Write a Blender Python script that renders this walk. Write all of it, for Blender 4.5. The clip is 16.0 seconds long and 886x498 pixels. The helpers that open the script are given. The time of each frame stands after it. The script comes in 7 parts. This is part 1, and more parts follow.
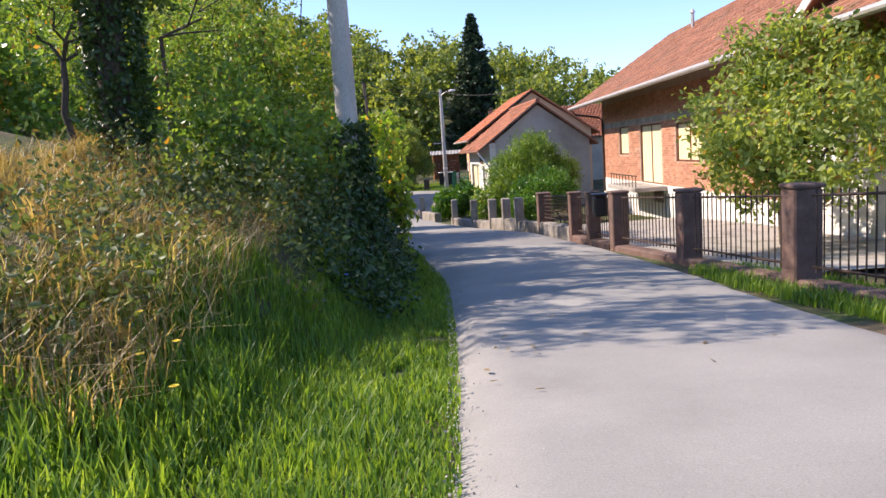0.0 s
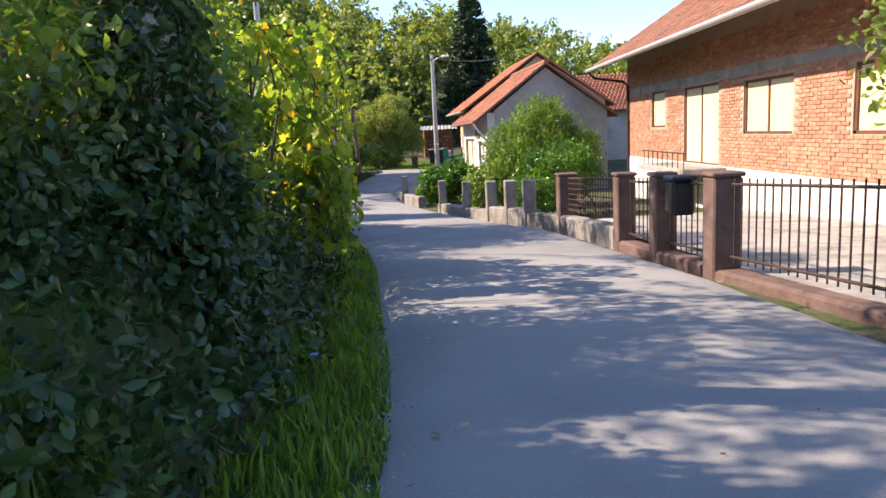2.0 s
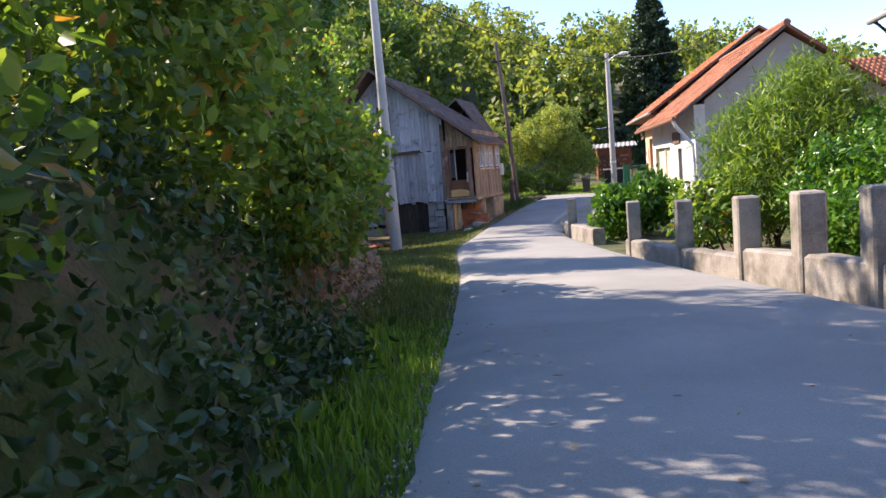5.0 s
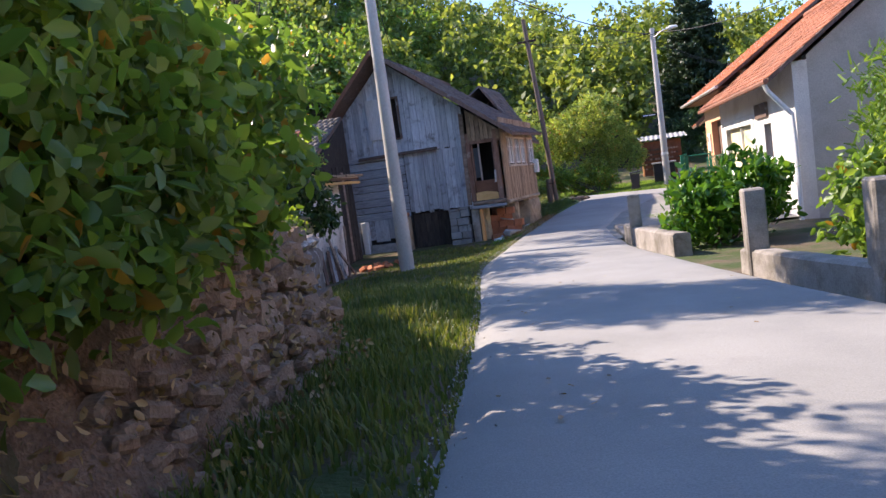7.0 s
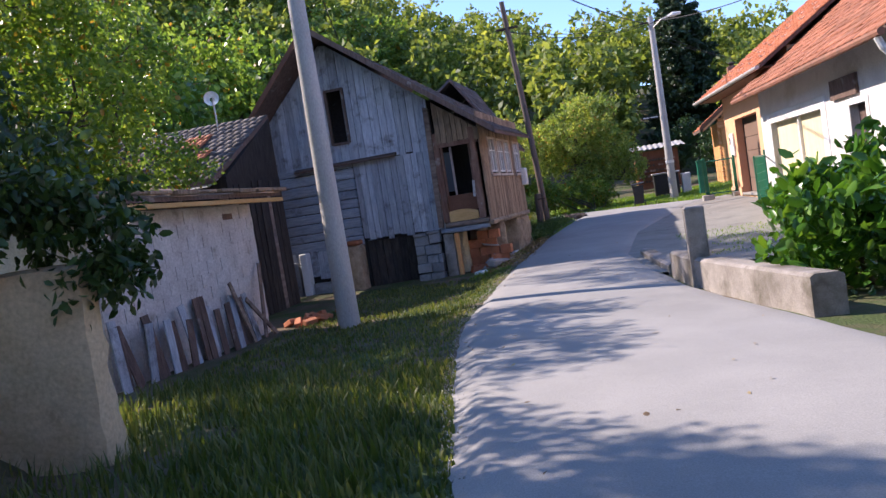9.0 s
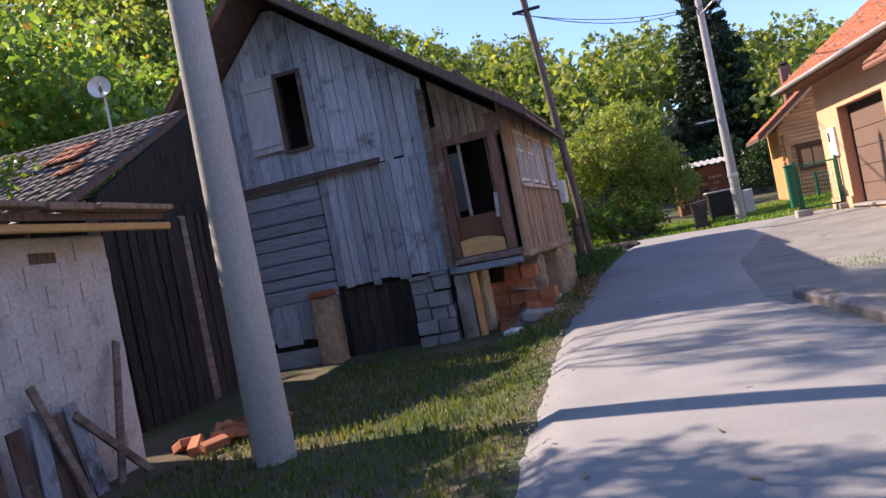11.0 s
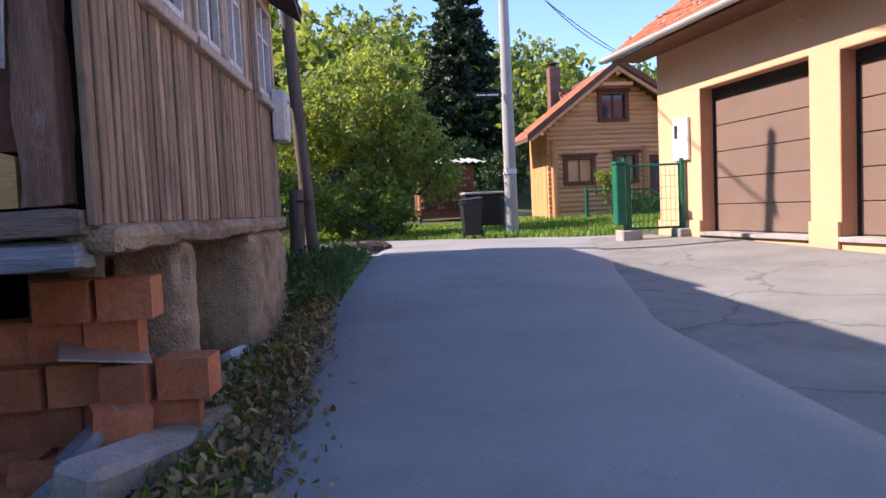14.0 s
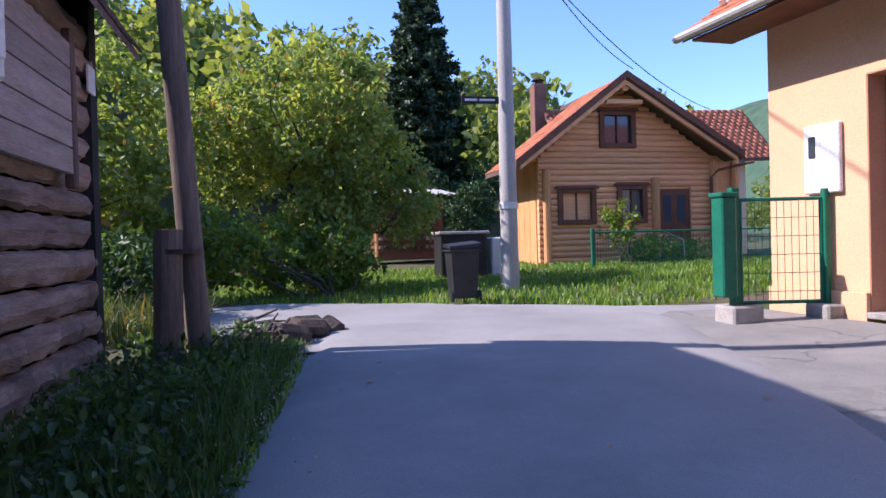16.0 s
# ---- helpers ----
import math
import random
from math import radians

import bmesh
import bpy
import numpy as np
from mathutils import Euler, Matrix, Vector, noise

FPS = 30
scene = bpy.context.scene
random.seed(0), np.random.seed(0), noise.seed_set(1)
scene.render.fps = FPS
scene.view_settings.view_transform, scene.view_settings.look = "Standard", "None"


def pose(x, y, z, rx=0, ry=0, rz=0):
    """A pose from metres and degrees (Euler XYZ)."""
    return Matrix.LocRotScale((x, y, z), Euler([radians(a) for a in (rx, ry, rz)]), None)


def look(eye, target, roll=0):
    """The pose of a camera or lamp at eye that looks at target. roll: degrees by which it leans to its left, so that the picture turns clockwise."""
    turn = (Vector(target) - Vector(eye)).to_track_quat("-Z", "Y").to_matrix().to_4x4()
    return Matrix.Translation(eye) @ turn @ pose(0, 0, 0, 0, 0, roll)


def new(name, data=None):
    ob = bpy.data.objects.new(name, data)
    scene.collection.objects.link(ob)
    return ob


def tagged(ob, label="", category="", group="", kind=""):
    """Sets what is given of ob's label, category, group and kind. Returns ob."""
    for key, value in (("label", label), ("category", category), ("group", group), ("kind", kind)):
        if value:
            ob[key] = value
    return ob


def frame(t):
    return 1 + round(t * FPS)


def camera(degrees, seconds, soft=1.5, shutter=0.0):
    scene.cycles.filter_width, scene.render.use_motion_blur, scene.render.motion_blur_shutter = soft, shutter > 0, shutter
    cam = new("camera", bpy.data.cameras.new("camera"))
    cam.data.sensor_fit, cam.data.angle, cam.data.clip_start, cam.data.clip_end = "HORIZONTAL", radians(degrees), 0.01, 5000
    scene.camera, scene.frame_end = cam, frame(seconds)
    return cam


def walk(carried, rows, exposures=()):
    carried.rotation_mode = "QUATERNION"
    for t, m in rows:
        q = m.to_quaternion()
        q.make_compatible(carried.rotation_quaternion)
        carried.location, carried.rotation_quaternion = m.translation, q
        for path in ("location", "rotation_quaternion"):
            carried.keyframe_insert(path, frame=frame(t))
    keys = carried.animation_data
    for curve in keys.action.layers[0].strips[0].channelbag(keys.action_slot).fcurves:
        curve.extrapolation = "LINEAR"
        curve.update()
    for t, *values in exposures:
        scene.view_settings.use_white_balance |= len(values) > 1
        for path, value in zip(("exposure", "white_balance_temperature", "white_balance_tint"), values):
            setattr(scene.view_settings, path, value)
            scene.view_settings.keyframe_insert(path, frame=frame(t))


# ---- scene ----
cam = camera(64.6, 16.0)
METRES, EYE, TILT, LEAN, TURN = 42.5, 1.15, 0.0, 0.0, 0.0
ROWS = [
    (0.0, 0.0, 0.0, 0.0, -0.54, -7.73, 3.96),
    (0.5, 0.003, 0.0339, -0.002, -1.51, -8.1, 5.55),
    (1.0, 0.0045, 0.0674, -0.004, -0.87, -9.97, 5.75),
    (1.5, 0.0061, 0.1018, -0.0064, -1.32, -10.14, 4.02),
    (2.0, 0.0076, 0.1354, -0.0084, -0.93, -9.41, 2.93),
    (2.5, 0.0094, 0.1689, -0.0111, -0.2, -10.2, 4.03),
    (3.0, 0.0098, 0.2032, -0.014, 3.72, -7.72, 1.76),
    (3.5, 0.0086, 0.2365, -0.0172, 6.68, -8.61, 2.73),
    (4.0, 0.0064, 0.2702, -0.0194, 9.6, -5.51, 3.96),
    (6.5, -0.0096, 0.4061, -0.0299, 14.75, -7.08, 6.27),
    (7.0, -0.0157, 0.4361, -0.0309, 15.56, -4.99, 7.63),
    (7.5, -0.0222, 0.4668, -0.0315, 14.58, -4.18, 9.67),
    (8.0, -0.0281, 0.4984, -0.0322, 12.83, -2.78, 10.33),
    (8.5, -0.0346, 0.5288, -0.0333, 13.38, -3.69, 8.68),
    (11.0, -0.0718, 0.6861, -0.0401, 14.81, 0.16, 11.25),
    (11.5, -0.0756, 0.7172, -0.0415, 9.42, 0.41, 10.76),
    (12.0, -0.0795, 0.7476, -0.0416, 7.41, 0.33, 12.69),
    (12.5, -0.0831, 0.7791, -0.0427, 6.84, 0.12, 10.6),
    (13.0, -0.0856, 0.8092, -0.0433, 4.69, 1.82, 10.17),
    (13.5, -0.0867, 0.8399, -0.0444, -1.66, 1.34, 7.78),
    (14.0, -0.0866, 0.8714, -0.0456, -8.42, -3.31, 2.58),
    (14.5, -0.0856, 0.9011, -0.044, -11.19, -0.68, 1.33),
    (15.0, -0.0832, 0.9301, -0.0425, -11.77, 0.36, 0.98),
    (15.5, -0.0815, 0.9593, -0.0405, -12.2, 1.35, 1.74),
    (16.0, -0.0787, 0.9886, -0.0399, -12.48, -0.7, 1.54),
]
walk(cam, [(t, pose(0, 0, EYE, TILT, LEAN, TURN) @ pose(METRES * x, METRES * y, METRES * z, 90 + pitch, roll, yaw)) for t, x, y, z, yaw, pitch, roll in ROWS],
     exposures=[(0.0, 0.85, 6300, 22), (2.0, 1.1, 6450, 22), (4.0, 1.25, 6450, 20), (6.5, 1.3, 6150, 23), (7.0, 1.22, 6100, 23), (8.5, 0.95, 5850, 25), (11.0, 0.95, 6250, 27), (12.5, 1.15, 6050, 25), (13.5, 1.05, 6050, 29), (14.5, 1.05, 5650, 25), (16.0, 0.82, 5350, 31)])

# ---- light ----
SUN_FROM = Vector((-0.97, 0.24, 0.84)).normalized()
world = bpy.data.worlds.new("sky")
scene.world = world
world.use_nodes = True
wn = world.node_tree
sky = wn.nodes.new("ShaderNodeTexSky")
sky.sky_type = "NISHITA"
sky.sun_disc = False
sky.sun_elevation = math.asin(SUN_FROM.z)
sky.sun_rotation = math.atan2(SUN_FROM.x, SUN_FROM.y)
sky.air_density = 1.0
sky.dust_density = 0.15
sky.ozone_density = 4.5
wn.links.new(sky.outputs[0], wn.nodes["Background"].inputs[0])
wn.nodes["Background"].inputs[1].default_value = 0.15
sun_data = bpy.data.lights.new("sun", "SUN")
sun_data.energy = 4.8
sun_data.angle = radians(0.6)
sun_data.color = (1.0, 0.865, 0.655)
sun = new("sun", sun_data)
sun.matrix_world = look((0, 0, 30), Vector((0, 0, 30)) - SUN_FROM)

# ---- mesh helpers ----
rng = np.random.default_rng(7)
BASE = {}


class Shape:
    """A mesh in the making: world coordinates, any number of pieces."""

    def __init__(self, m=None):
        self.v, self.f, self.m = [], [], m or Matrix()

    def add(self, verts, faces):
        n = len(self.v)
        self.v += [tuple(self.m @ Vector(p)) for p in verts]
        self.f += [tuple(n + i for i in f) for f in faces]
        return self

    def convex(self, verts, faces):
        c = sum((Vector(p) for p in verts), Vector()) / len(verts)
        out = []
        for f in faces:
            p = [Vector(verts[i]) for i in f]
            mid = sum(p, Vector()) / len(p)
            nor = (p[1] - p[0]).cross(p[2] - p[0])
            out.append(tuple(f) if nor.dot(mid - c) >= 0 else tuple(reversed(f)))
        return self.add(verts, out)

    def box(self, x0, y0, z0, x1, y1, z1, bev=0.0):
        lo = (min(x0, x1), min(y0, y1), min(z0, z1))
        hi = (max(x0, x1), max(y0, y1), max(z0, z1))
        bev = min(bev, min(h - l for h, l in zip(hi, lo)) * 0.45)
        if bev <= 0:
            v = [(x, y, z) for x in (lo[0], hi[0]) for y in (lo[1], hi[1]) for z in (lo[2], hi[2])]
            return self.convex(v, [(0, 1, 3, 2), (4, 6, 7, 5), (0, 4, 5, 1), (2, 3, 7, 6), (0, 2, 6, 4), (1, 5, 7, 3)])
        v, ix = [], {}
        for c in range(8):
            s = ((c >> 2) & 1, (c >> 1) & 1, c & 1)
            for a in range(3):
                p = []
                for k in range(3):
                    e = hi[k] if s[k] else lo[k]
                    if k != a:
                        e += -bev if s[k] else bev
                    p.append(e)
                ix[s, a] = len(v)
                v.append(tuple(p))
        f = []
        for a in range(3):
            b, c = [k for k in range(3) if k != a]
            for sa in (0, 1):
                q = []
                for sb, sc in ((0, 0), (0, 1), (1, 1), (1, 0)):
                    s = [0, 0, 0]
                    s[a], s[b], s[c] = sa, sb, sc
                    q.append(ix[tuple(s), a])
                f.append(q)
            for sb in (0, 1):
                for sc in (0, 1):
                    s0, s1 = [0, 0, 0], [0, 0, 0]
                    s0[b] = s1[b] = sb
                    s0[c] = s1[c] = sc
                    s1[a] = 1
                    s0, s1 = tuple(s0), tuple(s1)
                    f.append((ix[s0, b], ix[s1, b], ix[s1, c], ix[s0, c]))
        for c in range(8):
            s = ((c >> 2) & 1, (c >> 1) & 1, c & 1)
            f.append((ix[s, 0], ix[s, 1], ix[s, 2]))
        return self.convex(v, f)

    def tube(self, pts, radii, n=10, cap=True):
        pts = [Vector(p) for p in pts]
        if not hasattr(radii, "__len__"):
            radii = [radii] * len(pts)
        v, f = [], []
        for i, p in enumerate(pts):
            d = (pts[min(i + 1, len(pts) - 1)] - pts[max(i - 1, 0)]).normalized()
            a = d.cross(Vector((0.31, 0.92, 0.17)) if abs(d.z) > 0.7 else Vector((0, 0, 1))).normalized()
            b = d.cross(a)
            for k in range(n):
                t = 2 * math.pi * k / n
                v.append(p + (a * math.cos(t) + b * math.sin(t)) * radii[i])
        for i in range(len(pts) - 1):
            for k in range(n):
                f.append((i * n + k, i * n + (k + 1) % n, (i + 1) * n + (k + 1) % n, (i + 1) * n + k))
        if cap:
            f.append(tuple(range(n - 1, -1, -1)))
            f.append(tuple((len(pts) - 1) * n + k for k in range(n)))
        return self.add(v, f)

    def prism(self, outline, push):
        """A flat outline pushed along a vector."""
        a = [Vector(p) for p in outline]
        b = [p + Vector(push) for p in a]
        n = len(a)
        nor = (a[1] - a[0]).cross(a[2] - a[1])
        flip = nor.dot(Vector(push)) > 0
        f = [tuple(range(n)), tuple(range(2 * n - 1, n - 1, -1))]
        f += [((i + 1) % n, i, n + i, n + (i + 1) % n) for i in range(n)]
        return self.add(a + b, [tuple(reversed(q)) for q in f] if flip else f)

    def slab(self, a, b, c, d, thick):
        """A four-cornered plate, its thickness hanging straight down."""
        return self.prism([a, b, c, d], (0, 0, -thick))


def arrays(name, verts, faces, smooth=False):
    """A mesh from an (n, 3) array of points and an (m, k) array of corners."""
    me = bpy.data.meshes.new(name)
    verts = np.asarray(verts, np.float32)
    faces = np.asarray(faces, np.int32)
    k = faces.shape[1]
    me.vertices.add(len(verts))
    me.vertices.foreach_set("co", verts.ravel())
    me.loops.add(faces.size)
    me.loops.foreach_set("vertex_index", faces.ravel())
    me.polygons.add(len(faces))
    me.polygons.foreach_set("loop_start", np.arange(0, faces.size, k, dtype=np.int32))
    me.update(calc_edges=True)
    if smooth:
        me.polygons.foreach_set("use_smooth", np.ones(len(faces), dtype=bool))
    return me


def shade(me, angle):
    if angle:
        me.polygons.foreach_set("use_smooth", np.ones(len(me.polygons), dtype=bool))
        me.set_sharp_from_angle(angle=radians(angle))


def to_mesh(name, shape, material, smooth=0):
    if isinstance(shape, Shape):
        me = bpy.data.meshes.new(name)
        me.from_pydata(shape.v, [], shape.f)
        me.update()
        shade(me, smooth)
    else:
        me = shape
    me.materials.append(material)
    return me


def thing(name, base, label, category, group="", kind=""):
    ob = new(name)
    ob.location = base
    ob.empty_display_size = 0.2
    BASE[ob] = Vector(base)
    return tagged(ob, label, category, group, kind)


def part(name, shape, material, parent, label="", smooth=0):
    ob = new(name, to_mesh(name, shape, material, smooth))
    ob.parent = parent
    ob.matrix_parent_inverse = Matrix.Translation(-BASE.get(parent, Vector()))
    return tagged(ob, label)


def single(name, shape, material, label, category, group="", kind="", smooth=0):
    return tagged(new(name, to_mesh(name, shape, material, smooth)), label, category, group, kind)


def rough(m, x0, y0, z0, x1, y1, z1, chip=0.03, cell=0.09, seed=0):
    """A weathered block: a box of small cells, its faces uneven and its edges chipped."""
    bm = bmesh.new()
    lo, hi = Vector((x0, y0, z0)), Vector((x1, y1, z1))
    n = [max(2, int(round((hi[i] - lo[i]) / cell))) for i in range(3)]
    got = {}

    def at(i, j, k):
        if (i, j, k) not in got:
            p = Vector((lo[0] + (hi[0] - lo[0]) * i / n[0], lo[1] + (hi[1] - lo[1]) * j / n[1], lo[2] + (hi[2] - lo[2]) * k / n[2]))
            ends = (i in (0, n[0])) + (j in (0, n[1])) + (k in (0, n[2]))
            mid = (lo + hi) / 2
            d = noise.noise_vector(p * 4.1 + Vector((seed, 0, 0))) * chip * 0.22 + noise.noise_vector(p * 13 + Vector((0, seed, 0))) * chip * 0.22
            if ends > 1:
                for a in range(3):
                    if (i, j, k)[a] in (0, n[a]):
                        d[a] += math.copysign(chip * 0.9 * abs(noise.noise(p * 3.3 + Vector((7, seed, 1)))) + chip * 0.2, mid[a] - p[a])
            got[i, j, k] = bm.verts.new(m @ (p + d))
        return got[i, j, k]

    for a in range(3):
        b, c = (a + 1) % 3, (a + 2) % 3
        for side in (0, n[a]):
            for u in range(n[b]):
                for v in range(n[c]):
                    q = []
                    for du, dv in ((0, 0), (1, 0), (1, 1), (0, 1)):
                        w = [0, 0, 0]
                        w[a], w[b], w[c] = side, u + du, v + dv
                        q.append(at(*w))
                    bm.faces.new(q if side else q[::-1])
    me = bpy.data.meshes.new("block")
    bm.to_mesh(me)
    bm.free()
    shade(me, 24)
    return me


# ---- materials ----
def nodes_of(name):
    m = bpy.data.materials.new(name)
    m.use_nodes = True
    t = m.node_tree
    return m, t, t.nodes["Principled BSDF"]


def ramp_node(t, stops):
    r = t.nodes.new("ShaderNodeValToRGB")
    el = r.color_ramp.elements
    while len(el) < len(stops):
        el.new(0.5)
    for e, (p, c) in zip(el, stops):
        e.position, e.color = p, (*c, 1)
    return r


def surface(name, c1, c2, scale=3.0, rough=0.85, bump=0.2, stretch=(1, 1, 1), stain=None, stain_scale=0.7, stain_at=(0.5, 0.7),
            grain=40.0, vary=0.0, metal=0.0, island=False, spec=0.3, bump_scale=0.01):
    """A worn surface: two colours mixed by coarse noise, fine grain over it, stains with their own shape, relief."""
    m, t, b = nodes_of(name)
    L = t.links.new
    tc = t.nodes.new("ShaderNodeTexCoord")
    mp = t.nodes.new("ShaderNodeMapping")
    mp.inputs["Scale"].default_value = stretch
    L(tc.outputs["Object"], mp.inputs[0])
    n1 = t.nodes.new("ShaderNodeTexNoise")
    n1.inputs["Scale"].default_value = scale
    n1.inputs["Detail"].default_value = 7
    n1.inputs["Roughness"].default_value = 0.62
    L(mp.outputs[0], n1.inputs[0])
    r = ramp_node(t, [(0.32, c1), (0.68, c2)])
    L(n1.outputs[0], r.inputs[0])
    col = r.outputs[0]
    n2 = t.nodes.new("ShaderNodeTexNoise")
    n2.inputs["Scale"].default_value = grain
    n2.inputs["Detail"].default_value = 4
    L(mp.outputs[0], n2.inputs[0])
    g = ramp_node(t, [(0.25, (0.72, 0.72, 0.72)), (0.75, (1.18, 1.18, 1.18))])
    L(n2.outputs[0], g.inputs[0])
    mx = t.nodes.new("ShaderNodeMix")
    mx.data_type, mx.blend_type = "RGBA", "MULTIPLY"
    mx.inputs[0].default_value = 0.8
    L(col, mx.inputs[6])
    L(g.outputs[0], mx.inputs[7])
    col = mx.outputs[2]
    if stain:
        n3 = t.nodes.new("ShaderNodeTexNoise")
        n3.inputs["Scale"].default_value = stain_scale
        n3.inputs["Detail"].default_value = 9
        n3.inputs["Roughness"].default_value = 0.68
        L(tc.outputs["Object"], n3.inputs[0])
        q = ramp_node(t, [(stain_at[0], (0, 0, 0)), (stain_at[1], (1, 1, 1))])
        L(n3.outputs[0], q.inputs[0])
        m2 = t.nodes.new("ShaderNodeMix")
        m2.data_type = "RGBA"
        L(q.outputs[0], m2.inputs[0])
        L(col, m2.inputs[6])
        m2.inputs[7].default_value = (*stain, 1)
        col = m2.outputs[2]
    if vary:
        if island:
            src = t.nodes.new("ShaderNodeNewGeometry").outputs["Random Per Island"]
        else:
            src = t.nodes.new("ShaderNodeObjectInfo").outputs["Random"]
        hs = t.nodes.new("ShaderNodeHueSaturation")
        mr = t.nodes.new("ShaderNodeMapRange")
        mr.inputs[3].default_value, mr.inputs[4].default_value = 1 - vary, 1 + vary
        L(src, mr.inputs[0])
        L(mr.outputs[0], hs.inputs["Value"])
        L(col, hs.inputs["Color"])
        col = hs.outputs[0]
    L(col, b.inputs["Base Color"])
    b.inputs["Roughness"].default_value = rough
    b.inputs["Metallic"].default_value = metal
    b.inputs["Specular IOR Level"].default_value = spec
    if bump:
        ad = t.nodes.new("ShaderNodeMath")
        L(n1.outputs[0], ad.inputs[0])
        L(n2.outputs[0], ad.inputs[1])
        bp = t.nodes.new("ShaderNodeBump")
        bp.inputs["Strength"].default_value = bump
        bp.inputs["Distance"].default_value = bump_scale
        L(ad.outputs[0], bp.inputs["Height"])
        L(bp.outputs[0], b.inputs["Normal"])
    return m


def foliage(name, dark, mid, light, through_amount=0.45, rough=0.5, odd=None):
    """Leaves: each one its own shade, lit through from behind."""
    m, t, b = nodes_of(name)
    L = t.links.new
    geo = t.nodes.new("ShaderNodeNewGeometry")
    tc = t.nodes.new("ShaderNodeTexCoord")
    stops = [(0.0, dark), (0.45, mid), (0.9, light)]
    if odd:
        stops += [(0.955, light), (0.97, odd)]
    r = ramp_node(t, stops)
    L(geo.outputs["Random Per Island"], r.inputs[0])
    n = t.nodes.new("ShaderNodeTexNoise")
    n.inputs["Scale"].default_value = 0.9
    n.inputs["Detail"].default_value = 3
    L(tc.outputs["Object"], n.inputs[0])
    g = ramp_node(t, [(0.3, (0.65, 0.72, 0.7)), (0.7, (1.25, 1.15, 1.0))])
    L(n.outputs[0], g.inputs[0])
    mx = t.nodes.new("ShaderNodeMix")
    mx.data_type, mx.blend_type = "RGBA", "MULTIPLY"
    mx.inputs[0].default_value = 1
    L(r.outputs[0], mx.inputs[6])
    L(g.outputs[0], mx.inputs[7])
    L(mx.outputs[2], b.inputs["Base Color"])
    b.inputs["Roughness"].default_value = rough
    b.inputs["Specular IOR Level"].default_value = 0.5
    tr = t.nodes.new("ShaderNodeBsdfTranslucent")
    up = t.nodes.new("ShaderNodeMix")
    up.data_type, up.blend_type = "RGBA", "MULTIPLY"
    up.inputs[0].default_value = 1
    up.inputs[7].default_value = (1.9, 1.7, 0.7, 1)
    L(mx.outputs[2], up.inputs[6])
    L(up.outputs[2], tr.inputs[0])
    ms = t.nodes.new("ShaderNodeMixShader")
    ms.inputs[0].default_value = through_amount
    L(b.outputs[0], ms.inputs[1])
    L(tr.outputs[0], ms.inputs[2])
    L(ms.outputs[0], t.nodes["Material Output"].inputs[0])
    return m


ASPHALT = surface("asphalt", (0.258, 0.252, 0.235), (0.33, 0.32, 0.298), 0.8, 0.92, 0.35, stain=(0.21, 0.20, 0.19), stain_scale=0.35,
                  stain_at=(0.55, 0.75), grain=120, bump_scale=0.004)
OLD_ASPHALT = surface("old_asphalt", (0.20, 0.195, 0.175), (0.28, 0.27, 0.24), 1.4, 0.95, 0.5, stain=(0.14, 0.125, 0.10), stain_scale=0.5,
                      stain_at=(0.58, 0.70), grain=90, bump_scale=0.008)
t = OLD_ASPHALT.node_tree
b = t.nodes["Principled BSDF"]
was = b.inputs["Base Color"].links[0].from_socket
tc = t.nodes.new("ShaderNodeTexCoord")
wob = t.nodes.new("ShaderNodeTexNoise")
wob.inputs["Scale"].default_value = 1.6
wob.inputs["Detail"].default_value = 5
t.links.new(tc.outputs["Object"], wob.inputs[0])
mxv = t.nodes.new("ShaderNodeMix")
mxv.data_type = "RGBA"
mxv.blend_type = "ADD"
mxv.inputs[0].default_value = 0.9
t.links.new(tc.outputs["Object"], mxv.inputs[6])
t.links.new(wob.outputs["Color"], mxv.inputs[7])
vor = t.nodes.new("ShaderNodeTexVoronoi")
vor.feature = "DISTANCE_TO_EDGE"
vor.inputs["Scale"].default_value = 0.36
t.links.new(mxv.outputs[2], vor.inputs["Vector"])
line = ramp_node(t, [(0.002, (0.34, 0.32, 0.29)), (0.009, (1, 1, 1))])
t.links.new(vor.outputs["Distance"], line.inputs[0])
mul = t.nodes.new("ShaderNodeMix")
mul.data_type, mul.blend_type = "RGBA", "MULTIPLY"
mul.inputs[0].default_value = 0.55
t.links.new(was, mul.inputs[6])
t.links.new(line.outputs[0], mul.inputs[7])
t.links.new(mul.outputs[2], b.inputs["Base Color"])
EARTH = surface("earth", (0.10, 0.075, 0.045), (0.17, 0.13, 0.085), 2.0, 0.95, 0.8, stain=(0.06, 0.085, 0.025), stain_scale=0.8,
                stain_at=(0.42, 0.55), grain=30, bump_scale=0.03)
BANK = surface("bank_earth", (0.20, 0.13, 0.085), (0.36, 0.25, 0.17), 5.0, 0.97, 1.0, stain=(0.15, 0.10, 0.065), stain_scale=3.0, grain=45, bump_scale=0.05)
STONE = surface("rough_stone", (0.22, 0.15, 0.10), (0.34, 0.25, 0.175), 6.0, 0.93, 0.8, grain=50, vary=0.25, bump_scale=0.02)
GREY_STONE = surface("grey_stone", (0.20, 0.21, 0.22), (0.36, 0.37, 0.38), 5.0, 0.93, 0.8, stain=(0.12, 0.11, 0.09), stain_scale=2.5, grain=50, vary=0.2, bump_scale=0.02)
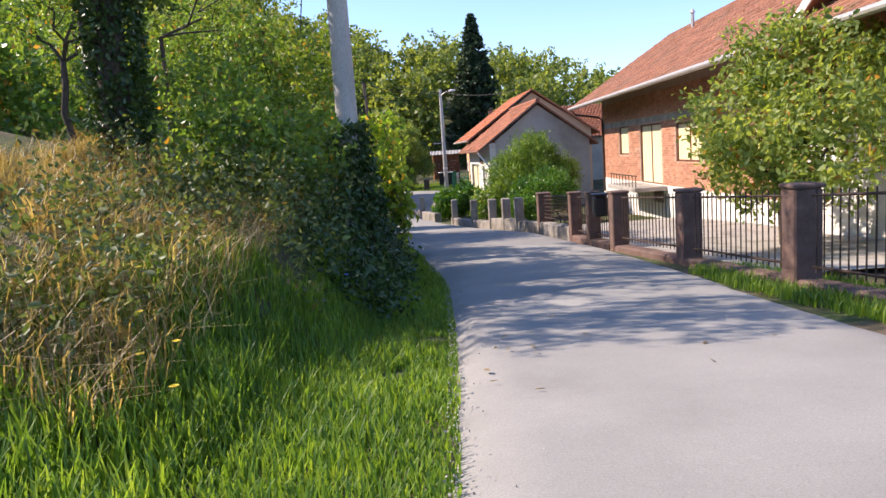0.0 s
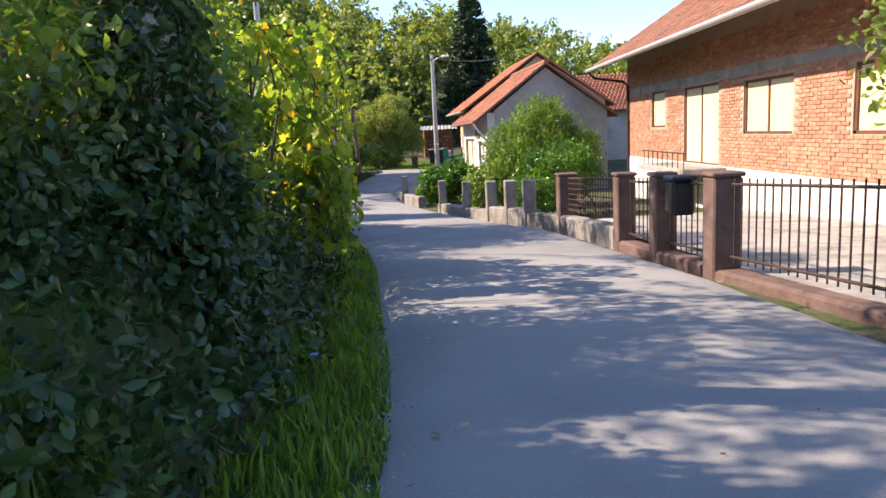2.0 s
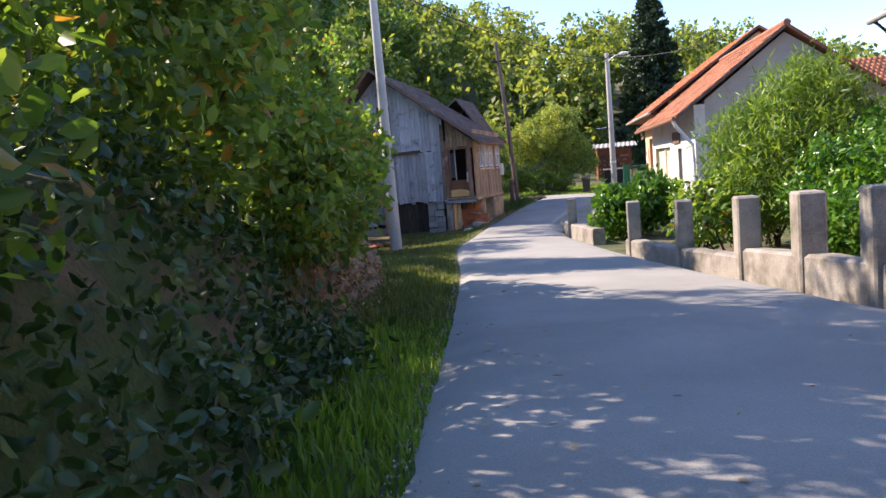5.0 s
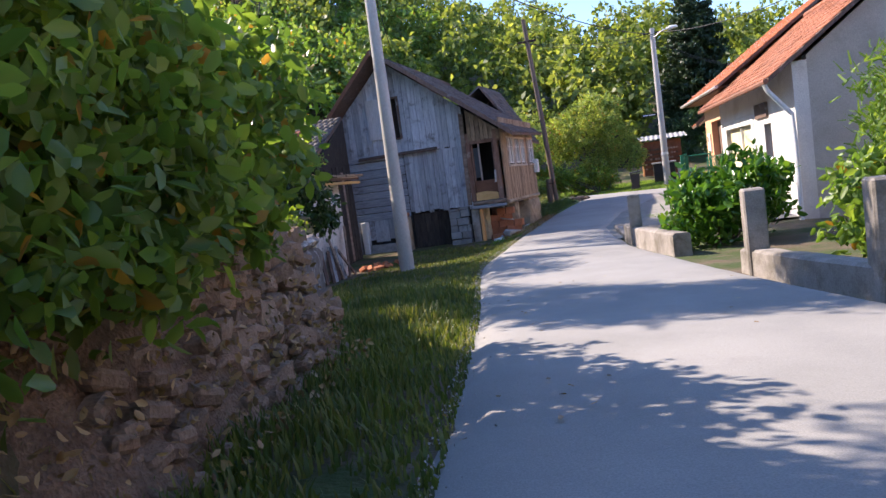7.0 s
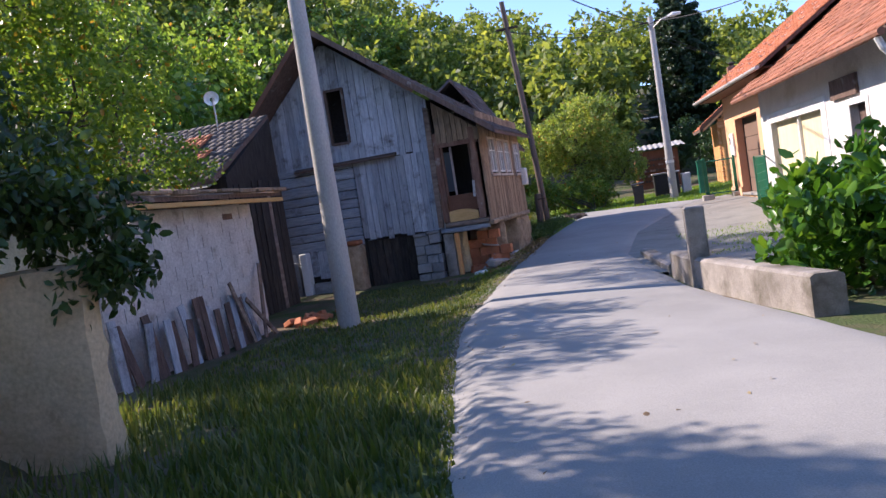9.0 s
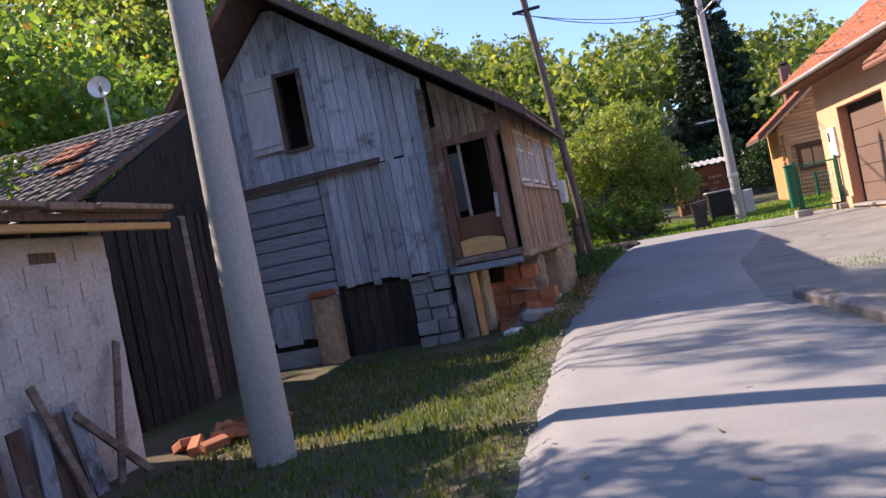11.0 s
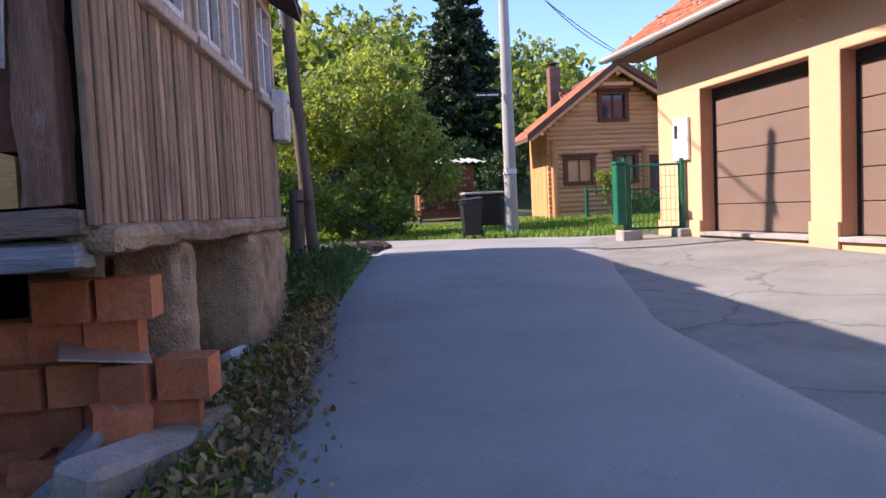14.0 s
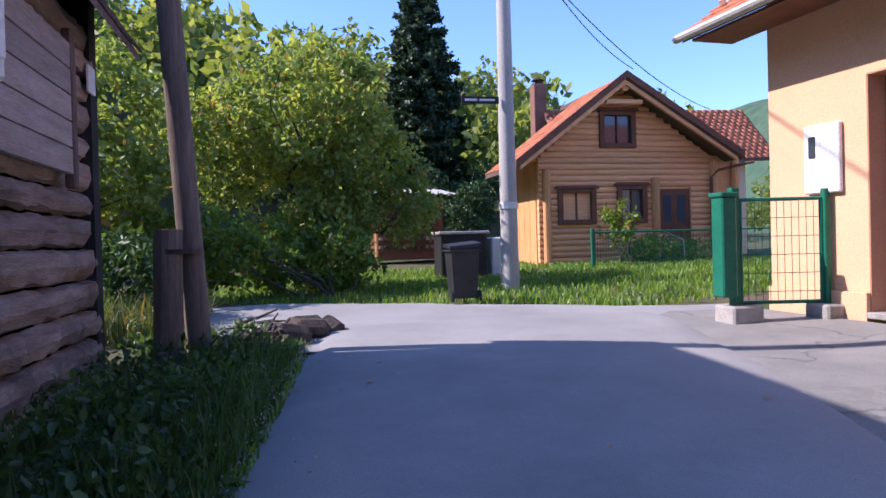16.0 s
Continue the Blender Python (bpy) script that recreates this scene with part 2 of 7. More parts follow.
CONCRETE = surface("old_concrete", (0.33, 0.31, 0.28), (0.46, 0.43, 0.39), 3.0, 0.93, 0.5, stain=(0.20, 0.19, 0.155), stain_scale=1.6, stain_at=(0.5, 0.66), grain=60, bump_scale=0.01)
POST_CONCRETE = surface("post_concrete", (0.24, 0.215, 0.19), (0.36, 0.33, 0.295), 3.0, 0.93, 0.5, stain=(0.13, 0.115, 0.09), stain_scale=1.8, stain_at=(0.48, 0.66), grain=60)
DARK_CONCRETE = surface("dark_concrete", (0.115, 0.07, 0.058), (0.205, 0.135, 0.112), 4.0, 0.93, 0.5, stain=(0.09, 0.075, 0.06), stain_scale=2.2, grain=60, bump_scale=0.01)
POLE_CONCRETE = surface("pole_concrete", (0.40, 0.385, 0.36), (0.52, 0.50, 0.47), 2.0, 0.88, 0.2, stretch=(1, 1, 0.3), grain=70)
TAN_CONCRETE = surface("crumbling_concrete", (0.36, 0.265, 0.165), (0.56, 0.44, 0.31), 6.0, 0.95, 1.0, stain=(0.22, 0.155, 0.10), stain_scale=2.4, stain_at=(0.5, 0.64), grain=60, bump_scale=0.02)
CHIMNEY_BROWN = surface("brown_chimney_render", (0.20, 0.10, 0.075), (0.27, 0.14, 0.10), 3.0, 0.85, 0.2, grain=50)
NEAR_BLACK_WOOD = surface("near_black_wood", (0.028, 0.024, 0.022), (0.07, 0.058, 0.05), 5.0, 0.9, 0.6, stretch=(4, 4, 0.6), grain=35, vary=0.25)
SHUTTER_WOOD = surface("bleached_wood", (0.42, 0.41, 0.41), (0.60, 0.58, 0.57), 5.0, 0.9, 0.5, stretch=(5, 5, 0.5), grain=35, stain=(0.25, 0.23, 0.21), stain_scale=2.0, stain_at=(0.58, 0.7))
PLASTER = surface("white_plaster", (0.66, 0.63, 0.58), (0.78, 0.75, 0.70), 1.4, 0.9, 0.25, stain=(0.50, 0.46, 0.40), stain_scale=1.0, stain_at=(0.55, 0.75), grain=50)
GREY_PLASTER = surface("grey_plaster", (0.42, 0.39, 0.34), (0.52, 0.49, 0.44), 1.2, 0.92, 0.3, stain=(0.33, 0.30, 0.26), stain_scale=0.8, stain_at=(0.5, 0.7), grain=50)
SHED_PLASTER = surface("shed_plaster", (0.50, 0.47, 0.44), (0.66, 0.63, 0.60), 3.0, 0.93, 0.7, stain=(0.30, 0.27, 0.23), stain_scale=2.2, stain_at=(0.56, 0.68), grain=30, bump_scale=0.015)
YELLOW_PLASTER = surface("yellow_plaster", (0.50, 0.39, 0.23), (0.64, 0.53, 0.35), 2.2, 0.93, 0.5, stain=(0.25, 0.19, 0.12), stain_scale=1.7, stain_at=(0.55, 0.68), grain=30)
PEACH = surface("peach_render", (0.72, 0.42, 0.235), (0.78, 0.47, 0.27), 1.0, 0.9, 0.15, grain=90)
REVEAL = surface("reddish_render", (0.52, 0.26, 0.15), (0.58, 0.30, 0.18), 1.0, 0.9, 0.12, grain=90)
CREAM = surface("cream_render", (0.80, 0.62, 0.40), (0.84, 0.67, 0.45), 1.0, 0.9, 0.12, grain=90)
BRICK = surface("red_brick", (0.44, 0.20, 0.12), (0.60, 0.31, 0.20), 5.0, 0.92, 0.5, grain=60, vary=0.22, stain=(0.60, 0.46, 0.36), stain_scale=2.0, stain_at=(0.58, 0.75))
BRICK_JOINED = surface("red_brick_courses", (0.44, 0.20, 0.12), (0.60, 0.31, 0.20), 5.0, 0.92, 0.5, grain=60, vary=0.22, island=True, stain=(0.60, 0.46, 0.36), stain_scale=2.0, stain_at=(0.58, 0.75))
MORTAR = surface("mortar", (0.45, 0.31, 0.23), (0.54, 0.40, 0.31), 4.0, 0.95, 0.4, grain=60)
BLOCK = surface("clay_block", (0.42, 0.15, 0.07), (0.56, 0.23, 0.12), 5.0, 0.9, 0.4, grain=50, vary=0.25)
OLD_TILE = surface("old_roof_tile", (0.22, 0.10, 0.065), (0.36, 0.17, 0.11), 4.0, 0.9, 0.4, stain=(0.16, 0.11, 0.08), stain_scale=0.9, stain_at=(0.5, 0.7), grain=40, vary=0.2, island=True)
RED_TILE = surface("red_roof_tile", (0.38, 0.13, 0.065), (0.52, 0.195, 0.10), 4.0, 0.85, 0.3, stain=(0.30, 0.13, 0.08), stain_scale=0.8, stain_at=(0.55, 0.75), grain=40, vary=0.18, island=True)
WORN_TILE = surface("worn_red_tile", (0.27, 0.105, 0.06), (0.41, 0.175, 0.105), 4.0, 0.88, 0.35, stain=(0.20, 0.11, 0.075), stain_scale=0.8, stain_at=(0.5, 0.72), grain=40, vary=0.25, island=True)
DARK_TILE = surface("dark_roof_tile", (0.08, 0.07, 0.068), (0.16, 0.145, 0.14), 4.0, 0.9, 0.5, stain=(0.15, 0.11, 0.09), stain_scale=1.5, stain_at=(0.58, 0.7), grain=40, vary=0.3, island=True)
GREY_BOARD = surface("weathered_board", (0.29, 0.32, 0.37), (0.52, 0.55, 0.59), 5.0, 0.9, 0.6, stretch=(5, 5, 0.5), stain=(0.095, 0.08, 0.07), stain_scale=1.8, stain_at=(0.54, 0.69), grain=35, vary=0.27, bump_scale=0.016)
GREY_LOG = surface("weathered_log", (0.24, 0.27, 0.32), (0.44, 0.47, 0.52), 5.0, 0.9, 0.7, stretch=(0.5, 0.5, 5), stain=(0.085, 0.08, 0.075), stain_scale=1.4, stain_at=(0.55, 0.7), grain=35, vary=0.2, bump_scale=0.015)
BROWN_BOARD = surface("brown_board", (0.21, 0.145, 0.095), (0.47, 0.335, 0.22), 5.0, 0.85, 0.6, stretch=(5, 5, 0.5), grain=35, vary=0.36, stain=(0.13, 0.085, 0.06), stain_scale=1.6, stain_at=(0.55, 0.72), bump_scale=0.008)
DARK_WOOD = surface("dark_wood", (0.09, 0.06, 0.048), (0.19, 0.13, 0.105), 5.0, 0.88, 0.6, stretch=(4, 4, 0.6), grain=35, vary=0.2, stain=(0.28, 0.25, 0.23), stain_scale=3, stain_at=(0.6, 0.7))
OCHRE_BOARD = surface("plywood", (0.56, 0.34, 0.13), (0.68, 0.44, 0.19), 2.5, 0.75, 0.2, stretch=(0.6, 0.6, 4), grain=40)
PINE = surface("varnished_pine", (0.74, 0.38, 0.17), (0.88, 0.52, 0.27), 3.0, 0.6, 0.25, stretch=(0.5, 0.5, 5), grain=30, vary=0.12)
PINE_UP = surface("varnished_pine_upright", (0.58, 0.28, 0.10), (0.74, 0.40, 0.17), 3.0, 0.6, 0.25, stretch=(5, 5, 0.5), grain=30, vary=0.12)
BROWN_TRIM = surface("brown_trim", (0.13, 0.055, 0.03), (0.20, 0.09, 0.05), 4.0, 0.6, 0.15, grain=40)
OLD_LOG = surface("old_log", (0.19, 0.135, 0.105), (0.39, 0.30, 0.24), 4.0, 0.9, 0.7, stretch=(0.5, 0.5, 4), stain=(0.09, 0.07, 0.06), stain_scale=1.2, stain_at=(0.52, 0.68), grain=35, vary=0.25, bump_scale=0.015)
OLD_BOARD = surface("old_board", (0.30, 0.245, 0.215), (0.44, 0.37, 0.33), 4.0, 0.9, 0.5, stretch=(0.5, 0.5, 4), grain=35, vary=0.2)
LICHEN = surface("lichen_stone", (0.12, 0.10, 0.09), (0.27, 0.235, 0.21), 6.0, 0.95, 0.9, stain=(0.50, 0.46, 0.43), stain_scale=4.0, stain_at=(0.55, 0.62), grain=40, vary=0.3, bump_scale=0.02)
PALE_BOARD = surface("pale_shutter", (0.72, 0.61, 0.36), (0.80, 0.70, 0.45), 2.0, 0.8, 0.15, stretch=(4, 4, 0.5), grain=40)
GREY_POLEWOOD = surface("pole_wood", (0.11, 0.085, 0.07), (0.21, 0.165, 0.135), 5.0, 0.9, 0.5, stretch=(5, 5, 0.3), grain=40)
WHITE_PAINT = surface("white_paint", (0.74, 0.73, 0.70), (0.80, 0.79, 0.76), 2.0, 0.6, 0.1, grain=40, stain=(0.5, 0.46, 0.40), stain_scale=3, stain_at=(0.6, 0.75))
PEELED = surface("peeled_paint", (0.46, 0.37, 0.29), (0.66, 0.58, 0.49), 6.0, 0.8, 0.4, stretch=(3, 3, 1), grain=45, stain=(0.27, 0.18, 0.12), stain_scale=5.0, stain_at=(0.56, 0.66))
RED_POST = surface("reddish_old_wood", (0.16, 0.085, 0.06), (0.30, 0.18, 0.13), 5.0, 0.88, 0.7, stretch=(4, 4, 0.5), grain=35, vary=0.2, stain=(0.38, 0.32, 0.28), stain_scale=3.5, stain_at=(0.58, 0.68), bump_scale=0.015)
GUTTER = surface("gutter_metal", (0.50, 0.47, 0.43), (0.60, 0.57, 0.53), 2.0, 0.45, 0.05, metal=0.5)
ROOF_GUARD = surface("pale_red_guard", (0.56, 0.36, 0.28), (0.66, 0.45, 0.36), 3.0, 0.6, 0.05)
IRON = surface("rusty_iron", (0.035, 0.03, 0.028), (0.10, 0.065, 0.05), 8.0, 0.75, 0.2, metal=0.3)
GREEN_PAINT = surface("green_paint", (0.012, 0.13, 0.075), (0.02, 0.17, 0.10), 3.0, 0.4, 0.05)
BLACK_PLASTIC = surface("black_plastic", (0.018, 0.018, 0.02), (0.035, 0.035, 0.037), 3.0, 0.45, 0.05)
GARAGE_BROWN = surface("garage_panel", (0.20, 0.135, 0.10), (0.235, 0.16, 0.12), 1.0, 0.5, 0.12, grain=70)
# Near-black: the gloom inside barn and garage is painted into this colour.
UNLIT_INSIDE = surface("unlit_interior", (0.02, 0.017, 0.015), (0.045, 0.04, 0.035), 3.0, 0.95, 0.2)
BARK = surface("bark", (0.055, 0.043, 0.033), (0.13, 0.105, 0.085), 6.0, 0.95, 0.9, stretch=(3, 3, 0.8), grain=30, bump_scale=0.03)
CABLE = surface("cable", (0.02, 0.02, 0.02), (0.03, 0.03, 0.03), 3.0, 0.6, 0.0)
LEAF_BUSH = foliage("leaf_bush", (0.075, 0.15, 0.035), (0.13, 0.24, 0.05), (0.22, 0.33, 0.075), 0.48, 0.4, odd=(0.32, 0.19, 0.04))
LEAF_LIGHT = foliage("leaf_light", (0.07, 0.14, 0.02), (0.13, 0.22, 0.032), (0.22, 0.30, 0.055), 0.5, odd=(0.36, 0.22, 0.05))
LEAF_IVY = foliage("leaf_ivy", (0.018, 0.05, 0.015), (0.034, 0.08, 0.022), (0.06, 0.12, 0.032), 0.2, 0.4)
LEAF_VINE = foliage("leaf_vine", (0.11, 0.21, 0.035), (0.19, 0.32, 0.05), (0.33, 0.42, 0.07), 0.6, 0.36, odd=(0.55, 0.36, 0.05))
LEAF_LAUREL = foliage("leaf_laurel", (0.035, 0.11, 0.012), (0.06, 0.17, 0.02), (0.12, 0.25, 0.03), 0.3, 0.3)
LEAF_FEATHER = foliage("leaf_feather", (0.075, 0.16, 0.022), (0.125, 0.23, 0.036), (0.20, 0.31, 0.06), 0.4)
LEAF_FRUIT = foliage("leaf_fruit_tree", (0.12, 0.195, 0.05), (0.20, 0.285, 0.08), (0.30, 0.38, 0.12), 0.5, odd=(0.34, 0.20, 0.07))
LEAF_FOREST = foliage("leaf_forest", (0.08, 0.135, 0.035), (0.15, 0.21, 0.055), (0.25, 0.31, 0.09), 0.5)
NEEDLE = foliage("needle", (0.014, 0.035, 0.018), (0.026, 0.06, 0.026), (0.045, 0.085, 0.035), 0.15)
GRASS = foliage("grass", (0.075, 0.165, 0.022), (0.13, 0.25, 0.036), (0.22, 0.34, 0.06), 0.45)
# Olive growth, and toned down further to carry the shade it stands in.
SHADED_OLIVE_GRASS = foliage("shaded_olive_grass", (0.055, 0.095, 0.022), (0.10, 0.15, 0.038), (0.18, 0.20, 0.075), 0.38)
# Darker green than GRASS: the barn's shade is put into the leaf colour.
SHADE_GREEN = foliage("shade_green", (0.032, 0.075, 0.022), (0.058, 0.12, 0.034), (0.10, 0.175, 0.055), 0.35)
WEED = foliage("weed", (0.055, 0.095, 0.032), (0.095, 0.145, 0.05), (0.16, 0.20, 0.08), 0.35, odd=(0.26, 0.19, 0.08))
DRY_GRASS = foliage("dry_grass", (0.20, 0.15, 0.08), (0.36, 0.29, 0.16), (0.50, 0.43, 0.26), 0.35)
DEAD_LEAF = foliage("dead_leaf", (0.13, 0.085, 0.04), (0.26, 0.18, 0.09), (0.42, 0.32, 0.18), 0.2)
m, t, b = nodes_of("window_glass")
b.inputs["Base Color"].default_value = (0.05, 0.06, 0.08, 1)
b.inputs["Roughness"].default_value = 0.06
b.inputs["Specular IOR Level"].default_value = 0.8
GLASS = m

# ---- lie of the land ----
def smooth01(a, b, x):
    t = np.clip((x - a) / (b - a), 0, 1)
    return t * t * (3 - 2 * t)


def road_z(y):
    ys = [-30, 0, 5, 8.2, 13, 18.8, 24.5, 30, 34, 38, 42.5, 48, 55, 80]
    zs = [1.6, 0.05, -0.29, -0.53, -0.80, -1.10, -1.48, -1.70, -1.82, -1.81, -1.70, -1.46, -1.42, -1.1]
    return (np.interp(y - 1.5, ys, zs) + np.interp(y, ys, zs) + np.interp(y + 1.5, ys, zs)) / 3


def road_left(y):
    ys = [-30, 2.5, 5.2, 9.4, 12, 15.2, 19.3, 21.2, 25.6, 29.7, 32.5, 37.2, 39.5, 44.2, 48.8, 56]
    xs = [-0.4, -0.05, 0.02, 0.0, -0.27, -0.57, -1.27, -1.62, -2.47, -3.40, -3.90, -4.06, -4.05, -3.78, -3.2, -3.2]
    return (np.interp(y - 0.8, ys, xs) + np.interp(y, ys, xs) + np.interp(y + 0.8, ys, xs)) / 3


def fence_x(y):
    ys = [-30, 3, 10.2, 12.9, 18.8, 20.3, 22.4, 27.5, 33.6, 38]
    xs = [4.6, 3.9, 3.45, 3.15, 2.6, 2.15, 1.7, 0.42, -1.0, -1.5]
    return np.interp(y, ys, xs)


def road_right(y):
    ys = [-30, 3, 6, 9, 12.9, 18.8, 20.3, 22.4, 27.5, 33.6, 38, 42, 49]
    xs = [3.3, 3.12, 3.12, 3.25, 3.15, 2.6, 2.15, 1.7, 0.42, -1.0, -1.55, -1.2, 1.0]
    return np.interp(y, ys, xs)


def land(x, y):
    """Height of the open ground."""
    x, y = np.asarray(x, float), np.asarray(y, float)
    zr = road_z(y)
    d = np.maximum(0, road_left(y) - x)
    verge = np.interp(y, [0, 3, 6, 9, 16, 20, 24.2, 24.5, 28.2, 30, 40], [1.0, 0.85, 0.6, 0.45, 0.5, 1.1, 1.25, 1.9, 3.0, 3.0, 3.0])
    high = np.interp(y, [-5, 0, 6, 10, 19, 21, 24.5, 26.6, 27.4, 28.2], [0.7, 0.7, 0.75, 1.3, 1.3, 1.25, 1.0, 0.85, 0.3, 0.0])
    wide = np.interp(y, [0, 3.4, 5.2, 10, 18, 21, 27, 30], [3.0, 2.6, 1.2, 0.9, 0.8, 0.5, 0.5, 1.0])
    rise = np.interp(y, [0, 20, 25, 27, 50, 60], [0.30, 0.25, 0.15, 0.0, 0.0, 0.1])
    z = zr + high * smooth01(0, 1, (d - verge) / wide) + rise * np.clip(d - verge - wide, 0, 30)
    z = z - 0.16 * smooth01(0.1, 0.8, d) * smooth01(28, 31, y) * smooth01(54, 46, y)
    z = z + 0.40 * np.maximum(0, -x - 13.5) * smooth01(26, 34, y) * (x > -60) + 18.6 * (x <= -60) * smooth01(26, 34, y)
    r = np.maximum(0, x - road_right(y))
    z = z + 0.12 * smooth01(0, 3, r) * smooth01(36, 44, y)
    s = np.maximum(0, (y - 72) * 0.8 - 0.55 * x)
    z = z + 24 * (1 - np.exp(-s / 55)) * smooth01(70, 95, y) * smooth01(60, 10, x)
    return z


def axis(lo, hi, step, far, grow=1.25):
    a = list(np.arange(lo, hi + step / 2, step))
    s = step
    while a[-1] < far:
        s *= grow
        a.append(a[-1] + s)
    s, b = step, []
    x = lo
    while x > -far:
        s *= grow
        x -= s
        b.append(x)
    return np.array(b[::-1] + a)


def sheet(xs, ys, zf):
    X, Y = np.meshgrid(xs, ys)
    V = np.stack([X.ravel(), Y.ravel(), zf(X, Y).ravel()], 1)
    nx, ny = len(xs), len(ys)
    i = (np.arange(ny - 1)[:, None] * nx + np.arange(nx - 1)[None]).ravel()
    return V, np.stack([i, i + 1, i + nx + 1, i + nx], 1)


def ground_z(X, Y):
    z = land(X, Y)
    under = (X > road_left(Y) - 0.02) & (X < road_right(Y) + 0.02)
    bumps = np.array([noise.noise((a * 1.7, b * 1.7, 0.3)) for a, b in zip(X.ravel(), Y.ravel())]).reshape(X.shape)
    return z + 0.035 * bumps * ~under - 0.07


xs = axis(-9, 6, 0.22, 700)
ys = axis(-4, 58, 0.3, 900)
V, F = sheet(xs, ys, ground_z)
single("ground", arrays("ground", V, F, True), EARTH, "earth ground with patchy short grass", "ground", kind="structure")

# the road: one sheet with a crumbling edge
ys = np.arange(-25, 49.6, 0.12)
us = np.linspace(0, 1, 16)
V = []
for y in ys:
    a = road_left(y) + 0.05 * noise.noise((y * 1.9, 0, 0)) + 0.03 * noise.noise((y * 7, 3, 0))
    c = road_right(y) + 0.04 * noise.noise((y * 1.3, 9, 0))
    for u in us:
        x = a + (c - a) * u
        V.append((x, y, road_z(y) + 0.03 * math.sin(math.pi * u) + 0.004 * noise.noise((x * 2, y * 2, 5)) - (0.08 if u in (0, 1) else 0)))
n = len(us)
i = (np.arange(len(ys) - 1)[:, None] * n + np.arange(n - 1)[None]).ravel()
single("road", arrays("road", V, np.stack([i, i + 1, i + n + 1, i + n], 1), True), ASPHALT, "pale worn asphalt village lane without markings", "road", kind="structure")

# the crossing at the end of the lane and the forecourt of the garages
def plate(name, outline, up, material, label, category, bow=0.0):
    bm = bmesh.new()
    bm.faces.new([bm.verts.new((x, y, 0)) for x, y in outline])
    for k in range(5):
        bmesh.ops.subdivide_edges(bm, edges=[e for e in bm.edges if e.calc_length() > 0.7], cuts=1, use_grid_fill=True)
        bmesh.ops.triangulate(bm, faces=bm.faces[:])
    for v in bm.verts:
        v.co.z = float(land(v.co.x, v.co.y)) + up + 0.01 * noise.noise((v.co.x * 1.5, v.co.y * 1.5, 2))
    bmesh.ops.recalc_face_normals(bm, faces=bm.faces[:])
    if sum(f.normal.z for f in bm.faces) < 0:
        bmesh.ops.reverse_faces(bm, faces=bm.faces[:])
    me = bpy.data.meshes.new(name)
    bm.to_mesh(me)
    bm.free()
    return single(name, me, material, label, category, kind="structure", smooth=0)


plate("pavement", [(-1.7, 34.8), (2.9, 35.6), (2.4, 43), (2.0, 49.3), (1.1, 49.6), (0.4, 49.0), (-1.75, 41.0), (-1.95, 38.0)], -0.012, OLD_ASPHALT, "cracked old asphalt forecourt before the garages", "pavement")
plate("road", [(-3.4, 48.3), (1.3, 48.3), (2.1, 49.9), (0.5, 50.9), (-1.5, 52.2), (-3.6, 53.2), (-4.6, 53.0), (-4.7, 51.0), (-3.7, 49.6)], -0.028, ASPHALT, "pale asphalt cross lane in sunlight", "road")


plate("courtyard", [(3.85, 8.0), (7.36, 8.0), (7.36, 21.5), (3.3, 21.0), (3.6, 13.0)], 0.0, CONCRETE, "pale concrete courtyard behind the fence", "pavement")


# ---- buildings ----
def tiles(E0, E1, R0, R1, rows, cols, thick=0.022, wave=0.0):
    """Courses of overlapping tiles on one slope, from the eave up to the ridge."""
    E0, E1, R0, R1 = map(Vector, (E0, E1, R0, R1))
    nor = (E1 - E0).cross(R0 - E0).normalized()
    if nor.z < 0:
        nor = -nor
    V, F = [], []
    for r in range(rows):
        a, b = r / rows, min(1.0, (r + 1.18) / rows)
        for c in range(cols):
            off = 0.5 * (r % 2)
            u0, u1 = (c + off) / cols, (c + off + 0.96) / cols
            if u0 >= 1:
                continue
            u1 = min(u1, 1)
            j = rng.normal(0, 0.004)
            lo, hi = thick * 1.5 + j, thick * 0.5 + j
            p = [E0.lerp(E1, u).lerp(R0.lerp(R1, u), w) for u, w in ((u0, a), (u1, a), (u1, b), (u0, b))]
            top = [p[0] + nor * lo, p[1] + nor * lo, p[2] + nor * hi, p[3] + nor * hi]
            bot = [q - nor * thick for q in top]
            k = len(V)
            V += [tuple(q) for q in top + bot]
            F += [(k, k + 1, k + 2, k + 3), (k + 4, k + 5, k + 1, k), (k + 5, k + 6, k + 2, k + 1), (k + 7, k + 4, k, k + 3)]
    return arrays("tiles", V, F)


def roof(parent, E0, E1, R0, R1, material, rows, cols, thick=0.10, under=DARK_WOOD):
    s = Shape().slab(E0, E1, R1, R0, thick)
    part("roof", s, under, parent)
    ob = part("tiles", tiles(E0, E1, R0, R1, rows, cols), material, parent)
    ob["kind"] = "stuff"
    return ob


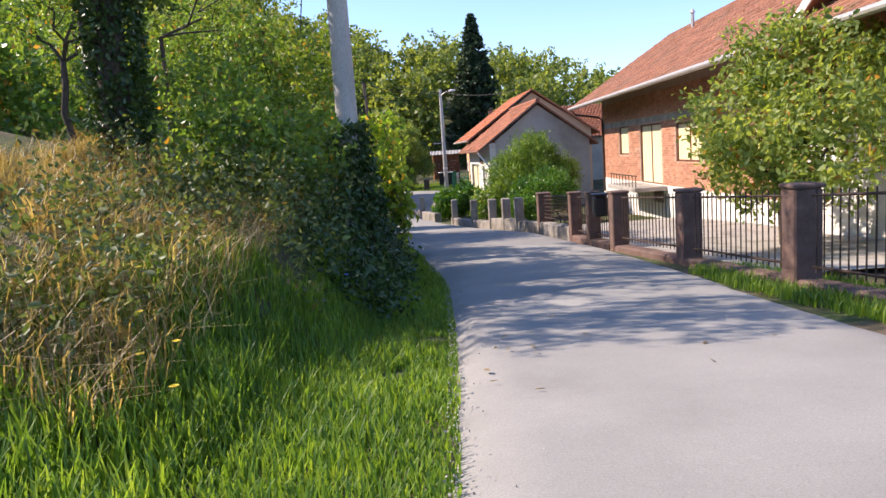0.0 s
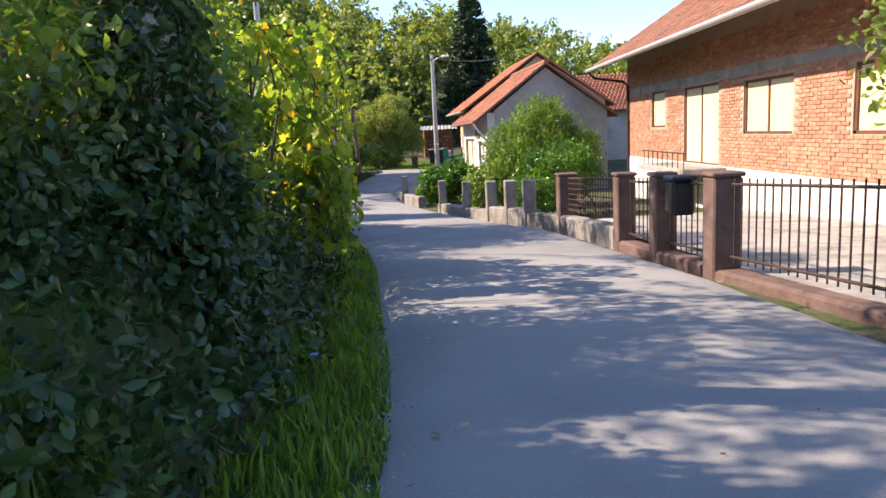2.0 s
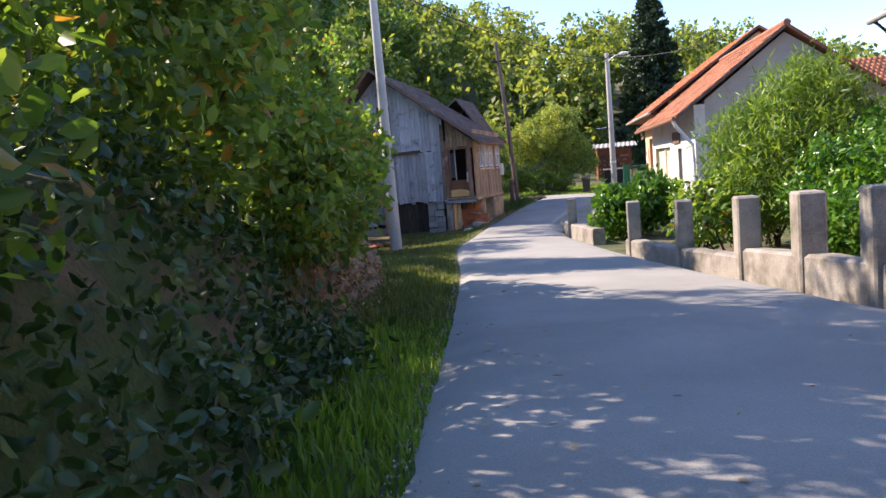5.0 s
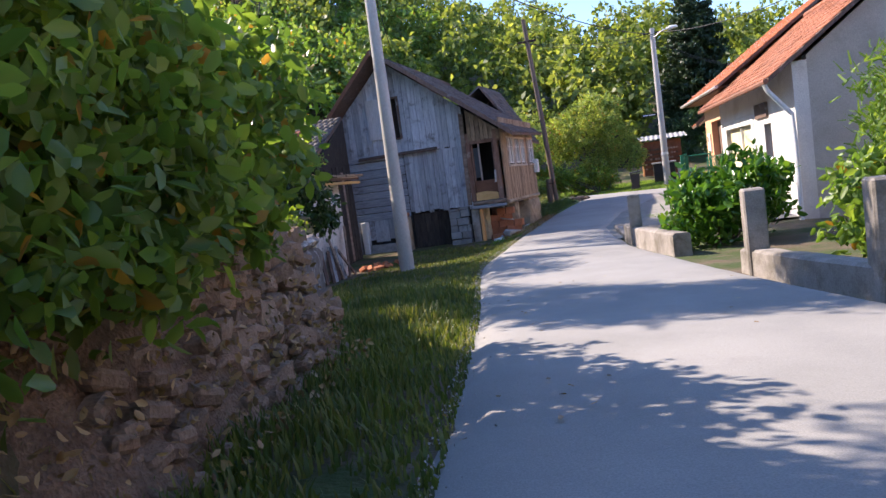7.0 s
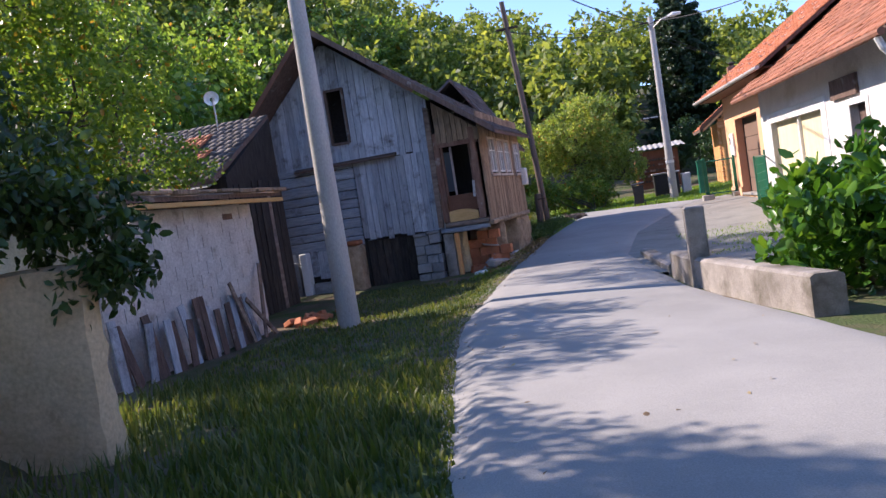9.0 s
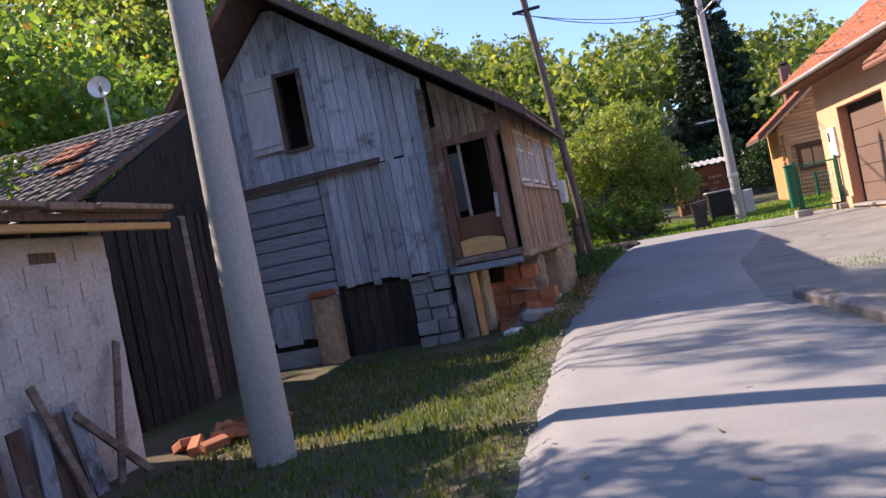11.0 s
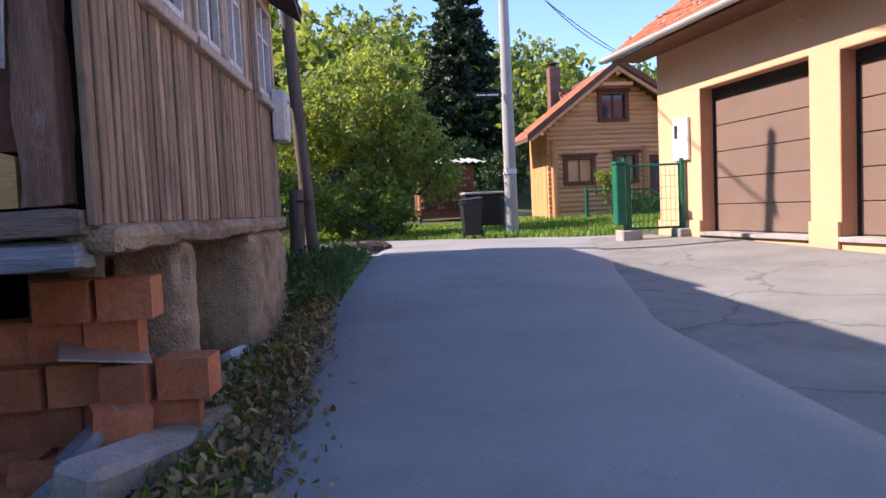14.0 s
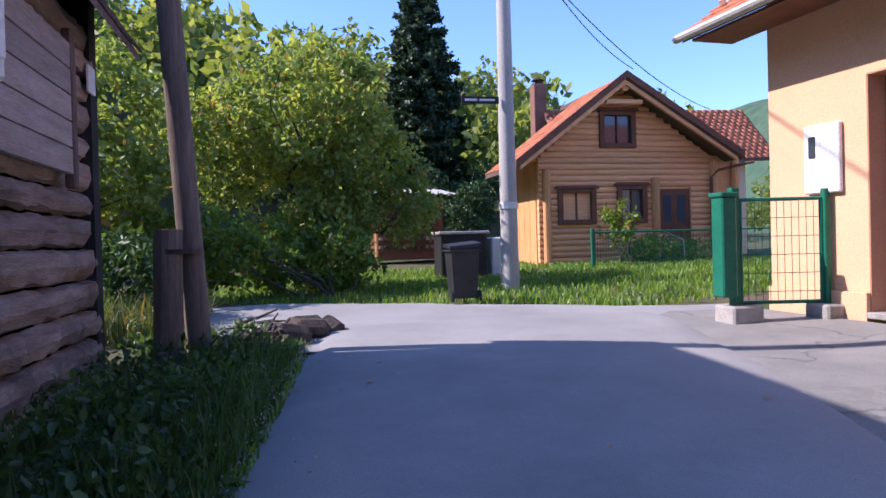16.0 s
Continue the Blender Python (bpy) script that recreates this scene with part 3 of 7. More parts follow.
def pierced(s, x, u0, u1, z0, z1, holes, thick, axis_name="x"):
    """A wall in the plane x = const (or y = const), with openings (u0, z0, u1, z1) cut through it."""
    us = sorted({u0, u1, *[h[0] for h in holes], *[h[2] for h in holes]})
    zs = sorted({z0, z1, *[h[1] for h in holes], *[h[3] for h in holes]})
    us = [u for u in us if u0 <= u <= u1]
    zs = [z for z in zs if z0 <= z <= z1]
    nu, nz = len(us), len(zs)
    V = []
    for side in (0, thick):
        for u in us:
            for z in zs:
                V.append((x + side, u, z) if axis_name == "x" else (u, x + side, z))

    def solid(a, c):
        if not (0 <= a < nu - 1 and 0 <= c < nz - 1):
            return False
        mu, mz = (us[a] + us[a + 1]) / 2, (zs[c] + zs[c + 1]) / 2
        return not any(h[0] < mu < h[2] and h[1] < mz < h[3] for h in holes)

    def at(side, a, c):
        return side * nu * nz + a * nz + c

    F = []
    for a in range(nu - 1):
        for c in range(nz - 1):
            if not solid(a, c):
                continue
            F.append((at(0, a, c), at(0, a, c + 1), at(0, a + 1, c + 1), at(0, a + 1, c)))
            F.append((at(1, a, c), at(1, a + 1, c), at(1, a + 1, c + 1), at(1, a, c + 1)))
            for da, dc, p, q in ((-1, 0, (a, c), (a, c + 1)), (1, 0, (a + 1, c + 1), (a + 1, c)), (0, -1, (a + 1, c), (a, c)), (0, 1, (a, c + 1), (a + 1, c + 1))):
                if not solid(a + da, c + dc):
                    F.append((at(0, *q), at(0, *p), at(1, *p), at(1, *q)))
    used = sorted({k for f in F for k in f})
    index = {k: n for n, k in enumerate(used)}
    F = [tuple(index[k] for k in f) for f in F]
    if axis_name != "x":
        F = [tuple(reversed(f)) for f in F]
    return s.add([V[k] for k in used], F)


def tilt(x, y, slope):
    """Turns a plan built straight along y about the point (x, y), so that x falls by slope for each metre of y."""
    return Matrix.Translation((x, y, 0)) @ Matrix.Rotation(math.atan(slope), 4, "Z") @ Matrix.Translation((-x, -y, 0))


# brick house with boarded windows
house = thing("brick_house", (10.5, 22, -0.9), "unfinished red brick house with pale boarded windows and brown roof", "house")
X, G = 7.4, -0.95
holes = [(27.2, 0.62, 28.5, 1.72), (23.2, -0.38, 25.6, 1.68), (19.6, 0.42, 21.8, 1.60), (15.6, 0.42, 17.6, 1.60)]
part("wall", pierced(Shape(), X, 8.0, 31.3, -0.36, 3.45, holes, 0.3), MORTAR, house, "red brick front wall")
BRICK_WALL = (bpy.data.objects["wall"], holes)
part("plinth", Shape().box(X - 0.03, 8.0, G - 1.3, X + 0.3, 31.3, -0.365, 0.01), PLASTER, house, "white plastered ground storey")
s = Shape().prism([(X + 0.3, 31.3, G), (14.0, 31.3, G), (14.0, 31.3, 2.7), (10.7, 31.3, 5.4), (X + 0.3, 31.3, 2.7)], (0, -0.3, 0))
part("gable_wall", s, BRICK, house)
part("back_wall", Shape().box(13.7, 8, G, 14, 30.6, 2.7), BRICK, house)
part("gable_wall", Shape().prism([(X + 0.3, 8, G), (13.7, 8, G), (13.7, 8, 2.7), (10.7, 8, 5.4), (X + 0.3, 8, 2.7)], (0, 0.3, 0)), BRICK, house)
part("lintel_band", Shape().box(X - 0.012, 8.0, 1.74, X + 0.1, 31.3, 1.92), CONCRETE, house, "grey concrete lintel band")
roof(house, (6.15, 31.9, 2.78), (6.15, 7.0, 2.78), (10.7, 31.9, 5.7), (10.7, 7.0, 5.7), OLD_TILE, 24, 88)
part("roof", Shape().slab((15.2, 31.9, 2.78), (10.7, 31.9, 5.7), (10.7, 7, 5.7), (15.2, 7, 2.78), 0.1), OLD_TILE, house)
part("gutter", Shape().tube([(6.08, 31.9, 2.72), (6.08, 7.0, 2.70)], 0.07, 10), GUTTER, house, "pale metal gutter")
part("downpipe", Shape().tube([(6.08, 31.6, 2.68), (6.3, 31.6, 2.45), (7.2, 31.1, 2.25), (7.33, 31.0, 2.1), (7.33, 31.0, G)], 0.045, 8), IRON, house, "dark downpipe")
part("vent_pipe", Shape().tube([(9.9, 27.0, 5.0), (9.9, 27.0, 5.75)], 0.06, 8).tube([(9.9, 27.0, 5.72), (9.9, 27.0, 5.86)], [0.11, 0.02], 8), GUTTER, house)
for k, (y0, z0, y1, z1) in enumerate(holes):
    w = part("window" if k != 1 else "door", Shape().box(X + 0.07, y0, z0, X + 0.11, y1, z1), PALE_BOARD, house, "pale yellow boarded opening")
    fr = Shape()
    fr.box(X + 0.03, y0, z0, X + 0.12, y0 + 0.06, z1, 0.005).box(X + 0.03, y1 - 0.06, z0, X + 0.12, y1, z1, 0.005)
    fr.box(X + 0.03, y0, z1 - 0.06, X + 0.12, y1, z1, 0.005).box(X + 0.03, y0, z0, X + 0.12, y1, z0 + 0.06, 0.005)
    if k:
        fr.box(X + 0.045, (y0 + y1) / 2 - 0.03, z0, X + 0.10, (y0 + y1) / 2 + 0.03, z1, 0.004)
    part("frame", fr, BROWN_TRIM, w)
part("balcony", Shape().box(6.3, 22.6, -0.52, X - 0.032, 26.2, -0.38, 0.015), CONCRETE, house, "concrete balcony slab")
rl = Shape()
for y in np.arange(22.8, 26.1, 0.4):
    rl.tube([(6.4, y, -0.4), (6.4, y, -0.02)], 0.012, 6)
rl.tube([(6.4, 22.7, 0), (6.4, 26.1, 0)], 0.02, 6)
part("rail", rl, IRON, house, "thin iron balcony rail")
part("cellar_door", Shape().box(X - 0.06, 23.0, G, X - 0.031, 24.0, -0.52, 0.01), DARK_WOOD, house)
# wing of the brick house
wing = thing("house_wing", (8, 11, -0.6), "gabled wing of brick and white plaster behind the garden tree", "house")
part("wall", Shape().prism([(7.1, 13.4, -0.8), (7.1, 8.2, -0.8), (7.1, 8.2, 2.2), (7.1, 10.8, 3.9), (7.1, 13.4, 2.4)], (0.29, 0, 0)), BRICK, wing)
part("plinth", Shape().box(7.06, 8.2, -0.8, 7.097, 13.4, 1.5), PLASTER, wing, "white plaster wall")
part("roof", Shape().slab((6.5, 14.0, 2.35), (6.5, 10.8, 4.2), (9.5, 10.8, 4.2), (9.5, 14.0, 2.35), 0.1), OLD_TILE, wing)
part("roof", Shape().slab((6.5, 7.6, 2.35), (6.5, 10.8, 4.2), (9.5, 10.8, 4.2), (9.5, 7.6, 2.35), 0.1), OLD_TILE, wing)
part("bargeboard", Shape().prism([(6.48, 14.0, 2.41), (6.48, 10.8, 4.26), (6.48, 10.8, 4.06), (6.48, 14.0, 2.21)], (-0.03, 0, 0)), WHITE_PAINT, wing, "white bargeboard")

# white house, slightly turned
T = tilt(2.66, 35.2, 0.085)
house = thing("white_house", (5, 39, -1.8), "old white plastered house with red tiled roof and boarded door", "house")
X = 2.66
holes = [(39.05, -1.9, 42.2, 0.42), (37.1, -1.9, 37.75, 0.33)]
part("wall", pierced(Shape(T), X, 35.2, 42.95, -2.1, 1.5, holes, 0.3), PLASTER, house, "white plastered street wall")
part("gable_wall", Shape(T).prism([(X + 0.3, 35.2, -2.1), (7.75, 35.2, -2.1), (7.75, 35.2, 1.4), (5.15, 35.2, 3.25), (X + 0.3, 35.2, 1.6)], (0, 0.3, 0)), GREY_PLASTER, house, "grey plastered gable")
part("back_wall", Shape(T).box(7.45, 35.5, -2.1, 7.75, 42.9, 1.1), GREY_PLASTER, house)
roof(house, T @ Vector((2.12, 34.95, 1.22)), T @ Vector((2.12, 43.2, 1.22)), T @ Vector((5.15, 34.95, 3.45)), T @ Vector((5.15, 43.2, 3.45)), WORN_TILE, 16, 32)
part("roof", Shape(T).slab((8.15, 34.95, 1.2), (5.15, 34.95, 3.45), (5.15, 43.2, 3.45), (8.15, 43.2, 1.2), 0.1), WORN_TILE, house)
part("ridge", Shape(T).tube([(5.15, 34.93, 3.46), (5.15, 43.2, 3.46)], 0.1, 8), WORN_TILE, house)
part("gutter", Shape(T).tube([(2.06, 34.95, 1.15), (2.06, 43.0, 1.13)], 0.06, 8), OLD_TILE, house, "brown gutter")
part("downpipe", Shape(T).tube([(2.06, 35.1, 1.1), (2.12, 35.1, 0.95), (2.56, 35.1, 0.4), (2.58, 35.1, -0.2), (2.58, 35.1, -1.9)], 0.05, 8), WHITE_PAINT, house, "white downpipe")
dr = part("door", Shape(T).box(X + 0.12, 39.05, -1.9, X + 0.16, 42.2, 0.42), PALE_BOARD, house, "yellowish boarded wide door")
fr = Shape(T).box(X - 0.02, 38.8, -1.9, X + 0.1, 39.05, 0.66, 0.01).box(X - 0.02, 42.2, -1.9, X + 0.1, 42.45, 0.66, 0.01).box(X - 0.02, 39.05, 0.42, X + 0.1, 42.2, 0.66, 0.01)
fr.box(X + 0.06, 40.55, -1.9, X + 0.118, 40.62, 0.42)
part("frame", fr, WHITE_PAINT, dr)
dr = part("door", Shape(T).box(X + 0.14, 37.1, -1.9, X + 0.18, 37.75, 0.33), DARK_WOOD, house, "narrow dark door")
part("frame", Shape(T).box(X - 0.02, 36.98, -1.9, X + 0.13, 37.1, 0.45, 0.01).box(X - 0.02, 37.75, -1.9, X + 0.13, 37.87, 0.45, 0.01).box(X - 0.02, 37.1, 0.33, X + 0.13, 37.75, 0.45, 0.01), WHITE_PAINT, dr)
part("vent_box", Shape(T).box(X - 0.06, 37.3, 0.5, X - 0.002, 38.4, 0.86), DARK_WOOD, house)

# garage house
T = tilt(2.2, 47.8, 0.075)
house = thing("garage_house", (6, 46, -1.4), "peach rendered house with two brown garage doors and orange roof", "house")
X, G = 2.2, -1.37
holes = [(45.35, G, 47.8, 0.97), (42.55, G, 44.85, 0.93)]
part("wall", pierced(Shape(T), X, 42.2, 49.1, G - 0.5, 2.2, holes, 0.35), PEACH, house, "peach rendered wall")
for (y0, z0, y1, z1) in holes:
    part("reveal", Shape(T).box(X + 0.004, y1 - 0.012, z0, X + 0.228, y1 - 0.002, z1 - 0.014), REVEAL, house, "reddish reveal, darker than the wall")
    part("reveal", Shape(T).box(X + 0.004, y0 + 0.002, z0, X + 0.228, y0 + 0.012, z1 - 0.014), REVEAL, house, "reddish reveal, darker than the wall")
    part("reveal", Shape(T).box(X + 0.004, y0 + 0.002, z1 - 0.012, X + 0.228, y1 - 0.002, z1 - 0.002), REVEAL, house, "reddish reveal, darker than the wall")
    part("threshold", Shape(T).box(X - 0.05, y0, z0 - 0.05, X + 0.3, y1, z0 + 0.012, 0.006), CONCRETE, house, "pale concrete threshold")
for y0, y1 in ((47.8, 49.1), (44.85, 45.35)):
    part("plinth", Shape(T).box(X - 0.05, y0, G - 0.4, X - 0.003, y1, G + 0.2, 0.004), PEACH, house)
part("gable_wall", Shape(T).prism([(X + 0.35, 49.1, G - 0.5), (9.0, 49.1, G - 0.5), (9.0, 49.1, 2.1), (5.5, 49.1, 4.4), (X + 0.35, 49.1, 2.3)], (0, -0.3, 0)), PEACH, house)
part("gable_wall", Shape(T).prism([(X + 0.35, 42.2, G - 0.5), (9.0, 42.2, G - 0.5), (9.0, 42.2, 2.1), (5.5, 42.2, 4.4), (X + 0.35, 42.2, 2.3)], (0, 0.3, 0)), PEACH, house)
part("floor", Shape(T).box(X + 0.3, 42.3, G - 0.1, 9, 49, G - 0.02), UNLIT_INSIDE, house)
roof(house, T @ Vector((1.5, 49.7, 1.85)), T @ Vector((1.5, 42.0, 1.85)), T @ Vector((5.5, 49.7, 4.6)), T @ Vector((5.5, 42.0, 4.6)), RED_TILE, 20, 32)
part("roof", Shape(T).slab((9.5, 49.7, 1.85), (5.5, 49.7, 4.6), (5.5, 42, 4.6), (9.5, 42, 1.85), 0.1), RED_TILE, house)
part("gutter", Shape(T).tube([(1.44, 49.75, 1.80), (1.44, 42.0, 1.78)], 0.052, 10), GUTTER, house, "grey metal gutter")
part("soffit", Shape(T).box(1.6, 42.1, 1.76, X - 0.03, 49.65, 1.79), BROWN_TRIM, house)
part("meter_box", Shape(T).box(X - 0.06, 48.08, -0.16, X - 0.003, 48.54, 0.56, 0.012), WHITE_PAINT, house, "white electricity meter box")
part("meter_window", Shape(T).box(X - 0.072, 48.38, 0.22, X - 0.061, 48.46, 0.44), GLASS, house)
for (y0, z0, y1, z1) in holes:
    door = part("garage_door", Shape(T).box(X + 0.27, y0, z0, X + 0.31, y1, z1), GARAGE_BROWN, house, "brown sectional garage door")
    n = 5
    h = (z1 - z0 - 0.22) / n
    for k in range(n):
        part("panel", Shape(T).box(X + 0.245, y0 + 0.05, z0 + 0.03 + k * h, X + 0.269, y1 - 0.05, z0 + 0.03 + (k + 1) * h - 0.012, 0.006), GARAGE_BROWN, door)
    part("seal", Shape(T).box(X + 0.23, y0, z0, X + 0.268, y0 + 0.045, z1).box(X + 0.23, y1 - 0.045, z0, X + 0.268, y1, z1).box(X + 0.23, y0 + 0.045, z1 - 0.17, X + 0.268, y1 - 0.045, z1), BLACK_PLASTIC, door)
for r, n in ((0.10, 7), (0.24, 7), (0.40, 6), (0.58, 6)):
    for k in range(n):
        q = Vector((1.5, 42.6 + (k + 0.5 * (n % 2)) * 1.05, 1.85)).lerp(Vector((5.5, 42.6 + (k + 0.5 * (n % 2)) * 1.05, 4.6)), r)
        part("snow_guard", Shape(T @ pose(q.x, q.y, q.z + 0.035, 0, -34.5, 0)).box(-0.02, -0.05, 0, 0.10, 0.05, 0.012, 0.003).box(-0.03, -0.05, 0, -0.018, 0.05, 0.07, 0.003), ROOF_GUARD, house)
part("wall_hook", Shape(T).tube([(X - 0.02, 45.4, 1.42), (X - 0.12, 45.4, 1.42), (X - 0.12, 45.4, 1.52)], 0.025, 6), GUTTER, house)

# red roofed house behind the gardens
rh = thing("red_roofed_house", (12, 52, -1), "plain house with a bright red tiled roof behind the gardens", "house")
part("wall", Shape().box(9.2, 49.6, -1.4, 15.6, 55.0, 1.7), GREY_PLASTER, rh)
roof(rh, (8.8, 49.1, 1.65), (16.0, 49.1, 1.65), (8.8, 52.3, 4.0), (16.0, 52.3, 4.0), RED_TILE, 14, 30)
part("roof", Shape().slab((8.8, 55.5, 1.65), (8.8, 52.3, 4.0), (16.0, 52.3, 4.0), (16.0, 55.5, 1.65), 0.1), RED_TILE, rh)
part("gable", Shape().prism([(9.2, 49.6, 1.7), (9.2, 55.0, 1.7), (9.2, 52.3, 3.8)], (0.2, 0, 0)), GREY_PLASTER, rh)

# log cabin
cab = thing("log_cabin", (6.2, 63, -1.4), "varnished pine log cabin with brown trimmed windows and steep gable", "house")
Y, G = 60.5, -1.45
holes = [(4.15, -0.1, 5.1, 0.72), (5.95, -0.1, 6.68, 0.8), (5.45, 2.05, 6.37, 2.92), (7.2, -1.2, 8.2, 0.78)]
part("wall", pierced(Shape(), Y + 0.06, 3.6, 9.75, G, 1.75, holes[:2] + holes[3:], 0.16, "y"), PINE, cab)
part("gable", Shape().prism([(3.6, Y + 0.06, 1.752), (8.9, Y + 0.06, 1.752), (6.0, Y + 0.06, 3.66)], (0, 0.16, 0)), PINE, cab)
z = G + 0.08
while z < 3.45:
    x0, x1 = 3.5, 8.95
    if z > 1.7:
        k = (z - 1.7) / 2.0
        x0, x1 = 3.5 + k * 2.45, 8.85 - k * 2.8
    cuts = [(h[0], h[2]) for h in holes if h[1] < z + 0.08 and h[3] > z - 0.08]
    segs, a = [], x0
    for c0, c1 in sorted(cuts):
        segs.append((a, c0))
        a = c1
    segs.append((a, x1))
    for a, c in segs:
        if c - a > 0.05:
            part("log", Shape().tube([(a, Y + 0.05, z), (c, Y + 0.05, z)], 0.088, 8), PINE, cab)
    z += 0.165
for i, (x0, z0, x1, z1) in enumerate(holes[:3]):
    w = part("window", Shape().box(x0, Y + 0.02, z0, x1, Y + 0.04, z1), GLASS if i else PINE, cab, "window with dark brown frame")
    fr = Shape()
    for a, c, d, e in ((x0 - 0.1, z0 - 0.1, x0 + 0.05, z1 + 0.08), (x1 - 0.05, z0 - 0.1, x1 + 0.1, z1 + 0.08), (x0 + 0.05, z1 - 0.04, x1 - 0.05, z1 + 0.08), (x0 + 0.05, z0 - 0.1, x1 - 0.05, z0 + 0.04)):
        fr.box(a, Y - 0.1, c, d, Y + 0.02, e, 0.01)
    fr.box((x0 + x1) / 2 - 0.02, Y - 0.03, z0, (x0 + x1) / 2 + 0.02, Y + 0.015, z1)
    part("frame", fr, BROWN_TRIM, w)
    part("sill", Shape().prism([(x0 - 0.2, Y - 0.12, z1 + 0.09), (x1 + 0.2, Y - 0.12, z1 + 0.09), (x1 + 0.13, Y - 0.12, z1 + 0.17), (x0 - 0.13, Y - 0.12, z1 + 0.17)], (0, 0.12, 0)), BROWN_TRIM, w)
dr = part("door", Shape().box(7.2, Y + 0.05, G + 0.2, 8.2, Y + 0.1, 0.78), BROWN_TRIM, cab, "brown panelled door with glass")
part("pane", Shape().box(7.35, Y + 0.04, -0.2, 7.6, Y + 0.049, 0.6).box(7.8, Y + 0.04, -0.2, 8.05, Y + 0.049, 0.6), GLASS, dr)
for x in (3.72, 8.95, 9.65, 7.05):
    top = 1.6 if x > 8 else (1.35 if x < 4 else 1.1)
    part("post", Shape().tube([(x, Y - 0.06, G), (x, Y - 0.06, top)], 0.12, 10), PINE_UP, cab)
part("side_wall", Shape().box(3.55, Y + 0.22, G, 3.75, 62.6, 1.6), PINE_UP, cab, "upright pine boarding")
for k in range(4):
    part("board", Shape().box(3.52, Y + 0.3 + k * 0.5, G, 3.548, Y + 0.78 + k * 0.5, 1.62, 0.006), PINE_UP, cab)
part("side_wall", Shape().box(9.6, Y + 0.25, G, 9.75, 62.6, 1.6), PINE_UP, cab)
roof(cab, (2.62, Y - 0.75, 1.42), (2.62, 62.7, 1.42), (5.85, Y - 0.75, 3.88), (5.85, 62.7, 3.88), RED_TILE, 14, 12, 0.12)
roof(cab, (9.4, Y - 0.75, 1.68), (9.4, 64.5, 1.68), (5.85, Y - 0.75, 3.88), (5.85, 64.5, 3.88), RED_TILE, 14, 18, 0.12)
part("bargeboard", Shape().prism([(2.6, Y - 0.78, 1.33), (5.85, Y - 0.78, 3.78), (5.85, Y - 0.78, 3.98), (2.6, Y - 0.78, 1.53)], (0, -0.05, 0)), BROWN_TRIM, cab)
part("bargeboard", Shape().prism([(5.85, Y - 0.78, 3.78), (9.45, Y - 0.78, 1.58), (9.45, Y - 0.78, 1.78), (5.85, Y - 0.78, 3.98)], (0, -0.05, 0)), BROWN_TRIM, cab)
for a, c in (((2.75, 1.36), (5.85, 3.70)), ((5.85, 3.70), (9.3, 1.60))):
    part("rafter", Shape().prism([(a[0], Y - 0.72, a[1] - 0.08), (c[0], Y - 0.72, c[1] - 0.08), (c[0], Y - 0.72, c[1] + 0.05), (a[0], Y - 0.72, a[1] + 0.05)], (0, 0.1, 0)), PINE, cab, "pale pine rafter under the verge")
part("purlin", Shape().tube([(5.9, Y - 0.62, 3.55), (5.9, Y, 3.55)], 0.1, 8), PINE, cab)
part("tie_beam", Shape().box(5.35, Y - 0.55, 3.12, 6.45, Y - 0.45, 3.24, 0.01), PINE, cab)
part("step", Shape().box(7.0, Y - 1.3, G - 0.1, 8.4, Y - 0.15, G + 0.2, 0.01), CONCRETE, cab)
part("step", Shape().box(7.0, Y - 1.6, G - 0.1, 8.4, Y - 1.3, G + 0.08, 0.01), CONCRETE, cab)
part("handrail", Shape().tube([(7.0, Y - 1.6, G + 0.3), (7.0, Y - 1.55, G + 0.75), (7.0, Y - 0.3, G + 1.05)], 0.025, 6), GUTTER, cab)
part("downpipe", Shape().tube([(9.9, Y - 0.6, 1.5), (9.0, Y - 0.2, 1.3), (8.8, Y - 0.15, 1.1), (8.8, Y - 0.15, G)], 0.04, 7), BROWN_TRIM, cab)
ch = part("chimney", Shape().box(5.05, 64.85, 2.2, 5.5, 65.3, 4.75, 0.02), CHIMNEY_BROWN, cab, "slim brown chimney")
part("cowl", Shape().tube([(5.28, 65.08, 4.75), (5.28, 65.08, 4.9)], 0.12, 8).tube([(5.28, 65.08, 4.9), (5.28, 65.08, 5.0)], [0.24, 0.05], 10), IRON, ch)
roof(cab, (5.2, 62.6, 1.7), (12.85, 62.6, 1.95), (5.4, 65.0, 3.88), (13.2, 65.0, 3.98), RED_TILE, 14, 30)
part("roof", Shape().slab((5.2, 67.6, 1.7), (5.4, 65.0, 3.88), (13.2, 65.0, 3.98), (12.85, 67.6, 1.9), 0.1), RED_TILE, cab)
part("rear_wall", Shape().box(9.76, 63.2, G, 12.0, 66.8, 2.2), CREAM, cab)
part("rear_wall", Shape().box(5.4, 63.0, G, 9.75, 66.8, 2.0), PINE_UP, cab)

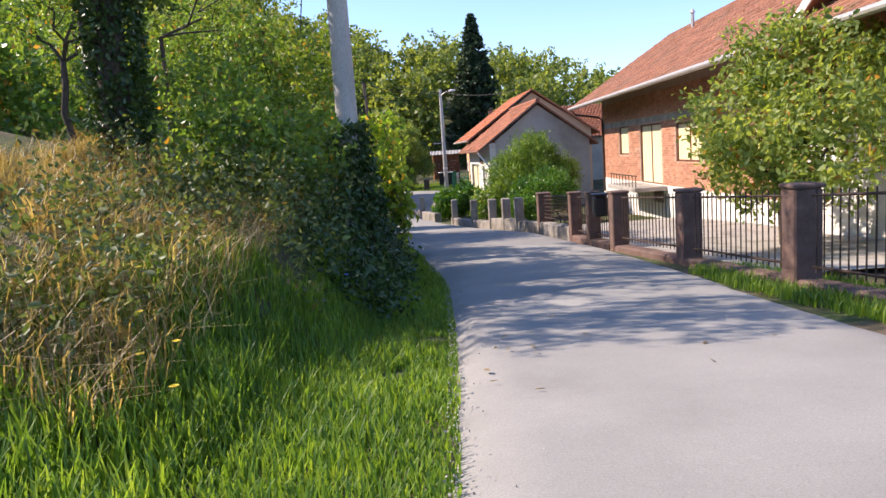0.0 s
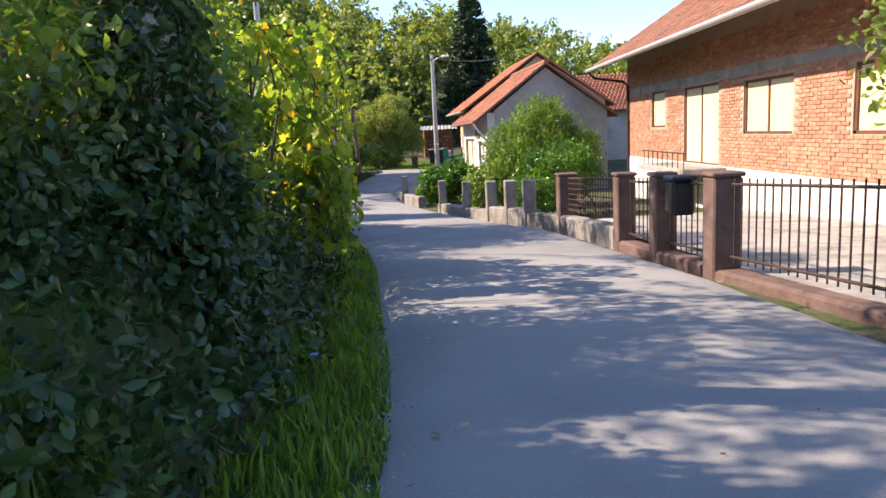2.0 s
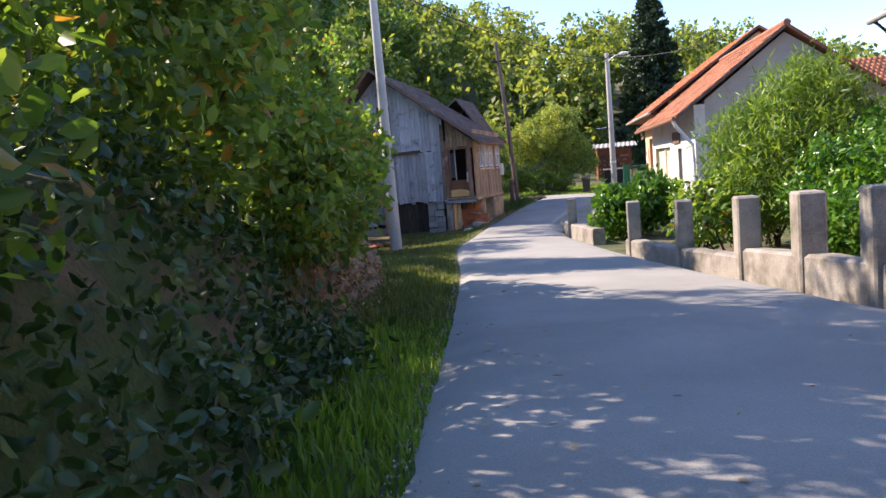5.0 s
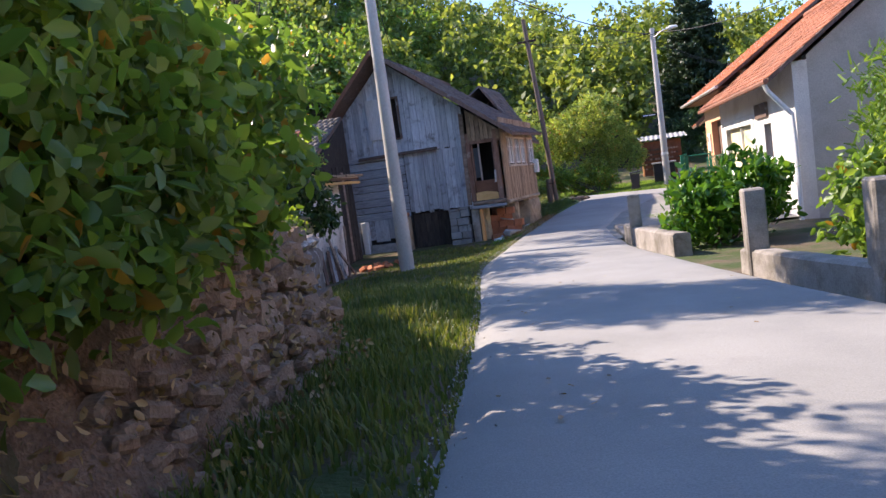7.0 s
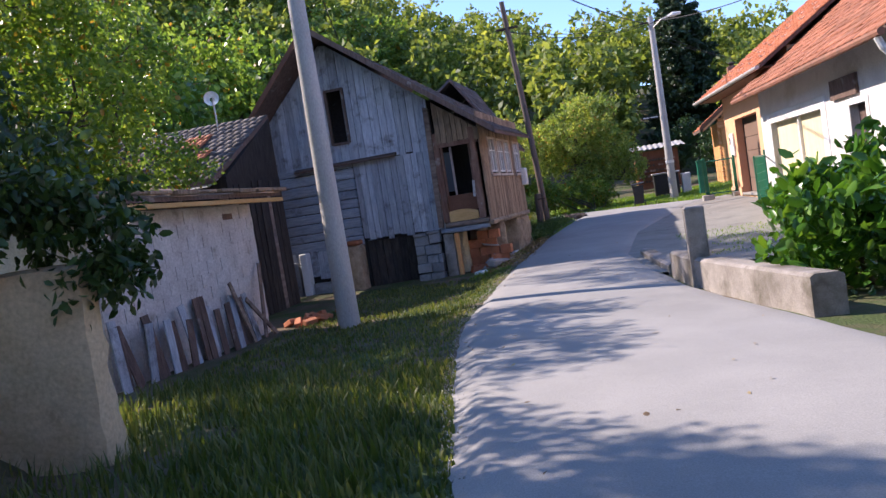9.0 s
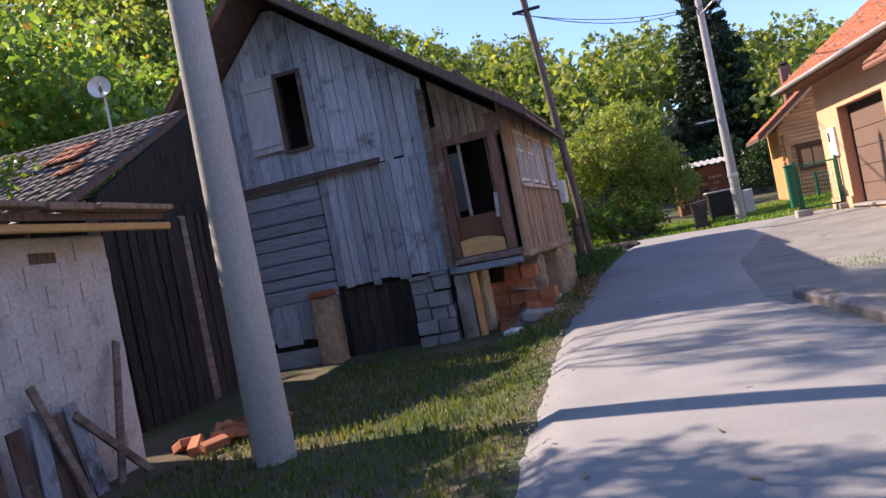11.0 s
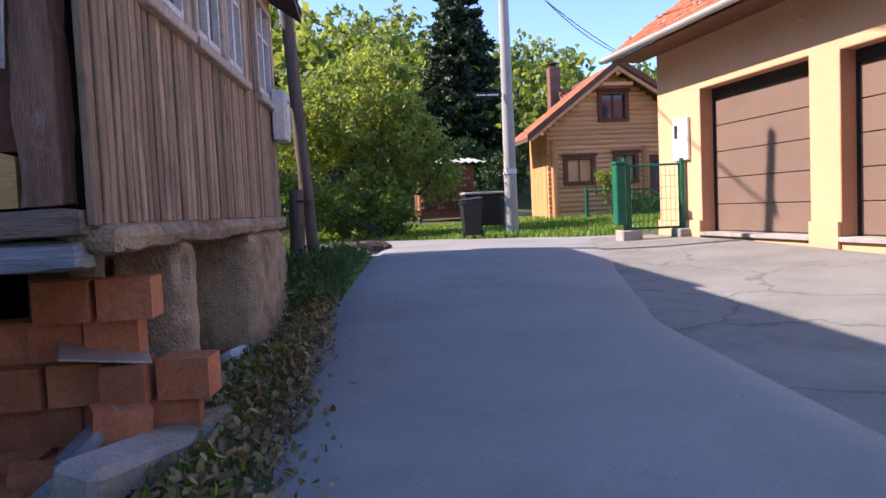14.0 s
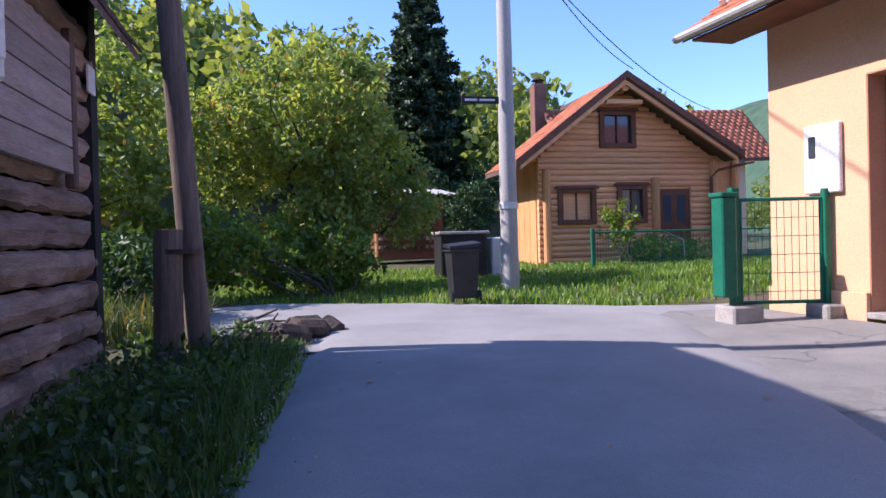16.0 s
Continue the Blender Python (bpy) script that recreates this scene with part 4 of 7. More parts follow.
# weathered barn
barn = thing("barn", (-8, 44, -2.0), "derelict weathered grey timber barn with an open porch on concrete piers", "barn")
part("wall", pierced(Shape(), 40.05, -10.2, -5.7, -2.2, 2.2, [(-7.79, -2.2, -6.55, -0.85), (-8.2, 1.6, -7.78, 2.2)], 0.12, "y"), UNLIT_INSIDE, barn)
part("gable", Shape().prism([(-10.2, 40.05, 2.2), (-8.2, 40.05, 2.2), (-8.2, 40.05, 3.95), (-10.2, 40.05, 2.22)], (0, 0.12, 0)).prism([(-7.78, 40.05, 2.2), (-5.7, 40.05, 2.2), (-5.7, 40.05, 2.2), (-7.78, 40.05, 3.7)], (0, 0.12, 0)), UNLIT_INSIDE, barn)
part("back_wall", Shape().box(-10.2, 48.3, -2.2, -4.9, 48.5, 2.0), UNLIT_INSIDE, barn)
part("side_wall", Shape().box(-10.3, 40.2, -2.2, -10.1, 48.3, 1.6), GREY_BOARD, barn)


def barn_top(x):
    return 4.05 - 0.76 * (x + 8.15) if x > -8.15 else 4.05 - 1.0 * (-8.15 - x)


def boards(x0, x1, zlo, zhi, y, material, parent, wide=0.17, hole=None):
    x = x0
    while x < x1 - 0.02:
        w = min(wide * rng.uniform(0.75, 1.2), x1 - x)
        a, b = zlo + rng.uniform(-0.05, 0.05), (lambda q: zhi if zhi is not None else barn_top(q))
        spans = [(a, None)]
        if hole and hole[0] < x + w / 2 < hole[2]:
            spans = [(a, hole[1]), (hole[3], None)]
        for lo, hi in spans:
            tl = hi if hi is not None else b(x)
            tr = hi if hi is not None else b(x + w)
            j = rng.uniform(0, 0.018)
            part("board", Shape().prism([(x + 0.004, y - j, lo), (x + w - 0.006, y - j + rng.normal(0, 0.004), lo + rng.uniform(-0.02, 0.02)), (x + w - 0.006, y - j, tr), (x + 0.004, y - j, tl)], (0, 0.024, 0)), material, parent)
        x += w


boards(-10.0, -5.75, 1.08, None, 39.99, GREY_BOARD, barn, 0.2, (-8.2, 1.6, -7.78, 2.86))
boards(-7.8, -5.72, -0.84, 1.05, 39.985, GREY_BOARD, barn)
boards(-10.15, -8.02, -1.6, -0.9, 40.0, GREY_BOARD, barn, 0.25)
z = -0.95
while z < 1.0:
    h = rng.uniform(0.2, 0.28)
    s = Shape().box(-10.15, 39.97 + rng.uniform(0, 0.02), z, -7.82, 40.04, z + h - 0.012, 0.025)
    part("log", s, GREY_LOG, barn)
    z += h
part("ledge", Shape().prism([(-9.3, 39.84, 1.02), (-6.65, 39.84, 1.04), (-6.65, 39.97, 1.1), (-9.3, 39.97, 1.08)], (0, 0, 0.05)), DARK_WOOD, barn)
sh = part("shutter", Shape().box(-8.82, 39.90, 1.62, -8.24, 39.93, 2.9, 0.005), SHUTTER_WOOD, barn, "pale weathered plank shutter, open")
part("batten", Shape().box(-8.8, 39.875, 1.72, -8.26, 39.897, 1.84, 0.004).box(-8.8, 39.875, 2.68, -8.26, 39.897, 2.8, 0.004).prism([(-8.78, 39.88, 2.62), (-8.74, 39.88, 2.7), (-8.28, 39.88, 1.92), (-8.32, 39.88, 1.86)], (0, 0.017, 0)), SHUTTER_WOOD, sh)
part("window_frame", Shape().box(-8.24, 39.94, 1.56, -8.18, 40.0, 2.9).box(-7.8, 39.94, 1.56, -7.74, 40.0, 2.9).box(-8.18, 39.94, 2.84, -7.8, 40.0, 2.9).box(-8.18, 39.94, 1.54, -7.8, 40.0, 1.6), DARK_WOOD, barn)
part("cellar_door", Shape().box(-7.78, 40.1, -2.15, -6.56, 40.14, -0.87), NEAR_BLACK_WOOD, barn, "dark plank cellar door")
for k in range(6):
    part("plank", Shape().box(-7.77 + k * 0.2, 40.075, -2.15, -7.58 + k * 0.2, 40.098, -0.88, 0.005), NEAR_BLACK_WOOD, barn)
part("pier", rough(Matrix(), -8.2, 39.6, -2.3, -7.82, 40.03, -0.92, 0.05), TAN_CONCRETE, barn, "concrete pier with broken top")
part("pier_cap", Shape().box(-8.22, 39.62, -0.918, -7.86, 40.0, -0.80, 0.03), BLOCK, barn)
part("pier", Shape().box(-9.5, 39.75, -2.3, -9.3, 40.0, -0.95, 0.02), WHITE_PAINT, barn, "white painted post")
part("base_wall", rough(Matrix(), -10.15, 39.78, -2.35, -9.56, 39.985, -1.15, 0.04, 0.1, 3), GREY_STONE, barn, "rough grey concrete base")
part("base_wall", rough(Matrix(), -9.28, 39.80, -2.35, -8.24, 39.985, -1.72, 0.04, 0.1, 4), GREY_STONE, barn)
# stone corner of the barn
z = -2.25
while z < -0.86:
    h = rng.uniform(0.14, 0.24)
    x = -6.52
    while x < -5.9:
        w = min(rng.uniform(0.22, 0.42), -5.86 - x)
        part("stone", Shape(pose(0, 0, rng.uniform(-0.006, 0.006), 0, rng.uniform(-0.15, 0.15), 0)).box(x, 39.82 + rng.uniform(-0.04, 0.04), z, x + w - 0.02, 40.04, min(z + h - 0.012, -0.86), 0.014), GREY_STONE, barn)
        x += w
    z += h
# porch
part("post", Shape().prism([(-5.87, 39.86, -0.80), (-5.75, 39.86, -0.82), (-5.70, 39.86, 2.0), (-5.83, 39.86, 2.05)], (0, 0.05, 0)), OLD_LOG, barn, "split grey corner plank")
part("post", rough(Matrix(), -5.74, 39.88, -0.72, -5.57, 40.06, 1.4, 0.025, 0.09, 11), RED_POST, barn, "reddish worn door post")
part("post", rough(Matrix(), -4.87, 39.86, -0.72, -4.70, 40.05, 1.42, 0.03, 0.08, 12), RED_POST, barn, "splintered worn corner post")
boards(-5.62, -4.6, 1.14, None, 39.88, BROWN_BOARD, barn, 0.13)
part("lintel", rough(Matrix(), -5.6, 39.87, 1.04, -4.66, 40.0, 1.15, 0.02, 0.08, 13), RED_POST, barn)
part("jamb", Shape().box(-5.57, 39.93, -0.10, -5.52, 40.0, 1.04, 0.006), RED_POST, barn)
part("jamb", Shape().box(-4.91, 39.93, -0.10, -4.875, 40.0, 1.04, 0.006), RED_POST, barn)
part("mullion", Shape().box(-5.36, 39.94, -0.10, -5.31, 39.99, 1.04, 0.006), OLD_BOARD, barn, "pale bare mullion")
part("pane", Shape().box(-5.518, 39.965, 0.0, -5.362, 39.971, 0.92), GLASS, barn)
part("curtain_rag", Shape(pose(-4.89, 39.86, 0.0, 0, 3, 0)).box(-0.03, -0.012, -0.2, 0.03, 0.004, 0.18, 0.004), SHUTTER_WOOD, barn, "pale splintered strip on the post")
part("parapet", Shape().box(-5.57, 39.95, -0.50, -4.875, 40.0, -0.10, 0.005), BROWN_TRIM, barn, "flaking dark brown panel")
s = Shape()
top = [(-5.58 + 0.7 * k / 10, 39.90, -0.47 + 0.05 * math.sin(math.pi * k / 10) - 0.05 * (k / 10)) for k in range(11)]
s.prism([(-5.58, 39.90, -0.715), (-4.88, 39.90, -0.715)] + top[::-1], (0, 0.045, 0))
part("sill_board", s, OCHRE_BOARD, barn, "yellow plywood strip with a curved top")
part("beam", rough(Matrix(), -5.70, 39.80, -0.835, -4.63, 40.06, -0.725, 0.025, 0.08, 14), OLD_LOG, barn, "grey timber sill beam")
part("beam", rough(Matrix(), -5.83, 39.82, -0.965, -4.66, 40.06, -0.845, 0.03, 0.08, 15), GREY_LOG, barn, "grey timber floor beam with a ragged end")
part("floor_slab", Shape().box(-5.7, 40.07, -0.88, -4.72, 44.2, -0.76), DARK_WOOD, barn)
part("inner_wall", Shape().box(-5.70, 40.2, -2.2, -5.62, 48.3, 2.0), UNLIT_INSIDE, barn)
part("pier", rough(Matrix(), -5.81, 39.86, -2.3, -5.56, 40.14, -0.97, 0.02, 0.1, 16), POST_CONCRETE, barn, "concrete pier under the porch")
part("strut", rough(Matrix(), -5.545, 39.88, -2.2, -5.435, 39.99, -0.97, 0.02, 0.07, 17), PINE_UP, barn, "raw pine strut")
part("rubble_wall", rough(Matrix(), -5.60, 40.35, -2.3, -5.36, 40.7, -0.9, 0.1, 0.09, 18), YELLOW_PLASTER, barn, "crumbling ochre rubble wall under the floor")
# street side of the porch: battens on boards, slightly turned
T = tilt(-4.64, 39.45, -0.075)
XS = -4.64
SIDE_WINDOWS = ((40.57, 41.22), (41.46, 42.08), (42.24, 42.80), (43.40, 44.12))
# Near-black backing paints shade into the gaps between the battens.
part("side_wall", pierced(Shape(T), XS - 0.06, 40.07, 44.35, -0.78, 1.75, [(a, 0.33, c, 1.12) for a, c in SIDE_WINDOWS], 0.04), NEAR_BLACK_WOOD, barn)
y = 39.86
while y < 44.33:
    w = rng.uniform(0.075, 0.10)
    cuts = [h for h in SIDE_WINDOWS if h[0] - 0.05 < y + w / 2 < h[1] + 0.05]
    for lo, hi in ([(-0.79, 0.25), (1.18, 1.75)] if cuts else [(-0.80 + rng.uniform(-0.02, 0.02), 1.75)]):
        part("batten", Shape(T).box(XS - 0.018, y, lo, XS + 0.012 + rng.uniform(0, 0.008), y + w - 0.022, hi, 0.004), BROWN_BOARD, barn)
    y += w
for y0, y1 in SIDE_WINDOWS:
    w = part("window", Shape(T).box(XS - 0.03, y0, 0.33, XS - 0.022, y1, 1.12), GLASS, barn, "window in a pale peeling wooden frame")
    for a, c in ((y0 - 0.065, y0 + 0.004), (y1 - 0.004, y1 + 0.065)):
        part("frame_stile", Shape(T).box(XS - 0.02, a, 0.26, XS + 0.045, c, 1.18, 0.006), PEELED, w)
    part("frame_head", Shape(T).box(XS - 0.02, y0 + 0.005, 1.12, XS + 0.043, y1 - 0.005, 1.18, 0.006), PEELED, w)
    part("sill", Shape(T).box(XS - 0.02, y0 - 0.08, 0.22, XS + 0.07, y1 + 0.08, 0.285, 0.008), PEELED, w)
    sash = Shape(T).box(XS - 0.021, y0, 0.33, XS + 0.022, y0 + 0.035, 1.12).box(XS - 0.021, y1 - 0.035, 0.33, XS + 0.022, y1, 1.12)
    mid = (y0 + y1) / 2
    sash.box(XS - 0.021, mid - 0.03, 0.33, XS + 0.024, mid + 0.03, 1.12).box(XS - 0.0205, y0, 0.33, XS + 0.02, y1, 0.37).box(XS - 0.0205, y0, 0.84, XS + 0.016, y1, 0.87)
    part("sash", sash, WHITE_PAINT, w)
part("ledge", rough(T, XS - 0.2, 39.9, -0.91, XS + 0.07, 41.1, -0.785, 0.05, 0.07, 1), TAN_CONCRETE, barn, "chipped concrete ledge under the boarding")
part("ledge", rough(T, XS - 0.2, 41.12, -0.92, XS + 0.06, 44.42, -0.79, 0.05, 0.07, 2), TAN_CONCRETE, barn, "chipped concrete ledge under the boarding")
part("pier", rough(T, XS - 0.42, 40.93, -2.3, XS + 0.02, 41.19, -0.90, 0.06, 0.07, 5), TAN_CONCRETE, barn, "crumbling tan concrete pier")
part("pier", rough(T, XS - 0.9, 42.76, -2.3, XS + 0.03, 44.42, -0.90, 0.09, 0.08, 6), TAN_CONCRETE, barn, "crumbling tan rubble foundation block")
part("pier", rough(T, XS - 1.0, 41.25, -2.3, XS - 0.62, 42.74, -0.92, 0.07, 0.1, 7), POST_CONCRETE, barn)
mb = part("meter_box", Shape(T).box(XS + 0.03, 43.98, -0.06, XS + 0.16, 44.28, 0.42, 0.012), WHITE_PAINT, barn, "white metal meter box")
part("lid", Shape(T).box(XS + 0.161, 44.0, 0.0, XS + 0.17, 44.26, 0.40, 0.004), WHITE_PAINT, mb)
part("lock", Shape(T).box(XS + 0.171, 44.11, 0.3, XS + 0.176, 44.15, 0.33), BLACK_PLASTIC, mb)
# log wall further back
z = -1.5
while z < 1.15:
    h = rng.uniform(0.2, 0.27)
    part("log", rough(Matrix(), -5.08, 44.4, z, -4.90 + rng.uniform(-0.02, 0.02), 48.42 + rng.uniform(-0.1, 0.06), z + h - 0.015, 0.07, 0.1, int(z * 10)), OLD_LOG, barn)
    z += h
part("foundation", rough(Matrix(), -5.2, 44.35, -2.2, -4.92, 48.5, -1.52, 0.06, 0.1, 8), TAN_CONCRETE, barn)
w = part("window", Shape().box(-4.88, 45.9, 0.0, -4.85, 47.5, 0.95, 0.005), OLD_BOARD, barn, "boarded-up window")
for k in range(5):
    part("plank", Shape().box(-4.848, 45.85, 0.0 + k * 0.19, -4.83, 47.5, 0.18 + k * 0.19, 0.004), OLD_BOARD, w)
part("frame", Shape().box(-4.89, 45.75, -0.1, -4.82, 45.85, 1.05, 0.01).box(-4.89, 47.5, -0.1, -4.82, 47.6, 1.05, 0.01), DARK_WOOD, w)
part("plate", Shape().box(-4.88, 48.1, 0.72, -4.86, 48.3, 0.94, 0.003), WHITE_PAINT, barn)
E1, E2 = (-4.12, 39.15, 1.18), (-3.98, 44.95, 1.36)
R1, R2 = (-8.15, 39.15, 4.22), (-8.15, 48.9, 4.3)
roof(barn, E1, E2, R1, (-8.15, 44.95, 4.26), DARK_TILE, 20, 40, 0.07, DARK_WOOD)
# Measured eave, but an invented steep ridge, set to cast the lane's shadow edge.
roof(barn, (-4.60, 44.95, 1.22), (-4.60, 48.75, 1.19), (-6.1, 44.8, 3.45), (-6.1, 49.0, 3.6), DARK_TILE, 14, 16, 0.07, DARK_WOOD)
part("roof", Shape().slab((-9.6, 44.95, 1.1), (-9.6, 48.9, 1.1), (-6.1, 49.0, 3.6), (-6.1, 44.8, 3.45), 0.08), DARK_TILE, barn)
part("gable", Shape().prism([(-9.3, 48.45, 1.2), (-4.9, 48.45, 1.2), (-6.1, 48.45, 3.4)], (0, -0.15, 0)), OLD_LOG, barn)
roof(barn, (-11.2, 39.15, 1.0), (-11.2, 48.9, 1.0), R1, R2, DARK_TILE, 20, 40, 0.07, DARK_WOOD)
part("bargeboard", Shape().prism([(-8.15, 39.13, 4.16), (-4.1, 39.13, 1.10), (-4.1, 39.13, 1.24), (-8.15, 39.13, 4.30)], (0, -0.03, 0)), DARK_WOOD, barn)
part("bargeboard", Shape().prism([(-11.2, 39.13, 0.92), (-8.15, 39.13, 4.14), (-8.15, 39.13, 4.30), (-11.2, 39.13, 1.08)], (0, -0.03, 0)), BROWN_TRIM, barn)

# ---- poles and cables ----
def concrete_pole(x, y, z0, z1, lean=(0, 0), r0=0.16, r1=0.10, label="grey round concrete utility pole"):
    p = thing("utility_pole", (x, y, z0), label, "pole", "utility poles")
    n = 6
    part("shaft", Shape().tube([(x + lean[0] * k / n, y + lean[1] * k / n, z0 - 0.2 + (z1 - z0 + 0.2) * k / n) for k in range(n + 1)], [r0 + (r1 - r0) * k / n for k in range(n + 1)], 16), POLE_CONCRETE, p, smooth=40)
    return p


concrete_pole(-1.18, 9.7, 0.1, 8.0)
concrete_pole(-6.27, 34.5, -1.95, 6.2, r0=0.185, r1=0.11)
p4 = concrete_pole(0.62, 54.3, -1.5, 6.0, r0=0.17, r1=0.11, label="concrete utility pole with a street lamp arm")
part("street_sign", Shape().box(-0.24, 54.2, 1.90, 0.46, 54.23, 2.03, 0.006), CABLE, p4, "narrow dark street name sign")
part("lettering", Shape().box(-0.18, 54.196, 1.945, 0.05, 54.199, 1.985).box(0.09, 54.196, 1.945, 0.38, 54.199, 1.985), WHITE_PAINT, p4)
lamp = part("lamp_arm", Shape().tube([(0.62, 54.2, 5.5), (1.0, 54.0, 5.75), (1.3, 53.9, 5.8)], 0.03, 8), GUTTER, p4)
part("lamp_head", Shape().tube([(1.25, 53.9, 5.79), (1.45, 53.85, 5.82), (1.75, 53.8, 5.82)], [0.05, 0.1, 0.05], 10), WHITE_PAINT, lamp, "pale street lamp head")
part("insulator_bar", Shape().box(0.2, 54.25, 5.75, 1.0, 54.31, 5.82, 0.01), IRON, p4)
part("band", Shape().tube([(0.62, 54.3, 0.0), (0.62, 54.3, 0.12)], 0.175, 12), WHITE_PAINT, p4)
p3 = thing("wooden_pole", (-4.15, 48.5, -1.5), "dark leaning wooden utility pole braced by a stump", "pole", "utility poles")
part("shaft", Shape().tube([(-4.12, 48.5, -1.6), (-4.31, 48.4, 2.0), (-4.58, 48.18, 6.25)], [0.108, 0.10, 0.085], 12), GREY_POLEWOOD, p3, smooth=40)
part("stump", Shape().tube([(-4.37, 48.35, -1.7), (-4.33, 48.3, -0.39)], [0.125, 0.115], 12), GREY_POLEWOOD, p3)
part("strap", Shape().tube([(-4.27, 48.38, -0.6), (-4.27, 48.38, -0.56)], 0.2, 12), IRON, p3)
part("cross_arm", Shape().box(-4.9, 48.15, 5.3, -4.15, 48.22, 5.38, 0.01), IRON, p3)


def cable(a, b, sag, r=0.012):
    a, b = Vector(a), Vector(b)
    pts = [a.lerp(b, k / 14) - Vector((0, 0, sag * 4 * (k / 14) * (1 - k / 14))) for k in range(15)]
    single("cable", Shape().tube(pts, r, 5), CABLE, "thin black overhead power cable", "cable", "overhead cables")


cable((-6.27, 34.5, 6.0), (0.4, 54.28, 5.78), 0.5, 0.02)
cable((-1.18, 9.7, 7.8), (-6.27, 34.5, 6.05), 0.6, 0.02)
cable((-4.9, 48.2, 5.35), (0.3, 54.28, 5.78), 0.25)
cable((-4.8, 48.2, 5.35), (0.9, 54.28, 5.78), 0.45)
cable((0.9, 54.28, 5.78), (5.4, 46.0, 4.9), 0.3, 0.018)
cable((0.6, 54.3, 5.5), (6.2, 60, 4.1), 0.4)
cable((0.6, 54.3, 5.2), (9.9, 62, 3.4), 0.5)
cable((-6.27, 34.5, 5.8), (-8.0, 41, 4.3), 0.3)

# ---- fence along the gardens ----
def post_at(y, wide=0.3, high=1.0, material=DARK_CONCRETE, dx=0.0, cap=True, deep=None, label="weathered brown concrete fence pillar"):
    x = float(fence_x(y)) + dx
    z = float(road_z(y))
    d = deep or wide
    p = thing("fence_pillar", (x + wide / 2, y, z), label, "pillar", "fence pillars")
    part("shaft", Shape().box(x, y - d / 2, z - 0.2, x + wide, y + d / 2, z + high, 0.02), material, p)
    if cap:
        part("cap", Shape().box(x - 0.02, y - d / 2 - 0.02, z + high + 0.001, x + wide + 0.02, y + d / 2 + 0.02, z + high + 0.05, 0.015), material, p)
    return p


def railing(y0, y1, step=0.125, low=0.12, high=0.98):
    z = float(road_z((y0 + y1) / 2))
    f = thing("railing", (float(fence_x((y0 + y1) / 2)) + 0.15, (y0 + y1) / 2, z + low), "thin rusty iron bar fence panel between pillars", "fence", "fence panels")
    xa, xb, za, zb = float(fence_x(y0)) + 0.15, float(fence_x(y1)) + 0.15, float(road_z(y0)), float(road_z(y1))
    for h in (low + 0.06, high - 0.06):
        part("rail", Shape().tube([(xa, y0, za + h), (xb, y1, zb + h)], 0.016, 6), IRON, f)
    n = int((y1 - y0) / step)
    for k in range(n):
        u = (k + 0.5) / n
        x, y, zz = xa + (xb - xa) * u, y0 + (y1 - y0) * u, za + (zb - za) * u
        part("bar", Shape().tube([(x, y, zz + low), (x, y, zz + high)], 0.009, 5), IRON, f)
    return f


def low_wall(y0, y1, high=0.25, wide=0.28, material=POST_CONCRETE, dx=0.0, label="low weathered concrete garden wall"):
    n = max(2, int((y1 - y0) / 0.25))
    V = []
    for k in range(n + 1):
        y = y0 + (y1 - y0) * k / n
        x, z = float(fence_x(y)) + dx, float(road_z(y))
        j = [0.02 * noise.noise((y * 3, q * 5.0, 1)) for q in range(4)]
        V += [(x + j[0], y, z - 0.2), (x + j[1], y, z + high - 0.03), (x + 0.04, y, z + high + j[2]), (x + wide - 0.04, y, z + high + j[3]), (x + wide, y, z + high - 0.03), (x + wide, y, z - 0.2)]
    F = []
    for k in range(n):
        for q in range(5):
            a = k * 6 + q
            F.append((a, a + 6, a + 7, a + 1))
    s = Shape().add(V, [tuple(reversed(f)) for f in F])
    s.add([V[q] for q in range(6)], [(0, 1, 2, 3, 4, 5)]).add([V[n * 6 + q] for q in range(6)], [(5, 4, 3, 2, 1, 0)])
    single("garden_wall", s, material, label, "wall", "garden walls")


for y in (4.5, 7.3, 10.15, 12.95):
    post_at(y)
for y0, y1 in ((4.7, 7.1), (7.5, 9.97), (10.33, 12.77)):
    railing(y0, y1)
low_wall(2, 12.8, 0.05, 0.28, DARK_CONCRETE)
post_at(14.4, 0.26, 1.0)
post_at(15.7, 0.26, 1.0)
post_at(18.75, 0.34, 1.0, DARK_CONCRETE)
railing(13.15, 14.25)
railing(14.55, 15.55, 0.14)
low_wall(13.1, 15.6, 0.08, 0.28, DARK_CONCRETE)
low_wall(15.8, 20.1, 0.27)
low_wall(20.1, 21.4, 0.33)
for y in (20.3, 21.5, 22.9):
    post_at(y, 0.26, 0.95, POST_CONCRETE, 0.0, False, 0.34, "bare grey concrete fence post")
low_wall(21.4, 22.8, 0.33)
low_wall(22.9, 27.6, 0.24)
for y in (24.9, 27.4):
    post_at(y, 0.24, 0.95, POST_CONCRETE, 0.0, False, 0.3, "bare grey concrete fence post")
low_wall(30.4, 34.6, 0.32)
post_at(33.4, 0.24, 0.98, POST_CONCRETE, 0.0, False, 0.3, "bare grey concrete fence post")
low_wall(34.9, 37.6, 0.10, 0.24)
